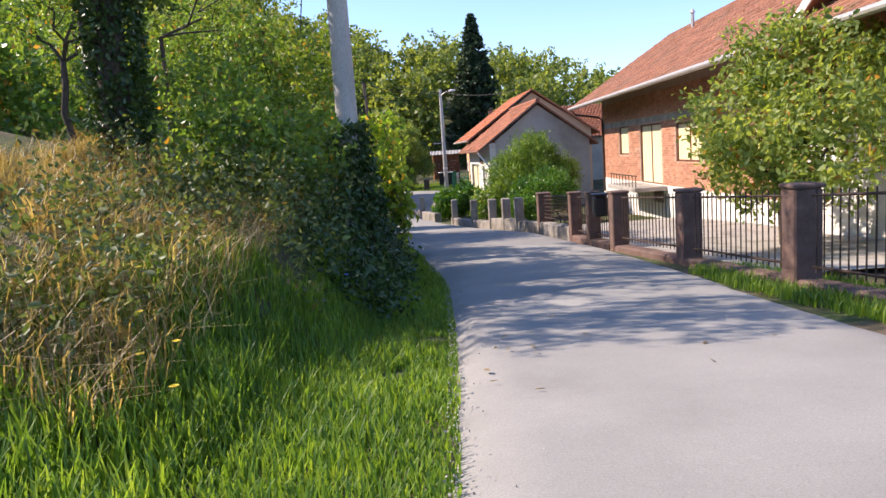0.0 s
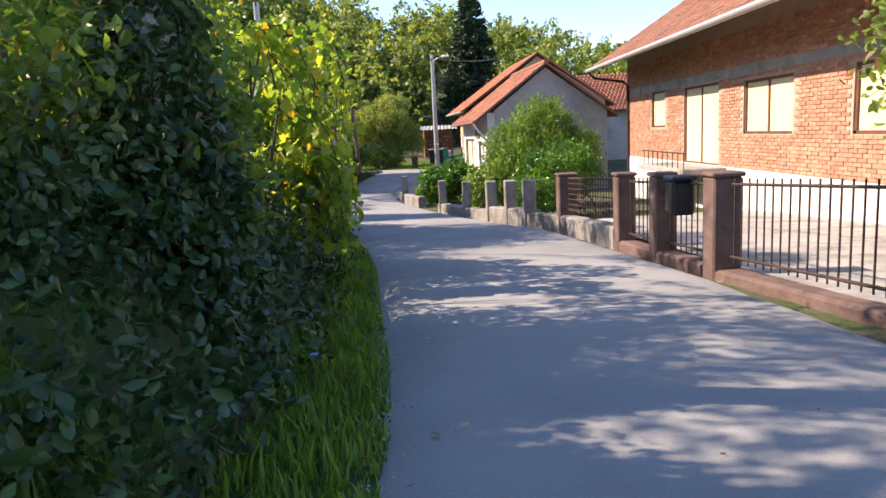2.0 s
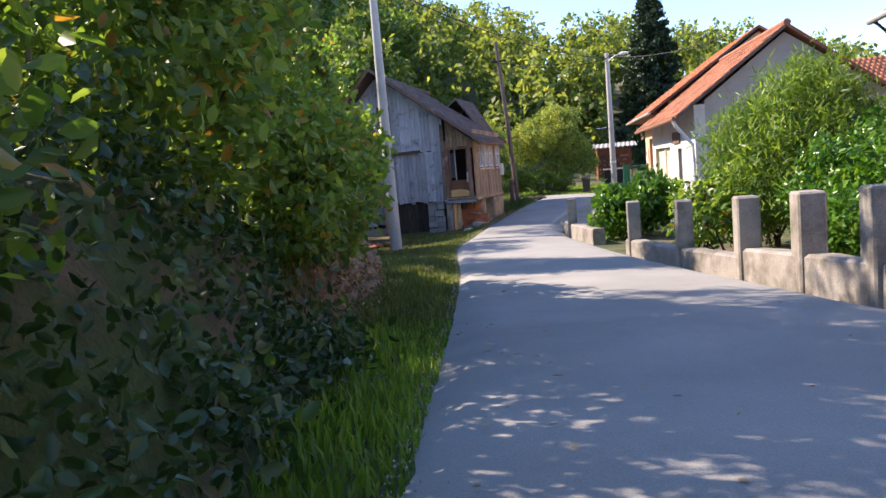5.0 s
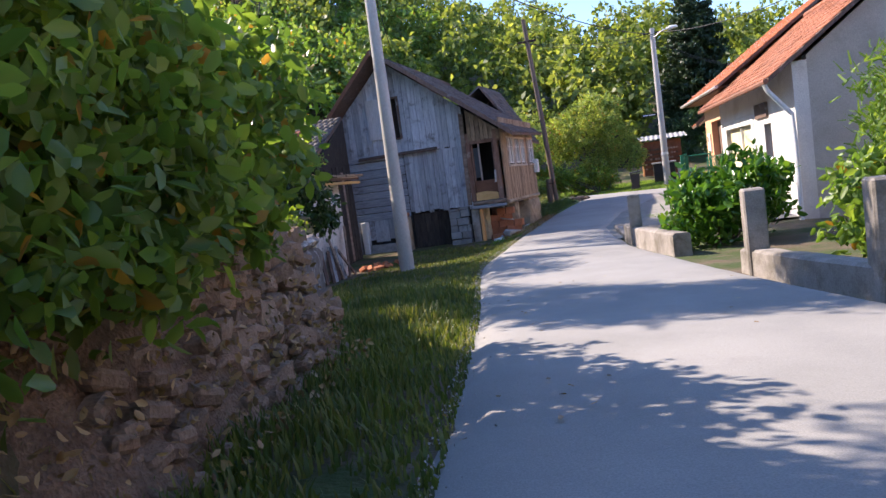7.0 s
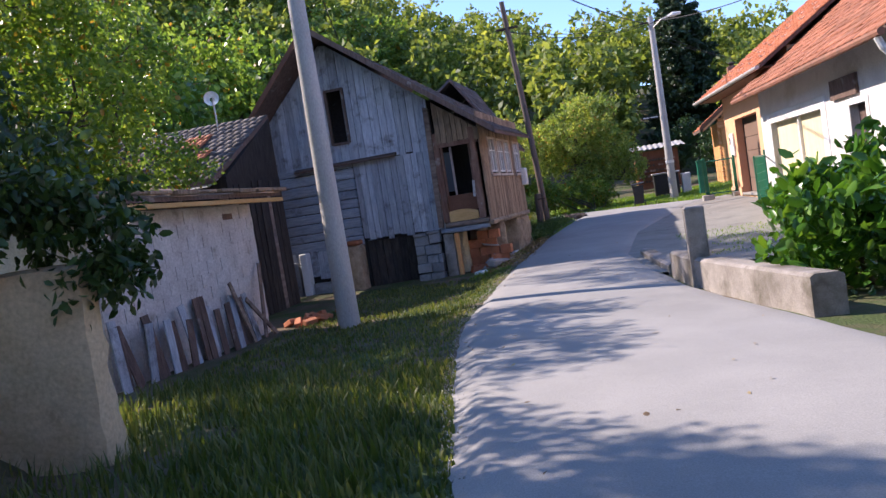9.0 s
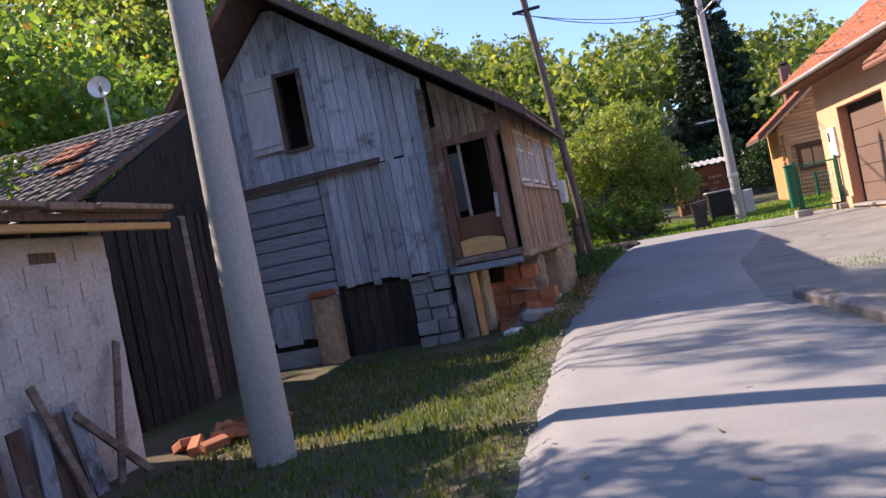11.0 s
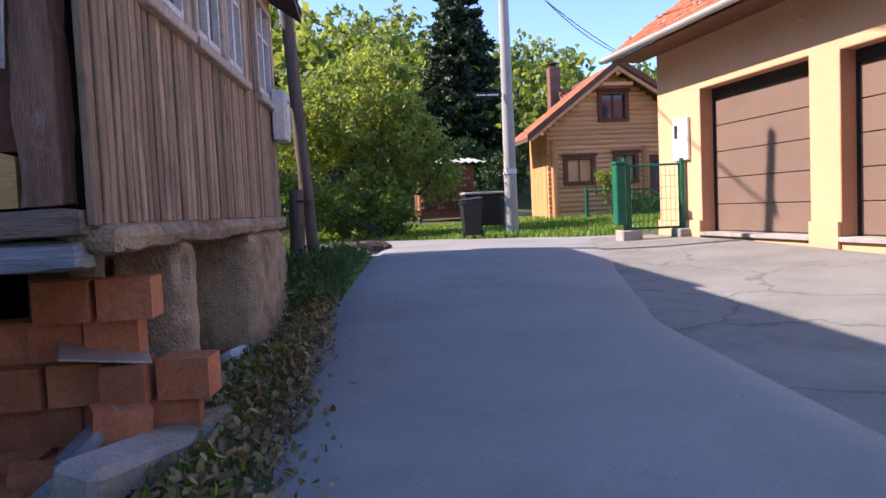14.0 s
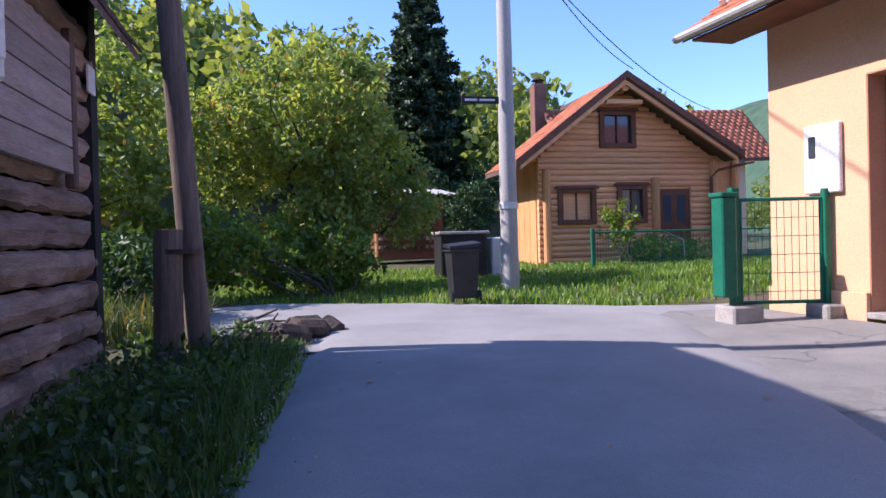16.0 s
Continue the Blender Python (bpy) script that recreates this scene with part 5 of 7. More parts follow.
# wire panel between the pillars
pan = thing("mesh_panel", (3.0, 17.2, -0.7), "grey welded mesh fence panel on a low wall", "fence", "fence panels")
for k in range(7):
    h = 0.38 + k * 0.095
    part("wire", Shape().tube([(float(fence_x(15.9)) + 0.15, 15.9, float(road_z(15.9)) + h), (float(fence_x(18.6)) + 0.15, 18.6, float(road_z(18.6)) + h)], 0.012 if k not in (0, 6) else 0.022, 5), IRON, pan)
for k in range(22):
    y = 15.9 + 2.7 * k / 21
    part("bar", Shape().tube([(float(fence_x(y)) + 0.16, y, float(road_z(y)) + 0.38), (float(fence_x(y)) + 0.16, y, float(road_z(y)) + 0.95)], 0.008, 5), IRON, pan)
mb = thing("mailbox", (3.16, 13.81, -0.28), "dark blue-grey metal mailbox hung on a gate pillar", "mailbox")
part("body", Shape().box(3.02, 13.66, -0.28, 3.30, 13.96, 0.12, 0.04), BLACK_PLASTIC, mb)
part("bracket", Shape().box(3.1, 13.97, -0.1, 3.2, 14.28, -0.06, 0.005), IRON, mb)
part("lid", Shape().box(3.0, 13.64, 0.12, 3.32, 13.98, 0.17, 0.02), BLACK_PLASTIC, mb)

# green gate by the garages
def green_post(x, y, z, h=1.25, r=0.045):
    p = thing("gate_post", (x, y, z), "green painted metal gate post on a concrete foot", "gate", "green gates")
    part("tube", Shape().box(x - r, y - r, z, x + r, y + r, z + h, 0.008), GREEN_PAINT, p)
    part("foot", Shape().box(x - 0.16, y - 0.2, z - 0.2, x + 0.2, y + 0.14, z + 0.06, 0.02), CONCRETE, p)
    return p


def mesh_gate(a, b, z, h=1.15):
    a, b = Vector((*a, z)), Vector((*b, z))
    g = thing("gate", (a + b) / 2, "green tubular frame gate with wire mesh, closed", "gate", "green gates")
    for p, q in ((0.08, 0.08), (h, h)):
        part("rail", Shape().tube([a + Vector((0, 0, p)), b + Vector((0, 0, q))], 0.02, 8), GREEN_PAINT, g)
    for u in (0, 1):
        part("stile", Shape().tube([a.lerp(b, u) + Vector((0, 0, 0.08)), a.lerp(b, u) + Vector((0, 0, h))], 0.022, 8), GREEN_PAINT, g)
    n = int((b - a).length / 0.07)
    for k in range(1, n):
        part("wire", Shape().tube([a.lerp(b, k / n) + Vector((0, 0, 0.08)), a.lerp(b, k / n) + Vector((0, 0, h))], 0.0035, 4, False), GREEN_PAINT, g)
    for k in range(1, 6):
        part("wire", Shape().tube([a + Vector((0, 0, k * h / 6)), b + Vector((0, 0, k * h / 6))], 0.0035, 4, False), GREEN_PAINT, g)
    return g


ZG = -1.36
green_post(1.2, 48.5, ZG, 1.28)
green_post(2.1, 48.25, ZG, 1.25, 0.035)
mesh_gate((1.26, 48.48), (2.06, 48.27), ZG)
lb = thing("letterbox", (1.12, 48.47, ZG + 0.6), "green metal letterbox fixed to the gate post", "mailbox")
part("body", Shape().box(0.98, 48.37, ZG + 0.15, 1.15, 48.57, ZG + 1.18, 0.015), GREEN_PAINT, lb)
part("lid", Shape().box(0.96, 48.35, ZG + 1.182, 1.17, 48.59, ZG + 1.23, 0.012), GREEN_PAINT, lb)
mesh_gate((2.0, 43.0), (1.3, 40.6), -1.45)
green_post(2.03, 43.1, -1.45, 1.3, 0.04)
mesh_gate((4.0, 58.0), (9.5, 57.3), -1.4, 0.95)
green_post(3.95, 58.0, -1.4, 1.05, 0.04)
green_post(9.6, 57.3, -1.4, 1.05, 0.04)

# wheelie bin
bn = thing("wheelie_bin", (-0.86, 52.0, -1.45), "black plastic wheelie bin with its lid half open", "bin")
bx, by, bz = -0.86, 52.0, -1.44
s = Shape()
lo = [(bx - 0.2, by - 0.22, bz + 0.06), (bx + 0.2, by - 0.22, bz + 0.06), (bx + 0.2, by + 0.2, bz + 0.06), (bx - 0.2, by + 0.2, bz + 0.06)]
hi = [(bx - 0.25, by - 0.28, bz + 0.9), (bx + 0.25, by - 0.28, bz + 0.9), (bx + 0.25, by + 0.26, bz + 0.9), (bx - 0.25, by + 0.26, bz + 0.9)]
s.convex(lo + hi, [(0, 1, 2, 3), (4, 5, 6, 7), (0, 1, 5, 4), (1, 2, 6, 5), (2, 3, 7, 6), (3, 0, 4, 7)])
part("body", s, BLACK_PLASTIC, bn)
part("rim", Shape().box(bx - 0.28, by - 0.31, bz + 0.86, bx + 0.28, by + 0.29, bz + 0.90, 0.01), BLACK_PLASTIC, bn)
part("lid", Shape().prism([(bx - 0.27, by - 0.28, bz + 0.91), (bx + 0.29, by - 0.28, bz + 0.96), (bx + 0.29, by + 0.3, bz + 1.0), (bx - 0.27, by + 0.3, bz + 0.95)], (0, 0, 0.05)), BLACK_PLASTIC, bn)
for x in (bx - 0.26, bx + 0.22):
    part("wheel", Shape().tube([(x, by - 0.2, bz + 0.1), (x + 0.05, by - 0.2, bz + 0.1)], 0.1, 14), BLACK_PLASTIC, bn)
bn.scale = (0.84, 0.84, 0.84)

# storage box and a concrete block at the edge of the lawn
sb = thing("storage_box", (0.7, 58.2, -1.4), "dark green-grey storage box with a pale flat lid on the lawn", "box")
part("body", Shape().box(0.1, 57.8, -1.5, 1.2, 58.6, -0.42, 0.02), BLACK_PLASTIC, sb)
part("lid", Shape().box(0.04, 57.74, -0.418, 1.26, 58.66, -0.34, 0.02), GUTTER, sb, "pale grey lid")
single("concrete_block", Shape().box(1.34, 57.9, -1.5, 1.72, 58.5, -0.5, 0.03), PLASTER, "whitish concrete block standing beside a dark box", "block")

# brick wood shed with a corrugated roof
sd = thing("wood_shed", (1.0, 67, -0.8), "small red-brown shed with a corrugated roof and stacked firewood", "shed")
part("wall", Shape().box(-0.3, 66.6, -1.2, 2.1, 68.5, 1.0), BROWN_TRIM, sd)
for k in range(5):
    for q in range(13):
        if rng.random() < 0.9:
            x, z = -0.15 + q * 0.165, -0.75 + k * 0.3
            part("log", Shape().tube([(x, 66.42, z), (x, 66.6, z)], rng.uniform(0.06, 0.085), 7), BARK if rng.random() < 0.55 else OLD_LOG, sd)
V, F = [], []
for k in range(41):
    x = -0.6 + 3.1 * k / 40
    w = 0.035 * math.sin(k * 1.57)
    V += [(x, 66.1, 1.10 + w), (x, 68.8, 1.45 + w)]
F = [(2 * k, 2 * k + 2, 2 * k + 3, 2 * k + 1) for k in range(40)]
part("roof", Shape().add(V, F), GUTTER, sd, "corrugated sheet roof")
part("post", Shape().tube([(-0.35, 66.2, -1.2), (-0.35, 66.2, 1.1)], 0.06, 7), PINE_UP, sd)

# ---- growing things ----
def unit(n):
    v = rng.normal(size=(n, 3))
    return v / np.linalg.norm(v, axis=1)[:, None]


def leaves_at(P, size, droop=0.3, lean=None, shape="oval", spread=0.35):
    """A leaf at each point of P: a folded blade with its own turn and size."""
    n = len(P)
    d = unit(n)
    d[:, 2] -= droop
    if lean is not None:
        d += lean
    d /= np.linalg.norm(d, axis=1)[:, None]
    w = np.cross(d, unit(n))
    w /= np.linalg.norm(w, axis=1)[:, None] + 1e-9
    nor = np.cross(d, w)
    s = size * rng.uniform(1 - spread, 1 + spread, n)[:, None]
    if shape == "oval":
        prof = [(0, 0, 0), (0.35, 0.26, 0.08), (0.75, 0.2, 0.06), (1, 0, -0.05), (0.75, -0.2, 0.06), (0.35, -0.26, 0.08)]
        faces = [(0, 1, 2, 3), (0, 3, 4, 5)]
    elif shape == "diamond":
        prof = [(0, 0, 0), (0.5, 0.3, 0.1), (1, 0, 0), (0.5, -0.3, 0.1)]
        faces = [(0, 1, 2, 3)]
    elif shape == "needle":
        prof = [(0, 0.10, 0), (0, -0.10, 0), (1, -0.05, -0.1), (1, 0.05, -0.1)]
        faces = [(0, 1, 2, 3)]
    else:
        prof = [(0.0, 0.0, 0.03), (-0.16, 0.20, 0.0), (-0.02, 0.48, -0.05), (0.20, 0.37, 0.03), (0.42, 0.57, -0.06), (0.54, 0.30, 0.03), (0.76, 0.26, -0.02), (1.0, 0.0, -0.12)]
        prof = prof + [(a, -b, c) for a, b, c in prof[6:0:-1]]
        faces = [(0, 1, 2, 3), (0, 3, 4, 5), (0, 5, 6, 7), (0, 7, 8, 9), (0, 9, 10, 11), (0, 11, 12, 13)]
    k = len(prof)
    V = np.empty((n, k, 3))
    for i, (a, b, c) in enumerate(prof):
        V[:, i] = P + s * (a * d + b * w + c * nor)
    F = (np.arange(n)[:, None, None] * k + np.array(faces)[None]).reshape(-1, 4)
    return V.reshape(-1, 3), F


def join(pairs):
    vs, fs, n = [], [], 0
    for v, f in pairs:
        vs.append(v)
        fs.append(f + n)
        n += len(v)
    return np.concatenate(vs), np.concatenate(fs)


def puff(c, r, n, per=14, twig=0.28, shell=0.6, hang=0.0):
    """Points of leaves on twigs that fill the outer part of a lumpy ball."""
    m = max(1, n // per)
    d = unit(m)
    c, r = np.array(c), np.array(r)
    lump = np.array([0.78 + 0.42 * noise.noise(Vector(q * 1.9 + c)) for q in d])
    rad = (shell + (1 - shell) * rng.random(m) ** 0.6) * lump
    base = c + d * r * rad[:, None]
    out = d + unit(m) * 0.6
    out[:, 2] -= hang
    out /= np.linalg.norm(out, axis=1)[:, None]
    P = np.repeat(base, per, 0) + np.repeat(out, per, 0) * (rng.random((m * per, 1)) * twig) + rng.normal(0, twig * 0.22, (m * per, 3))
    return P


def crown_mesh(name, blobs, size, shape="oval", droop=0.3, hang=0.0, per=14, twig=0.28, shell=0.55):
    pairs = [leaves_at(puff(c, r, n, per, twig, shell, hang), size, droop, shape=shape) for c, r, n in blobs]
    V, F = join(pairs)
    return arrays(name, V, F)


def limb(s, a, b, r0, r1, bends=4, wob=0.08):
    a, b = Vector(a), Vector(b)
    L = (b - a).length
    pts, rr = [], []
    for k in range(bends + 1):
        u = k / bends
        p = a.lerp(b, u)
        if 0 < k < bends:
            p += Vector(rng.normal(0, wob * L, 3))
        pts.append(p)
        rr.append(r0 + (r1 - r0) * u)
    s.tube(pts, rr, 7)
    return pts


def tree(name, x, y, trunk_h, top, blobs, size, leaf, label, r=0.14, shape="oval", bark=BARK, lean=(0, 0), twig=0.3, group="", z=None):
    z0 = float(land(x, y)) - 0.1 if z is None else z
    t = thing(name, (x, y, z0), label, "tree", group)
    s = Shape()
    fork = Vector((x + lean[0], y + lean[1], z0 + trunk_h))
    limb(s, (x, y, z0 - 0.2), fork, r, r * 0.7, 4, 0.025)
    for c, rad, n in blobs:
        q = limb(s, fork, c, r * 0.45, r * 0.14, 4, 0.07)
        for k in range(4):
            e = Vector(c) + Vector(unit(1)[0] * np.array(rad) * 0.75)
            limb(s, q[2 + k % 3], e, r * 0.16, 0.008, 3, 0.06)
    part("trunk", s, bark, t, smooth=60)
    part("crown", crown_mesh("crown", blobs, size, shape, twig=twig), leaf, t)
    return t


def bush(name, x, y, blobs, size, leaf, label, shape="oval", stems=6, hang=0.0, droop=0.3, group="", twig=0.25, category="bush", shell=0.5):
    z0 = float(land(x, y))
    b = thing(name, (x, y, z0), label, category, group)
    s = Shape()
    for k in range(stems):
        c, rad, n = blobs[k % len(blobs)]
        e = Vector(c) + Vector(unit(1)[0] * np.array(rad) * 0.7)
        limb(s, (x + rng.normal(0, 0.15), y + rng.normal(0, 0.2), z0 - 0.15), e, 0.028, 0.006, 4, 0.05)
    part("stem", s, BARK, b)
    part("crown", crown_mesh("crown", blobs, size, shape, droop, hang, twig=twig, shell=shell), leaf, b)
    return b


def blades(n, xf, yf, hf, wide=0.008, bend=0.35, keep=None):
    """Grass blades, two segments each, rooted on the ground."""
    x, y = xf, yf
    h = hf
    z = land(x, y) - 0.06
    a = rng.random(n) * 2 * np.pi
    d = np.stack([np.cos(a), np.sin(a), np.zeros(n)], 1)
    w = np.stack([-np.sin(a), np.cos(a), np.zeros(n)], 1)
    root = np.stack([x, y, z], 1)
    b = bend * rng.uniform(0.3, 1.5, n)[:, None]
    up = np.array([0, 0, 1.0])
    hh = h[:, None]
    mid = root + hh * 0.55 * up + d * hh * 0.25 * b
    tip = root + hh * (1 - 0.25 * b) * up + d * hh * b
    ww = wide * rng.uniform(0.7, 1.4, n)[:, None]
    V = np.stack([root - w * ww, root + w * ww, mid + w * ww * 0.8, mid - w * ww * 0.8, tip + w * ww * 0.15, tip - w * ww * 0.15], 1)
    F = np.arange(n)[:, None, None] * 6 + np.array([(0, 1, 2, 3), (3, 2, 4, 5)])[None]
    return V.reshape(-1, 3), F.reshape(-1, 4)


def stuff(name, VF, material, label, category):
    return single(name, arrays(name, *VF), material, label, category, kind="stuff")


def verge_grass(n, y0, y1, d0, d1, h0, h1, wide=0.006):
    y = rng.uniform(y0, y1, n)
    d = d0 + (d1 - d0) * rng.random(n)
    x = road_left(y) - d
    h = rng.uniform(h0, h1, n) * (0.5 + 0.5 * np.clip(d / 0.5, 0, 1))
    patch = np.array([noise.noise((a * 1.3, b * 1.3, 7)) for a, b in zip(x, y)])
    k = patch > -0.6
    return blades(int(k.sum()), x[k], y[k], h[k] * (1 + 0.5 * patch[k]), wide)


stuff("grass", join([verge_grass(16000, 1.2, 8, -0.05, 1.3, 0.05, 0.16), verge_grass(11000, 1.2, 6, 1.15, 2.6, 0.10, 0.26, 0.007), verge_grass(9000, 1.2, 7.5, 0.0, 1.2, 0.04, 0.13, 0.006),
                     verge_grass(9000, 8, 20, -0.05, 0.6, 0.06, 0.22, 0.008), verge_grass(2200, 38.5, 44, 0.1, 1.0, 0.03, 0.09, 0.007),
                     verge_grass(2000, 44.6, 49, -0.08, 0.4, 0.05, 0.16, 0.006)]),
      GRASS, "bright green verge grass along the lane", "grass")
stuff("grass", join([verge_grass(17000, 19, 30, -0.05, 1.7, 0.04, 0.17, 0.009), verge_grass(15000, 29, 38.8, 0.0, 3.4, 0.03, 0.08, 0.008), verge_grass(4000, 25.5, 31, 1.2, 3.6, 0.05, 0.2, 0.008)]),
      SHADED_OLIVE_GRASS, "short olive grass before the barn, dulled in colour for its shade", "grass")
n = 30000
x, y = rng.uniform(-5, 11, n), rng.uniform(50.5, 62, n)
k = (y > 53.3 - (x + 3.7) * 0.56) & ((x < 3.4) | (y < 60))
x, y = x[k], y[k]
stuff("lawn", blades(len(x), x, y, rng.uniform(0.05, 0.14, len(x)), 0.014), GRASS, "sunlit mown lawn before the cabin", "grass")
n = 9000
y = rng.uniform(1.5, 9.2, n)
x = fence_x(y) - rng.uniform(-0.6, 0.45, n)
k = x > road_right(y) - 0.05 + 0.1 * rng.random(n)
stuff("grass", blades(int(k.sum()), x[k], y[k], rng.uniform(0.05, 0.16, int(k.sum())), 0.007), GRASS, "grass strip at the foot of the fence", "grass")
# tall dry weeds on the bank
n = 17000
y = rng.uniform(3.0, 9.5, n)
d = 1.55 + 3.0 * rng.random(n) ** 0.8
x = road_left(y) - d
patch = np.array([noise.noise((a * 0.9, b * 0.9, 3)) for a, b in zip(x, y)])
k = patch > -0.1
stuff("dry_grass", blades(int(k.sum()), x[k], y[k], rng.uniform(0.2, 0.5, int(k.sum())), 0.005, 0.95), DRY_GRASS, "tall straw-coloured dead grass on the bank", "grass")
P = []
for q in range(420):
    yy = rng.uniform(3.4, 9.5)
    xx = float(road_left(yy)) - rng.uniform(1.8 if yy < 5.6 else 1.1, 3.6)
    zz = float(land(xx, yy))
    hh = rng.uniform(0.25, 0.65 if yy < 5.6 else 0.95)
    m = int(hh * 34)
    u = rng.random((m, 1))
    P.append(np.array([xx, yy, zz]) + u * np.array([rng.normal(0, 0.12), rng.normal(0, 0.12), hh]) + rng.normal(0, 0.055, (m, 3)))
P = np.concatenate(P)
stuff("weeds", leaves_at(P, 0.055, 0.2), WEED, "leafy green weeds and brambles on the bank", "weeds")
P = []
for q in range(900):
    yy = rng.uniform(6.5, 18.5)
    xx = float(road_left(yy)) - rng.uniform(0.5, 1.5)
    zz = float(land(xx, yy))
    m = 14
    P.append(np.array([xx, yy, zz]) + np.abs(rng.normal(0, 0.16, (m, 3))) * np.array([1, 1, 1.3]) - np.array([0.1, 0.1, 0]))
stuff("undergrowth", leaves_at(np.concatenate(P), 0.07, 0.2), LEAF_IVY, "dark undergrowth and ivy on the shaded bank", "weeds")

stuff("grass", verge_grass(8000, 44.4, 49, 0.0, 1.4, 0.10, 0.36, 0.006), SHADE_GREEN, "tall grass beside the old log wall, coloured dark for shade", "grass")
n = 7000
y = rng.uniform(44.0, 49.2, n)
x = road_left(y) - rng.uniform(-0.02, 1.5, n)
P = np.stack([x, y, land(x, y) - 0.05 + 0.34 * rng.random(n) ** 1.5 * np.clip((road_left(y) - x) * 2, 0.1, 1)], 1)
stuff("weeds", leaves_at(P, 0.065, -0.2), SHADE_GREEN, "low weeds beside the old log wall, coloured dark for shade", "weeds")

# the left bank: bushes hanging over the lane, larger trees behind
HEDGE = "shrubs along the bank"
bush("hazel_bush", -2.3, 8.6, [((-2.2, 8.4, 1.2), (1.0, 1.1, 0.9), 5200), ((-2.9, 9.8, 2.0), (0.9, 1.0, 0.8), 1500), ((-1.7, 9.9, 0.6), (0.8, 0.8, 1.0), 4200)], 0.085, LEAF_BUSH, "dense dark green hazel bush on the bank", group=HEDGE)
bush("hazel_bush", -2.2, 11.0, [((-1.7, 10.7, 0.8), (0.9, 1.2, 1.2), 6000), ((-2.2, 11.4, 1.7), (0.9, 1.0, 0.7), 1500)], 0.085, LEAF_BUSH, "tall green hazel bush leaning over the lane", group=HEDGE)
bush("hazel_bush", -2.1, 11.6, [((-1.9, 11.0, -0.05), (0.45, 1.0, 0.35), 3800), ((-1.95, 12.8, -0.1), (0.45, 1.1, 0.35), 3800)], 0.08, LEAF_BUSH, "low leafy undergrowth at the foot of the bank", group=HEDGE)
bush("hazel_bush", -2.6, 15.0, [((-2.0, 14.9, 0.6), (0.9, 1.1, 1.1), 6000), ((-2.5, 14.6, 1.8), (0.9, 1.2, 0.8), 2200)], 0.09, LEAF_BUSH, "tall green hazel bush leaning over the lane", group=HEDGE)
bush("hazel_bush", -3.0, 18.6, [((-2.6, 17.7, 1.1), (0.8, 1.2, 1.2), 6500), ((-3.0, 19.0, 1.9), (1.0, 1.4, 1.1), 3400), ((-3.6, 18.4, 3.0), (1.1, 1.3, 0.8), 900)], 0.095, LEAF_BUSH, "broad-leaved green bush on the bank", group=HEDGE)
bush("hazel_bush", -2.9, 19.9, [((-2.55, 19.5, 0.15), (0.6, 0.9, 0.75), 5200), ((-2.75, 20.3, 0.55), (0.5, 0.8, 0.6), 3600)], 0.09, LEAF_BUSH, "low leafy bush at the start of the earth bank", group=HEDGE)
bush("shrub", -4.5, 25.1, [((-4.35, 24.6, -0.4), (0.4, 0.45, 0.3), 1900), ((-4.9, 25.2, -0.35), (0.4, 0.4, 0.25), 900)], 0.075, LEAF_LIGHT, "bright leafy shrub hanging over the stone wall", group=HEDGE, hang=0.4)
bush("hazel_bush", -3.7, 22.2, [((-3.05, 20.8, 0.25), (0.75, 1.1, 0.95), 7000), ((-3.45, 22.3, 0.35), (0.85, 1.3, 0.85), 6500), ((-4.0, 21.0, 1.8), (1.0, 1.1, 0.9), 4200), ((-4.4, 23.6, 0.5), (0.8, 1.0, 0.8), 3800)], 0.115, LEAF_BUSH, "broad-leaved green bush above the bare earth bank", group=HEDGE, hang=0.4)
bush("young_elm", -3.0, 12.2, [((-2.5, 11.6, 2.5), (0.9, 1.0, 0.7), 1500), ((-1.9, 12.6, 2.9), (0.8, 0.9, 0.6), 1100), ((-3.4, 11.0, 2.3), (0.8, 0.8, 0.6), 900)], 0.08, LEAF_LIGHT, "slender young tree with sunlit yellow-green leaves", group=HEDGE)
vine = thing("grape_vine", (-1.5, 12.6, -0.5), "grape vine with large yellow-green leaves hanging over the verge", "vine")
P, sv = [], Shape()
for q in range(54):
    x0, y0, z0 = -1.5 + 0.55 * rng.random(), rng.uniform(12.6, 14.4), rng.uniform(0.45, 2.0)
    drop = rng.uniform(0.5, 1.3)
    if q == 0:
        x0, y0, z0, drop = -0.95, 12.9, 1.1, 1.4
    elif q < 11:
        x0, y0, z0, drop = rng.uniform(-1.2, -0.9), rng.uniform(12.6, 13.2), rng.uniform(0.2, 0.8), rng.uniform(0.4, 0.8)
    pts = []
    for k in range(7):
        u = k / 6
        pts.append(Vector((x0 + 0.38 * math.sin(u * 1.5) + rng.normal(0, 0.03), y0 + rng.normal(0, 0.05), z0 + 0.12 * u - drop * u * u)))
    sv.tube(pts, [0.007] * 6 + [0.002], 5)
    for k in range(int(16 + 20 * drop)):
        u = rng.random() * 5.99
        a, f = pts[int(u)], u - int(u)
        P.append(np.array(a.lerp(pts[int(u) + 1], f)) + rng.normal(0, 0.075, 3))
for q in range(5):
    limb(sv, (-1.6, 12.0 + 0.3 * q, -0.2), (-1.2, 12.0 + 0.35 * q, 1.6), 0.02, 0.01, 4, 0.05)
part("stem", sv, BARK, vine)
part("leaves", arrays("leaves", *leaves_at(np.array(P), 0.092, 1.1, shape="lobed", spread=0.4)), LEAF_VINE, vine)
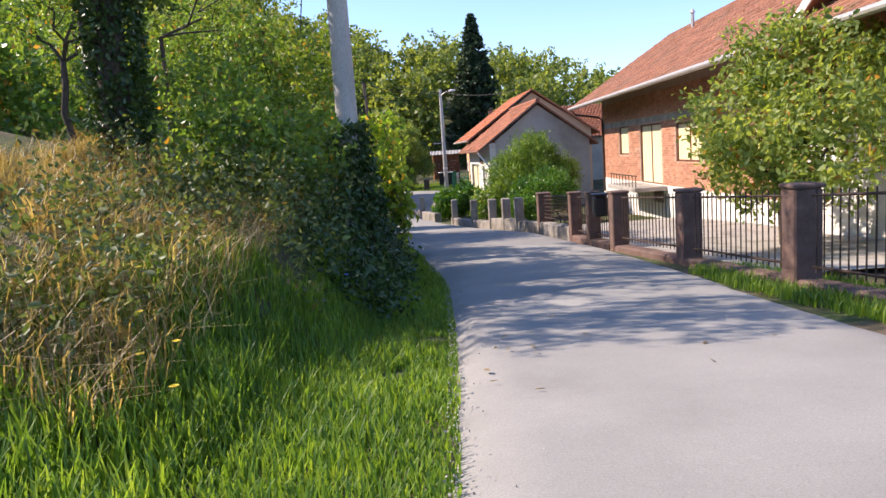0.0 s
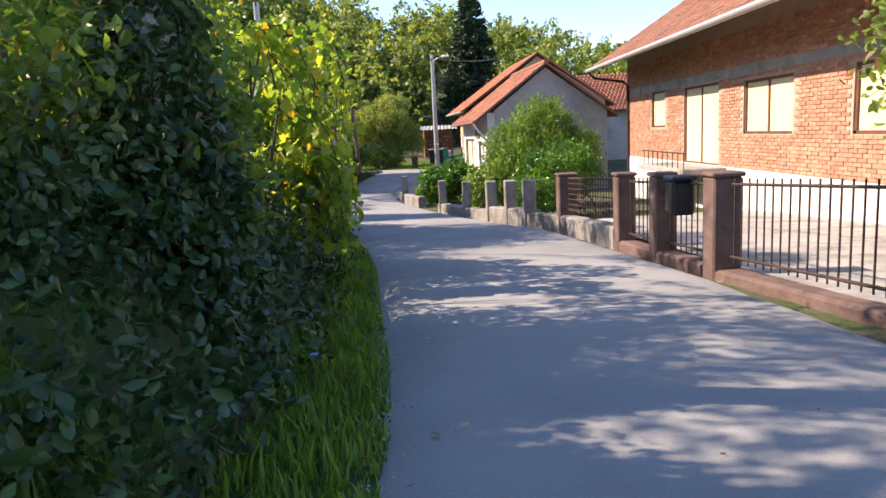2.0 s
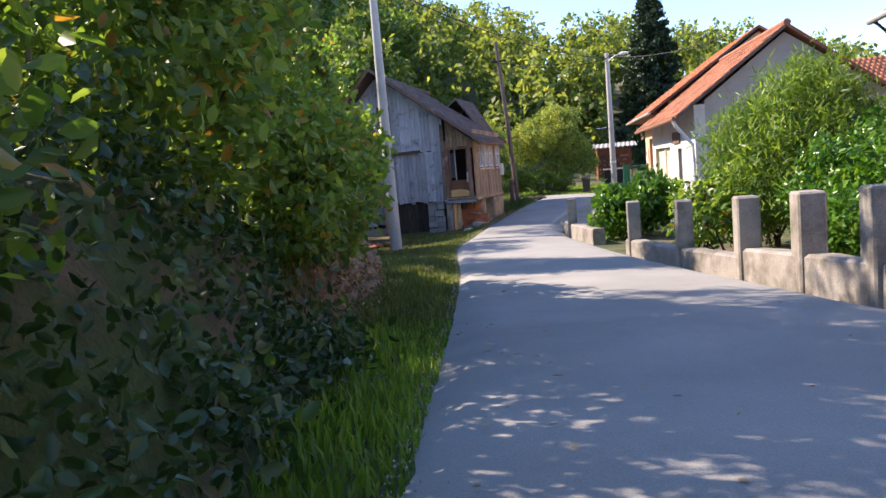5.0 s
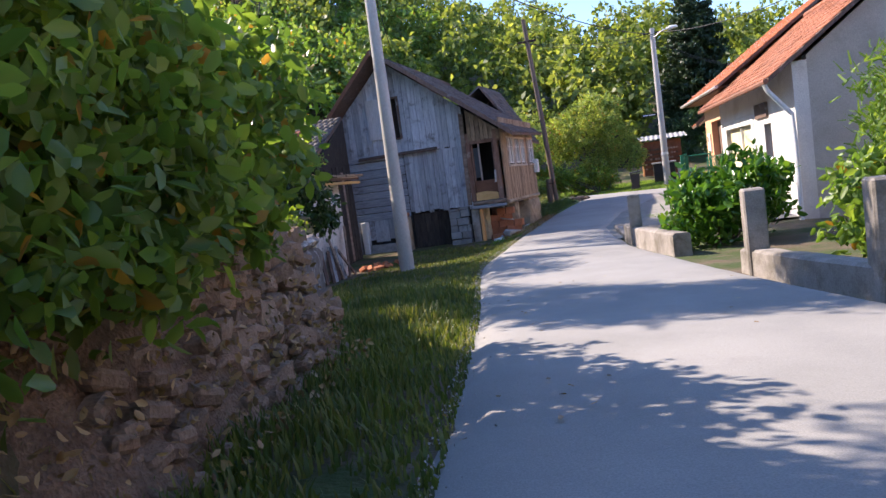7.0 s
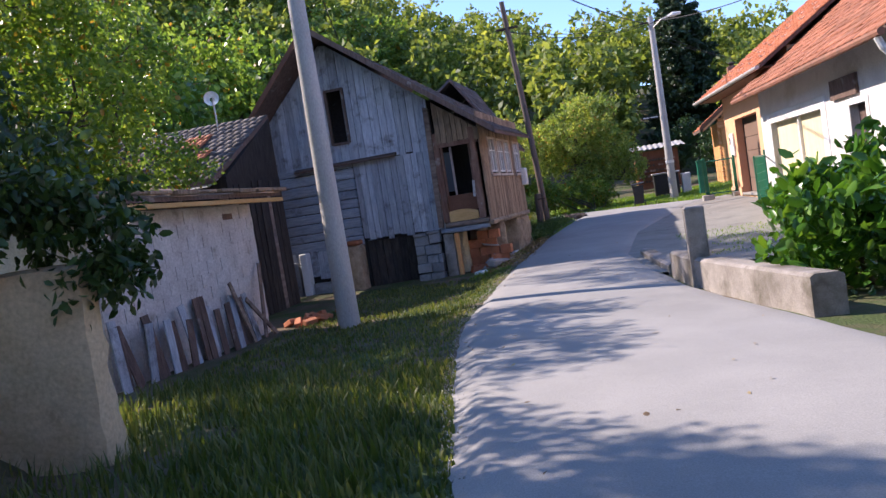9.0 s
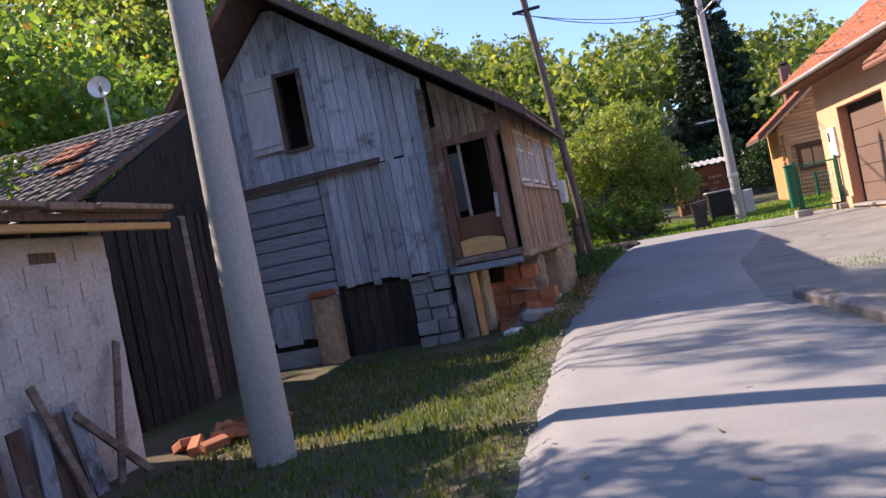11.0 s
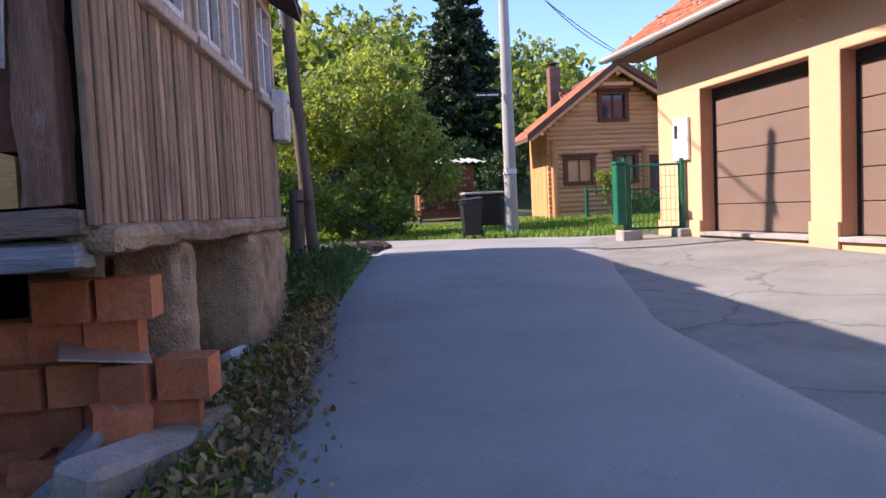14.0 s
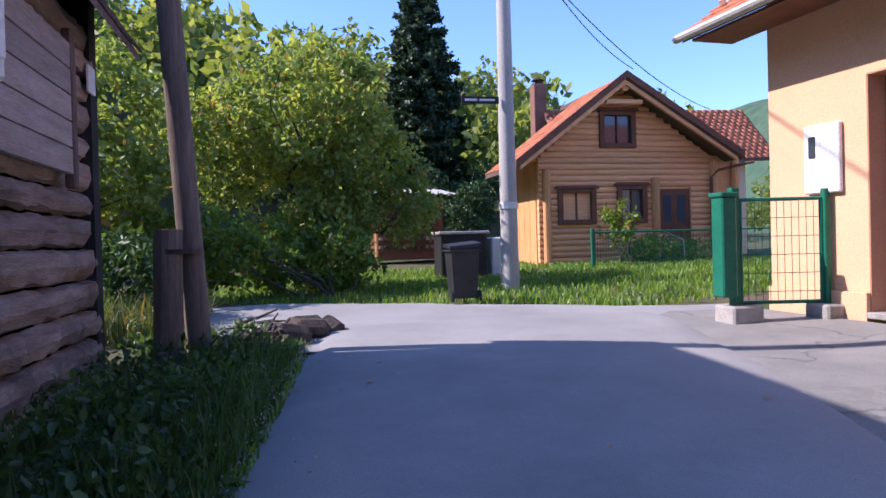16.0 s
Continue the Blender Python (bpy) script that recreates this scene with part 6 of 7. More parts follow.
tree("ivy_tree", -4.0, 9.2, 3.0, 6, [((-5.0, 9.4, 4.6), (1.4, 1.4, 1.0), 1700), ((-3.4, 10.0, 5.2), (1.3, 1.4, 1.0), 1900), ((-5.4, 8.6, 3.6), (0.9, 0.9, 0.7), 600)], 0.09, LEAF_LIGHT, "old tree with an ivy-wrapped trunk and bare low limbs", 0.22)
# Added, crown above the view: it only throws dappled shade on the lane.
tree("tree", -6.4, 8.2, 3.0, 6, [((-3.9, 7.6, 5.2), (1.9, 1.0, 0.5), 2300), ((-2.3, 8.2, 5.7), (1.7, 1.0, 0.5), 1900), ((-5.7, 7.6, 4.8), (1.4, 1.0, 0.5), 1500), ((-1.5, 7.2, 5.9), (1.4, 0.9, 0.4), 1200), ((-4.6, 6.9, 5.0), (1.6, 0.8, 0.4), 1300)], 0.085, LEAF_LIGHT, "slender tree added for shade, its thin crown reaching over the lane", 0.07, group="trees on the bank")
# Another added crown, set here to shade the lane further along.
tree("tree", -6.0, 12.6, 3.0, 6, [((-4.6, 11.6, 5.0), (1.5, 1.0, 0.8), 2600), ((-3.2, 11.6, 5.6), (1.5, 1.0, 0.7), 2600), ((-5.4, 11.4, 4.6), (1.3, 1.1, 0.7), 2200), ((-2.4, 12.0, 6.0), (1.3, 0.9, 0.6), 1700)], 0.09, LEAF_LIGHT, "slender tree added for shade, its thin crown reaching over the lane", 0.07, group="trees on the bank")
bush("bramble_bush", -2.5, 6.9, [((-2.5, 6.6, 0.7), (0.6, 0.8, 0.45), 1300), ((-2.0, 7.8, 0.75), (0.55, 0.8, 0.6), 2200), ((-3.1, 6.0, 0.8), (0.5, 0.6, 0.4), 900)], 0.06, WEED, "tangled leafy brambles on the crest of the bank", group=HEDGE)
# Dense overhead crown added as a sun blocker for this stretch of lane.
tree("tree", -7.8, 28.2, 4.2, 6, [((-6.7, 27.2, 4.9), (1.2, 1.2, 0.7), 6500), ((-8.4, 27.6, 4.6), (1.1, 1.2, 0.8), 5000), ((-7.2, 26.6, 4.0), (0.9, 1.0, 0.6), 3200)], 0.11, LEAF_BUSH, "slender tree added for shade, its dense crown reaching over the lane", 0.09, group="trees on the bank")
# Crowns added overhead to keep sun off the fence and garden walls.
tree("tree", -6.4, 17.4, 3.2, 6, [((-4.0, 15.9, 5.7), (0.9, 1.1, 0.6), 2000), ((-4.2, 18.5, 5.8), (0.8, 1.0, 0.5), 2200), ((-4.6, 21.6, 4.9), (0.9, 1.0, 0.6), 2600)], 0.09, LEAF_LIGHT, "slender tree added for shade, its thin crown reaching over the lane", 0.07, group="trees on the bank")
b = thing("ivy", (-4.0, 9.2, 0.8), "dark glossy ivy wrapped round a tree trunk", "ivy", "ivy")
u = rng.random(5200)
a = rng.random(5200) * 2 * np.pi
rr = 0.24 + 0.16 * rng.random(5200)
part("leaves", arrays("leaves", *leaves_at(np.stack([-4.0 + rr * np.cos(a), 9.2 + rr * np.sin(a), 0.6 + 3.4 * u], 1), 0.085, 0.6)), LEAF_IVY, b)
b = thing("ivy", (-1.18, 9.7, 0.1), "dark ivy climbing the foot of a concrete pole", "ivy", "ivy")
u = rng.random(6500) ** 1.3
a = rng.random(6500) * 2 * np.pi
rr = (0.18 + 0.32 * rng.random(6500)) * (1.15 - 0.6 * u)
part("leaves", arrays("leaves", *leaves_at(np.stack([-1.18 + rr * np.cos(a), 9.7 + rr * np.sin(a), -0.5 + 2.15 * u], 1), 0.08, 0.6)), LEAF_IVY, b)
part("skirt", arrays("skirt", *leaves_at(puff((-1.35, 9.5, 0.2), (0.75, 0.7, 0.8), 4200, 14, 0.2), 0.08, 0.5)), LEAF_IVY, b)
LT = "trees on the bank"
for x, y, th, top, full in ((-5.2, 19.6, 2.6, 4.6, 1.4), (-5.8, 21.2, 3.2, 6.2, 2.6), (-10.4, 23.0, 3.0, 6.0, 0.8), (-9.4, 31.2, 3.6, 7.4, 2.6), (-10.0, 33.6, 3.6, 7.6, 2.6), (-8.2, 28.0, 2.8, 5.6, 1.9), (-10.4, 32.5, 2.6, 4.6, 1.2), (-8.6, 17.0, 3.0, 5.0, 1.0)):
    z = float(land(x, y))
    k = (top - th) / 2
    bl = [((x + rng.normal(0, 0.3), y + rng.normal(0, 0.3), z + th + k), (1.3, 1.3, 0.95), int(1000 * full))]
    for q in range(4):
        a = q * 1.57 + rng.uniform(-0.4, 0.4)
        bl.append(((x + 1.1 * math.cos(a), y + 1.1 * math.sin(a), z + th + rng.uniform(-0.6, k)), (0.95, 0.95, 0.75), int(650 * full)))
    tree("tree", x, y, th * 0.7, top, bl, 0.10, LEAF_LIGHT if rng.random() < 0.6 else LEAF_BUSH, "young broadleaved tree with a loose green crown on the slope", 0.10, group=LT)

# Tall crown added to dapple the lane before the barn; mostly out of view.
tree("tree", -12.4, 37.8, 6.2, 10, [((-11.2, 38.6, 8.6), (1.6, 1.3, 0.9), 3200), ((-10.4, 37.4, 9.2), (1.5, 1.3, 0.8), 3000), ((-11.9, 37.0, 7.8), (1.4, 1.3, 0.8), 1600), ((-11.4, 39.6, 9.4), (1.3, 1.1, 0.8), 1400), ((-13.4, 38.4, 8.4), (1.5, 1.4, 1.0), 1600), ((-12.4, 39.8, 8.6), (1.5, 1.1, 0.8), 2600), ((-11.6, 40.8, 8.9), (1.3, 1.1, 0.7), 2400), ((-13.0, 41.2, 8.2), (1.3, 1.1, 0.8), 2200)], 0.11, LEAF_LIGHT, "tall broadleaved tree added for shade behind the outhouse roof", 0.08, group=LT)

# gardens on the other side
tree("garden_tree", 5.6, 11.4, 1.0, 3, [((5.3, 12.0, 1.3), (1.1, 1.2, 1.0), 3800), ((6.0, 10.8, 1.9), (1.2, 1.3, 1.1), 3800), ((5.0, 10.8, 0.7), (0.9, 1.1, 0.8), 2800), ((5.8, 11.8, 2.4), (1.0, 1.1, 0.7), 2200), ((5.4, 9.6, 1.0), (1.0, 1.0, 1.0), 2800)], 0.10, LEAF_FRUIT, "low spreading fruit tree with yellowing leaves behind the fence", 0.09)
bush("feathery_bush", 3.0, 27.8, [((3.1, 27.8, -0.15), (1.3, 1.2, 1.1), 11000), ((3.9, 28.4, 0.75), (0.9, 1.0, 0.9), 6000), ((2.5, 27.1, -0.8), (0.8, 0.9, 0.7), 5000), ((4.8, 28.6, -0.1), (1.0, 1.0, 0.9), 5000)], 0.14, LEAF_FEATHER, "tall feathery light green shrub in the front garden", "needle", 7, -0.5, -0.8, "", 0.4)
bush("garden_bush", 4.2, 23.4, [((3.1, 23.4, -0.5), (0.8, 1.0, 0.75), 5200), ((3.9, 24.2, -0.25), (0.9, 1.0, 0.75), 4200), ((2.7, 22.3, -0.8), (0.5, 0.6, 0.45), 2400)], 0.085, LEAF_LAUREL, "rounded dark green garden bush behind the wall", "oval")
bush("laurel_bush", 0.6, 32.0, [((0.4, 31.8, -1.15), (0.75, 0.9, 0.65), 1700), ((1.2, 32.4, -1.0), (0.8, 0.9, 0.75), 1700), ((0.9, 33.2, -1.2), (0.7, 0.8, 0.6), 1200)], 0.16, LEAF_LAUREL, "glossy bright green laurel bush inside the wall", "oval", 10, -0.3, -0.5)
bush("laurel_bush", 1.9, 26.6, [((1.7, 26.6, -0.9), (0.5, 0.7, 0.6), 1100)], 0.12, LEAF_BUSH, "small dark green bush behind the low wall", "oval", 5)

# orchard tree, spruce, hedge
tree("apple_tree", -3.0, 56.8, 0.9, 4.5, [((-3.2, 56.4, 2.0), (1.9, 1.8, 1.4), 6000), ((-1.8, 56.6, 1.2), (1.3, 1.5, 1.3), 4500), ((-4.6, 56.8, 1.5), (1.5, 1.5, 1.4), 4500), ((-2.4, 57.2, 2.9), (1.4, 1.5, 0.9), 3200), ((-1.0, 56.6, 0.2), (0.8, 0.9, 0.7), 1500), ((-2.6, 56.0, -0.1), (1.2, 0.9, 0.7), 2400)], 0.125, LEAF_FRUIT, "old spreading apple tree with light green leaves", 0.16, lean=(0.3, 0))
tree("pear_tree", -6.6, 55.0, 1.2, 4, [((-6.6, 55.0, 1.8), (1.4, 1.4, 1.6), 4200), ((-6.2, 54.2, 0.6), (1.2, 1.2, 1.0), 3000)], 0.13, LEAF_FRUIT, "slender fruit tree with pale green leaves", 0.1)
bush("hedge_bush", -2.6, 53.9, [((-4.9, 54.4, -0.6), (1.2, 0.8, 0.8), 3600), ((-3.6, 55.0, -0.7), (0.7, 0.7, 0.7), 1800), ((-2.5, 55.2, -0.8), (0.8, 0.7, 0.7), 2400)], 0.12, LEAF_BUSH, "dark bush under the apple tree", "oval", 8)
bush("cabin_shrub", 5.2, 58.9, [((5.1, 58.9, -0.3), (0.5, 0.5, 0.6), 500)], 0.13, LEAF_LIGHT, "thin light green shrub by the cabin", "oval", 5)
bush("cabin_shrub", 6.3, 59.2, [((6.2, 59.2, -1.0), (0.8, 0.5, 0.45), 1400), ((7.4, 59.3, -1.05), (0.5, 0.5, 0.4), 800)], 0.10, LEAF_BUSH, "clipped green shrub before the cabin wall", "oval", 5)


def spruce(x, y, z0, h, r, label):
    t = thing("spruce", (x, y, z0), label, "tree", "spruces")
    s = Shape().tube([(x, y, z0 - 0.3), (x, y, z0 + h * 0.5), (x, y, z0 + h)], [0.28, 0.16, 0.02], 9)
    P = []
    z = 0.9
    while z < h - 0.2:
        k = 1 - z / h
        n = int(7 + 5 * k)
        for q in range(n):
            a = rng.random() * 6.283
            L = r * (k ** 0.85) * rng.uniform(0.7, 1.12) + 0.15
            m = int(26 + 80 * L)
            u = rng.random(m) ** 0.7
            zz = z + L * (0.12 - 0.42 * u + 0.28 * u * u) + rng.normal(0, 0.05, m)
            side = rng.normal(0, 1, m) * (0.06 + 0.16 * (1 - u) * L)
            P.append(np.stack([x + math.cos(a) * u * L - math.sin(a) * side, y + math.sin(a) * u * L + math.cos(a) * side, z0 + zz - 0.15 * rng.random(m) * L * 0.5], 1))
            s.tube([(x, y, z0 + z), (x + math.cos(a) * L * 0.9, y + math.sin(a) * L * 0.9, z0 + z - 0.18 * L)], [0.03, 0.008], 4)
        z += 0.26 + 0.3 * k * 0.5
    part("trunk", s, BARK, t)
    part("crown", arrays("crown", *leaves_at(np.concatenate(P), 0.27, 0.5, shape="diamond")), NEEDLE, t)


# The ivy's dark leaf colour is borrowed here to paint these trees as shaded.
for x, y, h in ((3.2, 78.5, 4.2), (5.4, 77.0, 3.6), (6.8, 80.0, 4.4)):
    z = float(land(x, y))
    tree("tree", x, y, 0.8, h, [((x, y, z + h * 0.45), (1.4, 1.2, h * 0.42), 3000), ((x + 0.9, y, z + h * 0.7), (1.0, 1.0, h * 0.28), 1500)], 0.16, LEAF_IVY, "broadleaved tree behind the shed, leaves coloured dark as in shade", 0.12, group="trees behind the shed")
spruce(5.2, 86, 1.5, 16.0, 4.3, "tall dark green spruce behind the shed")

bush("hedge_bush", -6.4, 52.4, [((-5.6, 52.0, -0.9), (0.9, 0.7, 0.6), 2600), ((-7.0, 52.6, -0.5), (1.1, 0.8, 0.9), 3200), ((-8.6, 53.4, 0.0), (1.2, 1.0, 1.2), 3200)], 0.10, SHADE_GREEN, "tangled dark bushes on the bank behind the wooden pole", "oval", 8)
n = 5000
x, y = rng.uniform(-9, -4.4, n), rng.uniform(50.0, 52.4, n)
stuff("weeds", blades(n, x, y, rng.uniform(0.25, 0.6, n), 0.009, 0.7), WEED, "tall dull grass on the bank behind the wooden pole", "grass")

# woods on the hill
def woods(n, xf, yf, label, scale=1.0, per=420, size=0.42, leaf=LEAF_FOREST):
    P = []
    for q in range(n):
        x, y = xf[q], yf[q]
        z = float(land(x, y))
        h = rng.uniform(6, 10.5) * scale
        w = h * rng.uniform(0.26, 0.36)
        P.append(puff((x, y, z + h * 0.62), (w, w, h * 0.42), per, 10, 0.9, 0.6))
    return stuff("woods", leaves_at(np.concatenate(P), size, 0.2, shape="diamond"), leaf, label, "woods")


n = 300
x = rng.uniform(-75, 26, n)
y = 73 + np.abs(rng.normal(0, 28, n)) + np.maximum(0, (x - 5)) * 0.6
k = ~((np.abs(x - 4.5) < 5) & (y < 95))
woods(int(k.sum()), x[k], y[k], "broadleaved woods covering the hillside", 1.0, 460, 0.6)
n = 110
y = rng.uniform(30, 90, n)
x = -20 - np.abs(rng.normal(0, 12, n))
woods(n, x, y, "shaded woods on the slope behind the barn", 0.95, 560, 0.42, LEAF_BUSH)
n = 30
y = rng.uniform(2, 34, n)
x = -23 - np.abs(rng.normal(0, 7, n))
woods(n, x, y, "trees and shrubs on the slope above the lane", 0.8, 620, 0.34, LEAF_LIGHT)
n = 40
x = rng.uniform(14, 75, n)
y = rng.uniform(98, 145, n)
woods(n, x, y, "woods beyond the cabin", 0.7, 380, 0.5)

# far mountain
xs = np.linspace(200, 950, 60)
ys = np.linspace(420, 900, 30)
V, F = sheet(xs, ys, lambda X, Y: -20 + 175 * np.exp(-((X - 560) / 130) ** 2) * smooth01(420, 640, Y))
V[:, 2] += np.array([6 * noise.noise((a * 0.02, b * 0.02, 1)) for a, b in V[:, :2]])
single("backdrop", arrays("backdrop", V, F, True), surface("far_forest", (0.045, 0.085, 0.05), (0.08, 0.13, 0.07), 0.08, 1.0, 0.0, grain=0.8), "distant wooded mountain", "mountain", kind="structure")

# left yard: bank face with stones, retaining wall, shed, old wall
st = thing("bank_face", (-3.6, 24, -1.2), "bare reddish earth bank with loose stones", "bank", kind="structure")
V, F = [], []
ys = np.arange(18.2, 24.4, 0.12)
zs = np.linspace(0, 1, 14)
for y in ys:
    foot = float(road_left(y)) - float(np.interp(y, [20, 27], [1.02, 1.25])) - 0.9 * (1 - float(smooth01(18.2, 20.8, y)))
    for u in zs:
        x = foot - 0.55 * u + 0.12 * noise.noise((y * 1.8, u * 3, 1)) + 0.06 * noise.noise((y * 6, u * 7, 2))
        V.append((x, y, float(road_z(y)) - 0.1 + 1.35 * u * float(smooth01(18.0, 20.4, y))))
n = len(zs)
i = (np.arange(len(ys) - 1)[:, None] * n + np.arange(n - 1)[None]).ravel()
part("earth", arrays("earth", V, np.stack([i, i + n, i + n + 1, i + 1], 1), True), BANK, st)
for q in range(190):
    y = rng.uniform(20.6, 24.3)
    u = rng.uniform(0.05, 0.95)
    foot = float(road_left(y)) - float(np.interp(y, [20, 27], [1.02, 1.25]))
    r = rng.uniform(0.025, 0.085)
    c = Vector((foot - 0.55 * u + 0.02, y, float(road_z(y)) - 0.1 + 1.35 * u))
    m = Matrix.Translation(c) @ Euler(rng.uniform(-0.4, 0.4, 3)).to_matrix().to_4x4()
    part("stone", Shape(m).box(-r, -r * rng.uniform(0.8, 1.6), -r * 0.6, r, r * rng.uniform(0.8, 1.6), r * 0.6, r * 0.3), STONE, st)
P = []
for q in range(1200):
    y = rng.uniform(19.8, 24.3)
    u = rng.random() ** 1.5
    foot = float(road_left(y)) - float(np.interp(y, [20, 27], [1.0, 1.2]))
    P.append((foot - 0.55 * u + 0.06 + (0.25 * rng.random() if u < 0.1 else 0), y, float(road_z(y)) - 0.05 + 1.3 * u))
stuff("leaf_litter", leaves_at(np.array(P), 0.055, 0.3), DEAD_LEAF, "dry brown leaves lying on the earth bank", "leaves")
for q in range(46):
    y = rng.uniform(22.0, 24.6)
    u = rng.uniform(0.12, 0.85)
    foot = float(road_left(y)) - float(np.interp(y, [20, 27], [1.02, 1.25]))
    a, c = rng.uniform(0.1, 0.2), rng.uniform(0.05, 0.1)
    m = Matrix.Translation((foot - 0.55 * u + 0.03, y, float(road_z(y)) - 0.1 + 1.35 * u)) @ Euler((rng.uniform(-0.35, 0.35), rng.uniform(-0.3, 0.3), rng.uniform(-0.4, 0.4))).to_matrix().to_4x4()
    part("stone", rough(m, -0.12, -a, -c, 0.06, a, c, 0.05, 0.09, q), STONE, st)

rw = thing("retaining_wall", (-4.0, 25.1, -1.5), "dark lichen-spotted concrete retaining wall with a crumbling foot", "wall")
T = Matrix.Translation((-3.72, 24.35, 0)) @ Matrix.Rotation(math.atan(0.34), 4, "Z")
part("core", rough(T, -0.8, 0, -2.1, -0.02, 1.72, -0.62, 0.12, 0.1, 21), LICHEN, rw, "pitted blackish concrete with pale lichen")
part("coping", rough(T, -0.8, -0.02, -0.615, -0.01, 1.73, -0.50, 0.09, 0.06, 22), LICHEN, rw)
part("footing", rough(T, -0.7, 0.2, -2.2, 0.07, 1.74, -1.38, 0.14, 0.08, 23), TAN_CONCRETE, rw, "pale crumbling footing")
yw = thing("plaster_wall", (-6.6, 27.2, -1.6), "crumbling yellowish plastered wall overgrown with ivy", "wall")
T = Matrix.Translation((-5.2, 27.6, 0)) @ Matrix.Rotation(math.radians(196), 4, "Z")
part("wall", rough(T, 0.0, -0.3, -2.2, 3.6, 0.0, -0.31, 0.06, 0.12, 24), YELLOW_PLASTER, yw)
sh = thing("outhouse", (-8.7, 33, -1.9), "low whitish rendered block outhouse with a sagging plank roof", "shed")
part("wall", Shape().box(-8.2, 31.0, -2.2, -8.0, 35.05, 0.26, 0.015).box(-10.4, 34.85, -2.2, -8.21, 35.05, 0.3), SHED_PLASTER, sh)
part("wall", Shape().box(-10.4, 31.0, -2.2, -8.21, 31.2, 0.3), SHED_PLASTER, sh)
part("roof", Shape().slab((-7.6, 30.6, 0.38), (-7.6, 35.5, 0.40), (-10.6, 35.5, 0.95), (-10.6, 30.6, 0.9), 0.06), DARK_WOOD, sh)
for k in range(9):
    y = 30.6 + k * 0.55
    part("roof_plank", Shape().box(-7.62, y, 0.40 + rng.uniform(0, 0.03), -7.55 + rng.uniform(0, 0.1), y + 0.5, 0.47, 0.01), BROWN_BOARD, sh)
part("fascia", Shape().box(-7.68, 30.5, 0.24, -7.61, 35.6, 0.31, 0.01), OCHRE_BOARD, sh)
z, row = -1.98, 0
while z < 0.2:
    y = 31.02 - (0.2 if row % 2 else 0)
    while y < 35.0:
        y0, y1 = max(y, 31.02), min(y + 0.39, 35.03)
        if y1 - y0 > 0.1 and not (33.95 < y1 and y0 < 34.5 and -0.15 < z < 0.1):
            part("block", Shape().box(-8.03, y0, z, -7.992 + rng.uniform(0, 0.005), y1 - (-0.002 if rng.random() < 0.6 else 0.018), z + 0.201, 0.003), SHED_PLASTER, sh)
        y += 0.4
    z += 0.2
    row += 1
part("vent", Shape().box(-8.01, 34.1, -0.05, -7.995, 34.4, 0.12, 0.003), DARK_WOOD, sh)
P = puff((-8.9, 32.8, 0.95), (1.3, 2.2, 0.35), 4200, 14, 0.3)
stuff("creeper", leaves_at(P, 0.08, 0.3), LEAF_BUSH, "green creeper over the outhouse roof", "ivy")
P = np.concatenate([puff((-6.5, 27.45, 0.22), (1.5, 0.55, 0.42), 6500, 14, 0.24, hang=0.6), puff((-5.3, 27.9, -0.15), (0.3, 0.4, 0.45), 1300, 14, 0.22, hang=0.8), puff((-7.4, 28.4, 0.85), (1.6, 0.9, 0.5), 3600, 14, 0.3)])
stuff("ivy", leaves_at(P, 0.085, 0.8), LEAF_IVY, "ivy cascading over the plaster wall", "ivy")
for k in range(19):
    y = 30.9 + k * 0.185 + rng.normal(0, 0.03)
    x = -7.78 + rng.normal(0, 0.04)
    z = float(land(x, y)) - 0.1
    single("fence_board", Shape(pose(x, y, z, rng.normal(4, 5), rng.normal(-5, 3), 0)).box(-0.012, -0.075, 0, 0.012, 0.075, rng.uniform(0.7, 1.0), 0.004), DARK_WOOD if k % 3 else GREY_BOARD, "rotten board leaning at the outhouse wall", "board", "old boards")
for y, a, h in ((34.35, -20, 1.35), (34.0, 14, 1.1), (34.75, 42, 1.0)):
    single("fence_board", Shape(pose(-7.72, y, float(land(-7.72, y)) - 0.08, a, -8, 0)).box(-0.015, -0.04, 0, 0.015, 0.04, h, 0.004), OLD_LOG, "grey stake leaning askew at the outhouse wall", "board", "old boards")
for k in range(14):
    x, y = -7.4 + rng.normal(0, 0.25), 35.5 + rng.normal(0, 0.3)
    z = float(land(x, y)) - 0.03
    single("brick", Shape(pose(x, y, z, *rng.uniform(-25, 25, 2), rng.uniform(0, 180))).box(-0.13, -0.06, 0, 0.13, 0.06, 0.09, 0.01), BLOCK, "broken red clay brick in the grass", "brick", "loose bricks")
# old tiled roof behind the outhouse, with a dish
oh = thing("old_house", (-12.0, 37.5, -1.9), "low old house with a dark tiled roof", "house")
part("wall", Shape().box(-15.0, 36.5, -2.2, -9.2, 38.8, 0.95), NEAR_BLACK_WOOD, oh)
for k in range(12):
    part("plank", Shape(pose(-9.19, 36.6 + k * 0.19, -2.1, rng.normal(0, 1.5), 0, 0)).box(0, -0.085, 0, 0.025, 0.085, 2.9 + rng.uniform(-0.15, 0.1), 0.005), NEAR_BLACK_WOOD if k != 8 else OLD_LOG, oh)
part("gable", Shape().prism([(-9.21, 36.5, 0.951), (-9.21, 38.8, 0.951), (-9.21, 38.8, 2.3)], (-0.1, 0, 0)), NEAR_BLACK_WOOD, oh)
roof(oh, (-15.2, 36.1, 0.92), (-9.25, 36.1, 0.92), (-15.2, 38.85, 2.5), (-9.25, 38.85, 2.4), DARK_TILE, 13, 30)
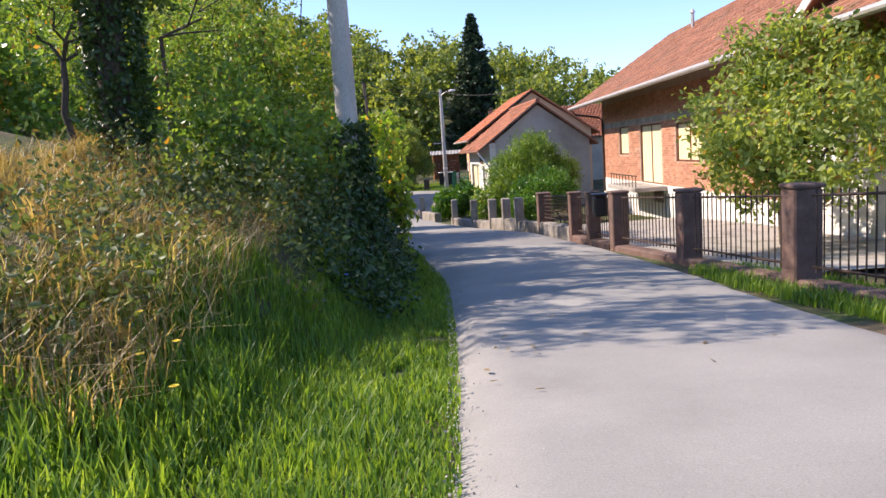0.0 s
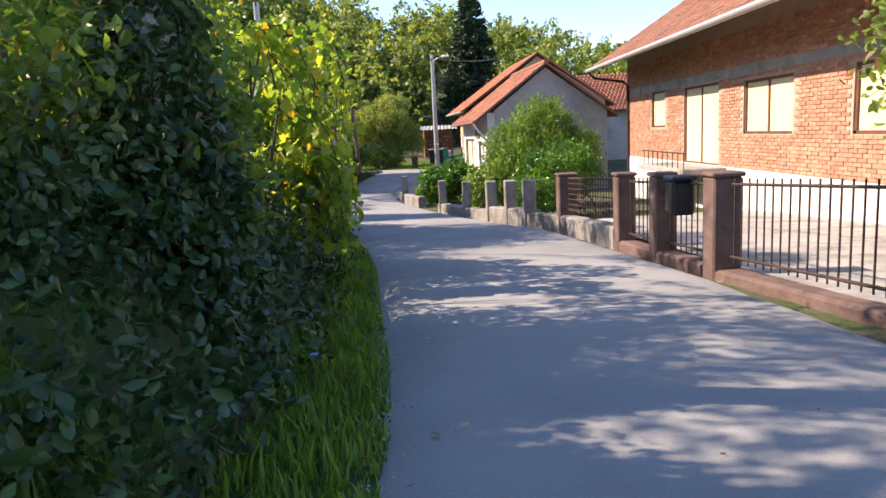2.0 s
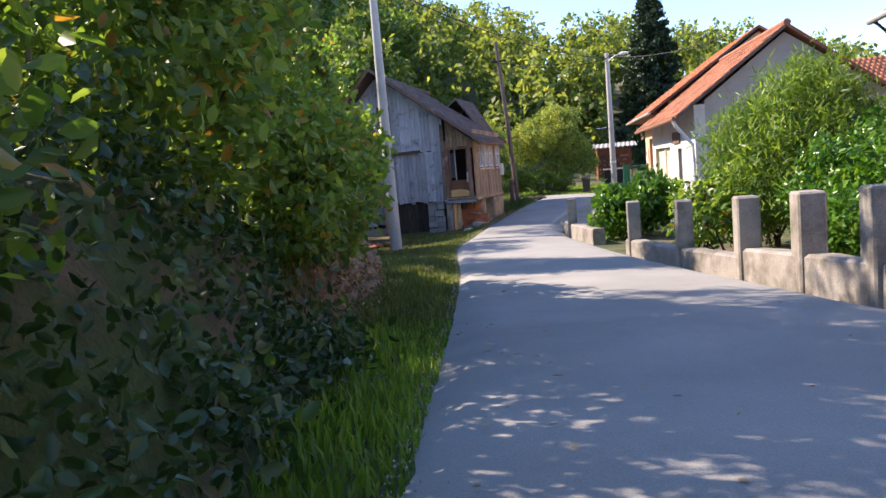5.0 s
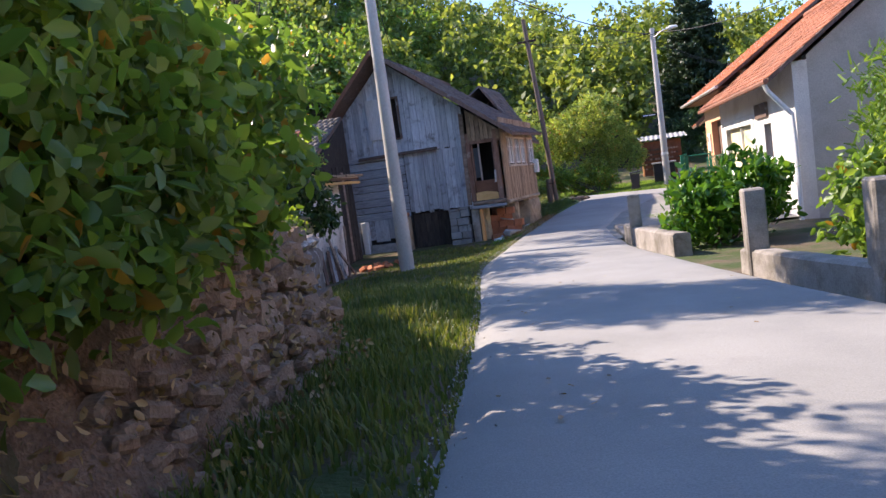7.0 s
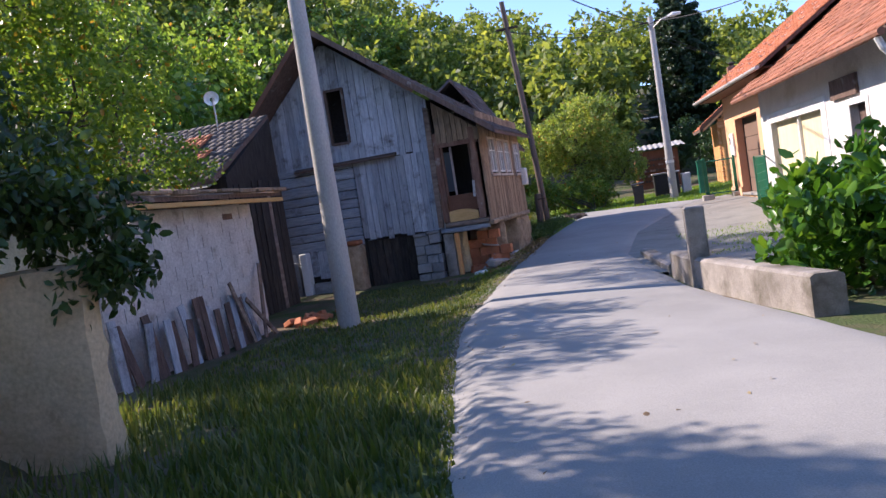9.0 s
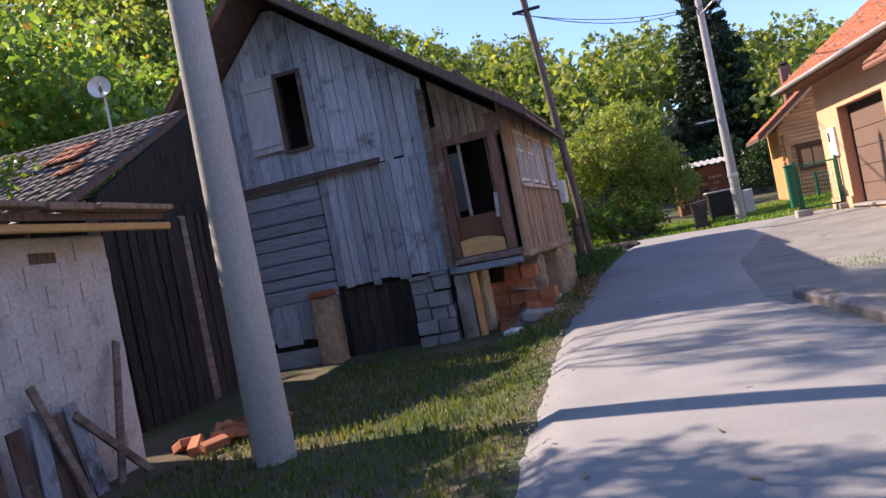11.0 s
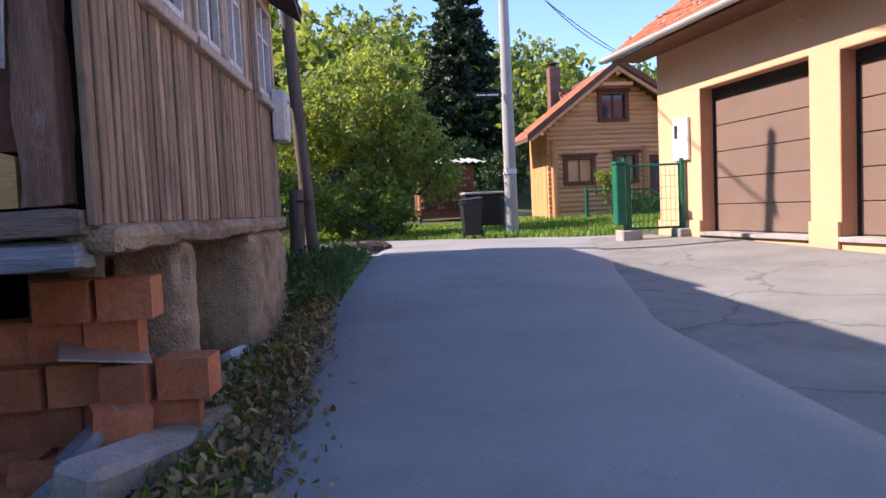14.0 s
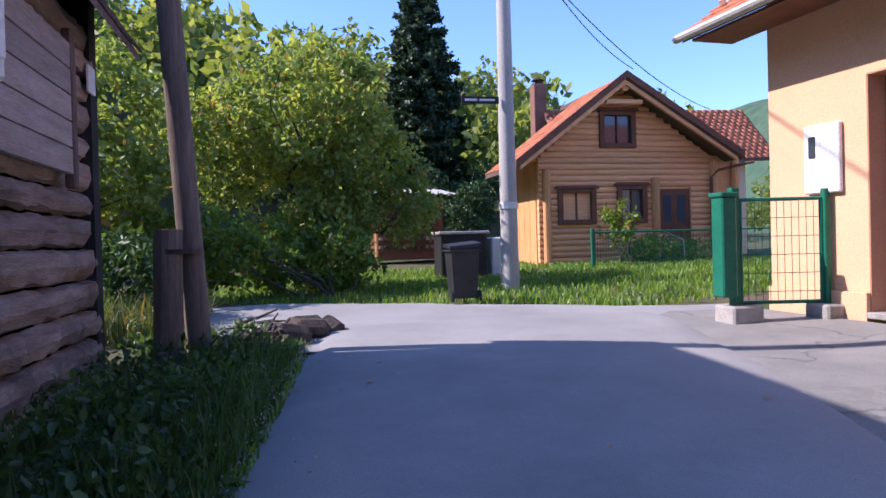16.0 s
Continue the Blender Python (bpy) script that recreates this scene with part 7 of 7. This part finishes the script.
for k in range(16):
    part("plank", Shape(pose(-9.3 - k * 0.2, 36.47, -2.1, 0, rng.normal(0, 1.5), 0)).box(-0.09, -0.03, 0, 0.09, 0, 2.75 + rng.uniform(-0.1, 0.1), 0.005), NEAR_BLACK_WOOD if k % 5 else OLD_LOG, oh)
for x0, x1, r0, r1, n in ((-10.9, -10.3, 0.52, 0.75, 4), (-12.2, -11.7, 0.38, 0.52, 3), (-10.2, -9.9, 0.3, 0.45, 2)):
    a, b = Vector((0, 36.1, 0.955)), Vector((0, 38.85, 2.49))
    p, q = a.lerp(b, r0), a.lerp(b, r1)
    part("patch", tiles((x0, p.y, p.z), (x1, p.y, p.z), (x0, q.y, q.z), (x1, q.y, q.z), 3, n), RED_TILE, oh, "newer red tiles")
part("sheet", Shape(pose(-9.6, 36.3, 0.86, 18, 0, 6)).box(-0.45, -0.35, 0, 0.25, 0.3, 0.015, 0.004), GUTTER, oh, "loose pale corrugated sheet")
ds = thing("satellite_dish", (-10.3, 38.4, 2.3), "pale round satellite dish on a mast", "dish")
part("mast", Shape().tube([(-10.3, 38.4, 2.1), (-10.3, 38.4, 3.0)], 0.02, 6), GUTTER, ds)
part("bowl", Shape().tube([(-10.3, 38.36, 2.9), (-10.28, 38.32, 2.9), (-10.25, 38.25, 2.91)], [0.05, 0.12, 0.17], 18, False), WHITE_PAINT, ds)
part("arm", Shape().tube([(-10.28, 38.3, 2.76), (-10.1, 38.05, 2.9)], 0.01, 5), GUTTER, ds)

# clay blocks and rubble under the porch
def clay_block(m):
    outline = []
    for k in range(6):
        y = -0.1 + k * 0.04
        outline += [(-0.125, y, 0.0), (-0.125, min(y + 0.022, 0.1), 0.0)] if k == 5 else [(-0.125, y, 0.0), (-0.125, y + 0.022, 0.0), (-0.125, y + 0.025, 0.006), (-0.125, y + 0.037, 0.006)]
    outline = outline[:-1] + [(-0.125, 0.1, 0.2)]
    top = [(-0.125, 0.1 - 0.04 * k - d, 0.2 - h) for k in range(5) for d, h in ((0.022, 0), (0.025, 0.006), (0.037, 0.006), (0.04, 0))]
    s = Shape(m).prism(outline + top, (0.25, 0, 0))
    return single("clay_block", s, BLOCK, "orange hollow clay block stacked under the porch", "brick", "clay blocks")


for col in range(4):
    for lay in range(5):
        y = 40.62 + 0.09 * (lay % 2) + rng.normal(0, 0.03)
        x = -5.24 + col * 0.262 - 0.1 * (lay % 2) + rng.normal(0, 0.01)
        if lay < 3 or (lay == 3 and col < 3) or (lay == 4 and col in (1, 2)):
            clay_block(pose(x, y, -2.06 + lay * 0.203, 0, 0, (180 if rng.random() < 0.8 else 90) + rng.normal(0, 6)))
for x, y, z, r in ((-5.05, 40.28, -2.04, 20), (-4.9, 40.3, -2.03, 8), (-4.75, 40.42, -1.83, 25), (-5.22, 40.15, -2.05, 115), (-4.72, 40.45, -2.03, 60), (-4.72, 41.5, -2.02, 40), (-4.85, 41.75, -2.02, 5)):
    clay_block(pose(x, y, z, rng.normal(0, 6), rng.normal(0, 6), r))
single("slab", Shape(pose(-4.50, 40.55, -1.88, -6, 12, -22)).box(-0.11, -0.75, -0.09, 0.11, 0.75, 0.09, 0.035), CONCRETE, "broken concrete lintel lying under the porch", "slab")
single("tin_sheet", Shape(pose(-4.88, 40.72, -1.40, 6, 10, 20)).box(-0.2, -0.3, 0, 0.2, 0.3, 0.012, 0.004), GUTTER, "bent grey sheet lying on clay blocks", "sheet")
single("plank", Shape(pose(-5.1, 40.2, -2.0, 0, 50, 30)).box(-0.03, -0.08, 0, 0.03, 0.08, 0.55, 0.006), GREY_BOARD, "loose grey board among the blocks", "board")
for k in range(26):
    x, y = -4.75 + rng.normal(0, 0.22), 40.3 + rng.uniform(-0.7, 2.6)
    z = float(land(x, y)) - 0.08
    r = rng.uniform(0.05, 0.13)
    single("rubble", Shape(pose(x, y, z, *rng.uniform(-30, 30, 3))).box(-r, -r * 1.2, 0, r, r * 1.2, r * 0.8, r * 0.25), TAN_CONCRETE if k % 4 else WHITE_PAINT, "broken lump of pale concrete rubble", "rubble", "rubble")
P = np.stack([rng.uniform(-4.75, -3.75, 3600), rng.uniform(39.0, 44.8, 3600), np.zeros(3600)], 1)
P[:, 2] = land(P[:, 0], P[:, 1]) - 0.06 + 0.05 * rng.random(3600)
stuff("leaf_litter", leaves_at(P, 0.055, 0.0), DEAD_LEAF, "fallen dry leaves along the foot of the barn", "leaves")
# stones and scrap wood at the corner of the cross lane
for k in range(7):
    x, y = -3.45 + rng.normal(0, 0.25), 49.2 + rng.normal(0, 0.4)
    z = float(land(x, y)) - 0.06
    r = rng.uniform(0.08, 0.2)
    single("rock", Shape(pose(x, y, z, *rng.uniform(-30, 30, 3))).box(-r, -r, 0, r, r, r * 1.1, r * 0.35), BARK, "dark rough stone in a heap at the corner", "stone", "corner stones")

sb = Shape()
for k in range(70):
    x, y = -3.72 + rng.normal(0, 0.16), 48.9 + rng.normal(0, 0.38)
    z = float(land(x, y)) - 0.05 + rng.uniform(0, 0.2)
    a, q = rng.uniform(0, 6.28), rng.uniform(0.1, 0.26)
    sb.tube([(x - q * math.cos(a), y - q * math.sin(a), z + rng.normal(0, 0.05)), (x, y, z + 0.05), (x + q * math.cos(a), y + q * math.sin(a), z + rng.normal(0, 0.1))], [0.02, 0.016, 0.008], 5)
single("brushwood", sb, BARK, "heap of dead branches at the corner", "branches", kind="stuff")

# dandelions and chicory in the verge
def flower(x, y, h, material, label):
    z = float(land(x, y)) - 0.06
    f = thing("flower", (x, y, z), label, "flower", "wild flowers")
    part("stem", Shape().tube([(x, y, z), (x + 0.01, y, z + h)], 0.003, 5), GRASS, f)
    s = Shape()
    for k in range(12):
        a = k * 0.5236
        c, q = math.cos(a), math.sin(a)
        s.add([(x + 0.01, y, z + h), (x + 0.01 + 0.02 * c - 0.006 * q, y + 0.02 * q + 0.006 * c, z + h + 0.012), (x + 0.01 + 0.028 * c, y + 0.028 * q, z + h + 0.008), (x + 0.01 + 0.02 * c + 0.006 * q, y + 0.02 * q - 0.006 * c, z + h + 0.012)], [(0, 1, 2, 3)])
    part("head", s, material, f)


YELLOW = surface("yellow_petal", (0.75, 0.52, 0.02), (0.82, 0.62, 0.04), 20, 0.6, 0.0)
BLUE = surface("blue_petal", (0.18, 0.22, 0.65), (0.25, 0.30, 0.75), 20, 0.6, 0.0)
for x, y, h in ((-1.75, 3.9, 0.36), (-1.5, 3.75, 0.34), (-1.62, 3.55, 0.3), (-1.36, 3.3, 0.28), (-1.9, 4.3, 0.4)):
    flower(x, y, h, YELLOW, "yellow dandelion in the long grass")
flower(-0.95, 6.6, 0.3, BLUE, "blue chicory flower on the verge")
flower(-0.42, 9.6, 0.25, BLUE, "blue chicory flower on the verge")
# far house between the cabin and the garages
fh = thing("far_house", (17.5, 84, -1), "distant white house with a grey-blue roof", "house")
part("wall", Shape().prism([(16.2, 84, -1.5), (19.4, 84, -1.5), (19.4, 84, 1.6), (17.8, 84, 2.8), (16.2, 84, 1.6)], (0, 5, 0)), PLASTER, fh)
SLATE = surface("slate", (0.09, 0.10, 0.15), (0.13, 0.15, 0.21), 3, 0.7, 0.2)
part("roof", Shape().slab((15.8, 83.6, 1.4), (15.8, 89.4, 1.4), (17.8, 89.4, 3.1), (17.8, 83.6, 3.1), 0.15), SLATE, fh)
part("roof", Shape().slab((19.8, 83.6, 1.4), (19.8, 89.4, 1.4), (17.8, 89.4, 3.1), (17.8, 83.6, 3.1), 0.15), SLATE, fh)
# grit and dropped leaves at the edges of the lane
n = 3000
y = rng.uniform(1.5, 49, n)
x = road_left(y) - 0.02 + np.abs(rng.normal(0, 0.07, n)) * np.where(rng.random(n) < 0.95, 1, 4)
d = unit(n) * rng.uniform(0.003, 0.009, n)[:, None]
e = np.cross(d, unit(n))
c = np.stack([x, y, road_z(y) + 0.012], 1)
V = np.stack([c + d, c + e, c - d, c - e, c + np.array([0, 0, 0.007])], 1).reshape(-1, 3)
F = (np.arange(n)[:, None, None] * 5 + np.array([(0, 1, 4, 4), (1, 2, 4, 4), (2, 3, 4, 4), (3, 0, 4, 4)])[None, :, :3]).reshape(-1, 3)
single("grit", arrays("grit", V, F), CONCRETE, "loose grit along the road edge", "gravel", kind="stuff")
n = 260
y = rng.uniform(3, 48, n)
u = rng.random(n)
P = np.stack([road_left(y) + (road_right(y) - road_left(y)) * np.where(rng.random(n) < 0.5, u * 0.2, u), y, road_z(y) + 0.035], 1)
V, F = leaves_at(P, 0.06, 0.0)
V[:, 2] = np.repeat(P[:, 2], 6) + (V[:, 2] - np.repeat(P[:, 2], 6)) * 0.15
stuff("fallen_leaves", (V, F), DEAD_LEAF, "single dry leaves dropped on the asphalt", "leaves")
n = 5000
x, y = rng.uniform(-0.6, 2.0, n), rng.uniform(35.6, 40.4, n)
k = np.array([noise.noise((a * 0.8, c * 0.8, 4)) for a, c in zip(x, y)]) > -0.05
stuff("grass", blades(int(k.sum()), x[k], y[k], rng.uniform(0.04, 0.1, int(k.sum())), 0.008), GRASS, "thin grass patch on the old forecourt", "grass")

# bricks of the unfinished house, each proud of its joints
owner, gaps = BRICK_WALL
unit_me = Shape().box(-0.012, -0.122, -0.031, 0.02, 0.122, 0.031, 0.004)
one = to_mesh("brick", unit_me, BRICK)
half = to_mesh("brick_half", Shape().box(-0.012, -0.058, -0.031, 0.02, 0.058, 0.031, 0.004), BRICK)
rest, made, row = Shape(), 0, 0
z = -0.32
while z < 2.7:
    if not 1.72 < z < 1.95:
        y = 13.6 + (0.13 if row % 2 else 0)
        while y < 31.2:
            if not any(g[0] - 0.13 < y < g[2] + 0.13 and g[1] - 0.02 < z < g[3] + 0.02 for g in gaps):
                dx = rng.uniform(0, 0.01)
                if 18.2 < y < 23.0 and 0.2 < z < 1.72 and made < 300:
                    ob = new("brick", one)
                    ob.parent = owner
                    ob.matrix_parent_inverse = Matrix()
                    ob.location = (7.4 - dx, y, z)
                    made += 1
                else:
                    rest.box(7.388 - dx, y - 0.122, z - 0.031, 7.41, y + 0.122, z + 0.031)
            y += 0.262
    z += 0.077
    row += 1
ob = part("brickwork", rest, BRICK_JOINED, owner)
ob["kind"] = "stuff"
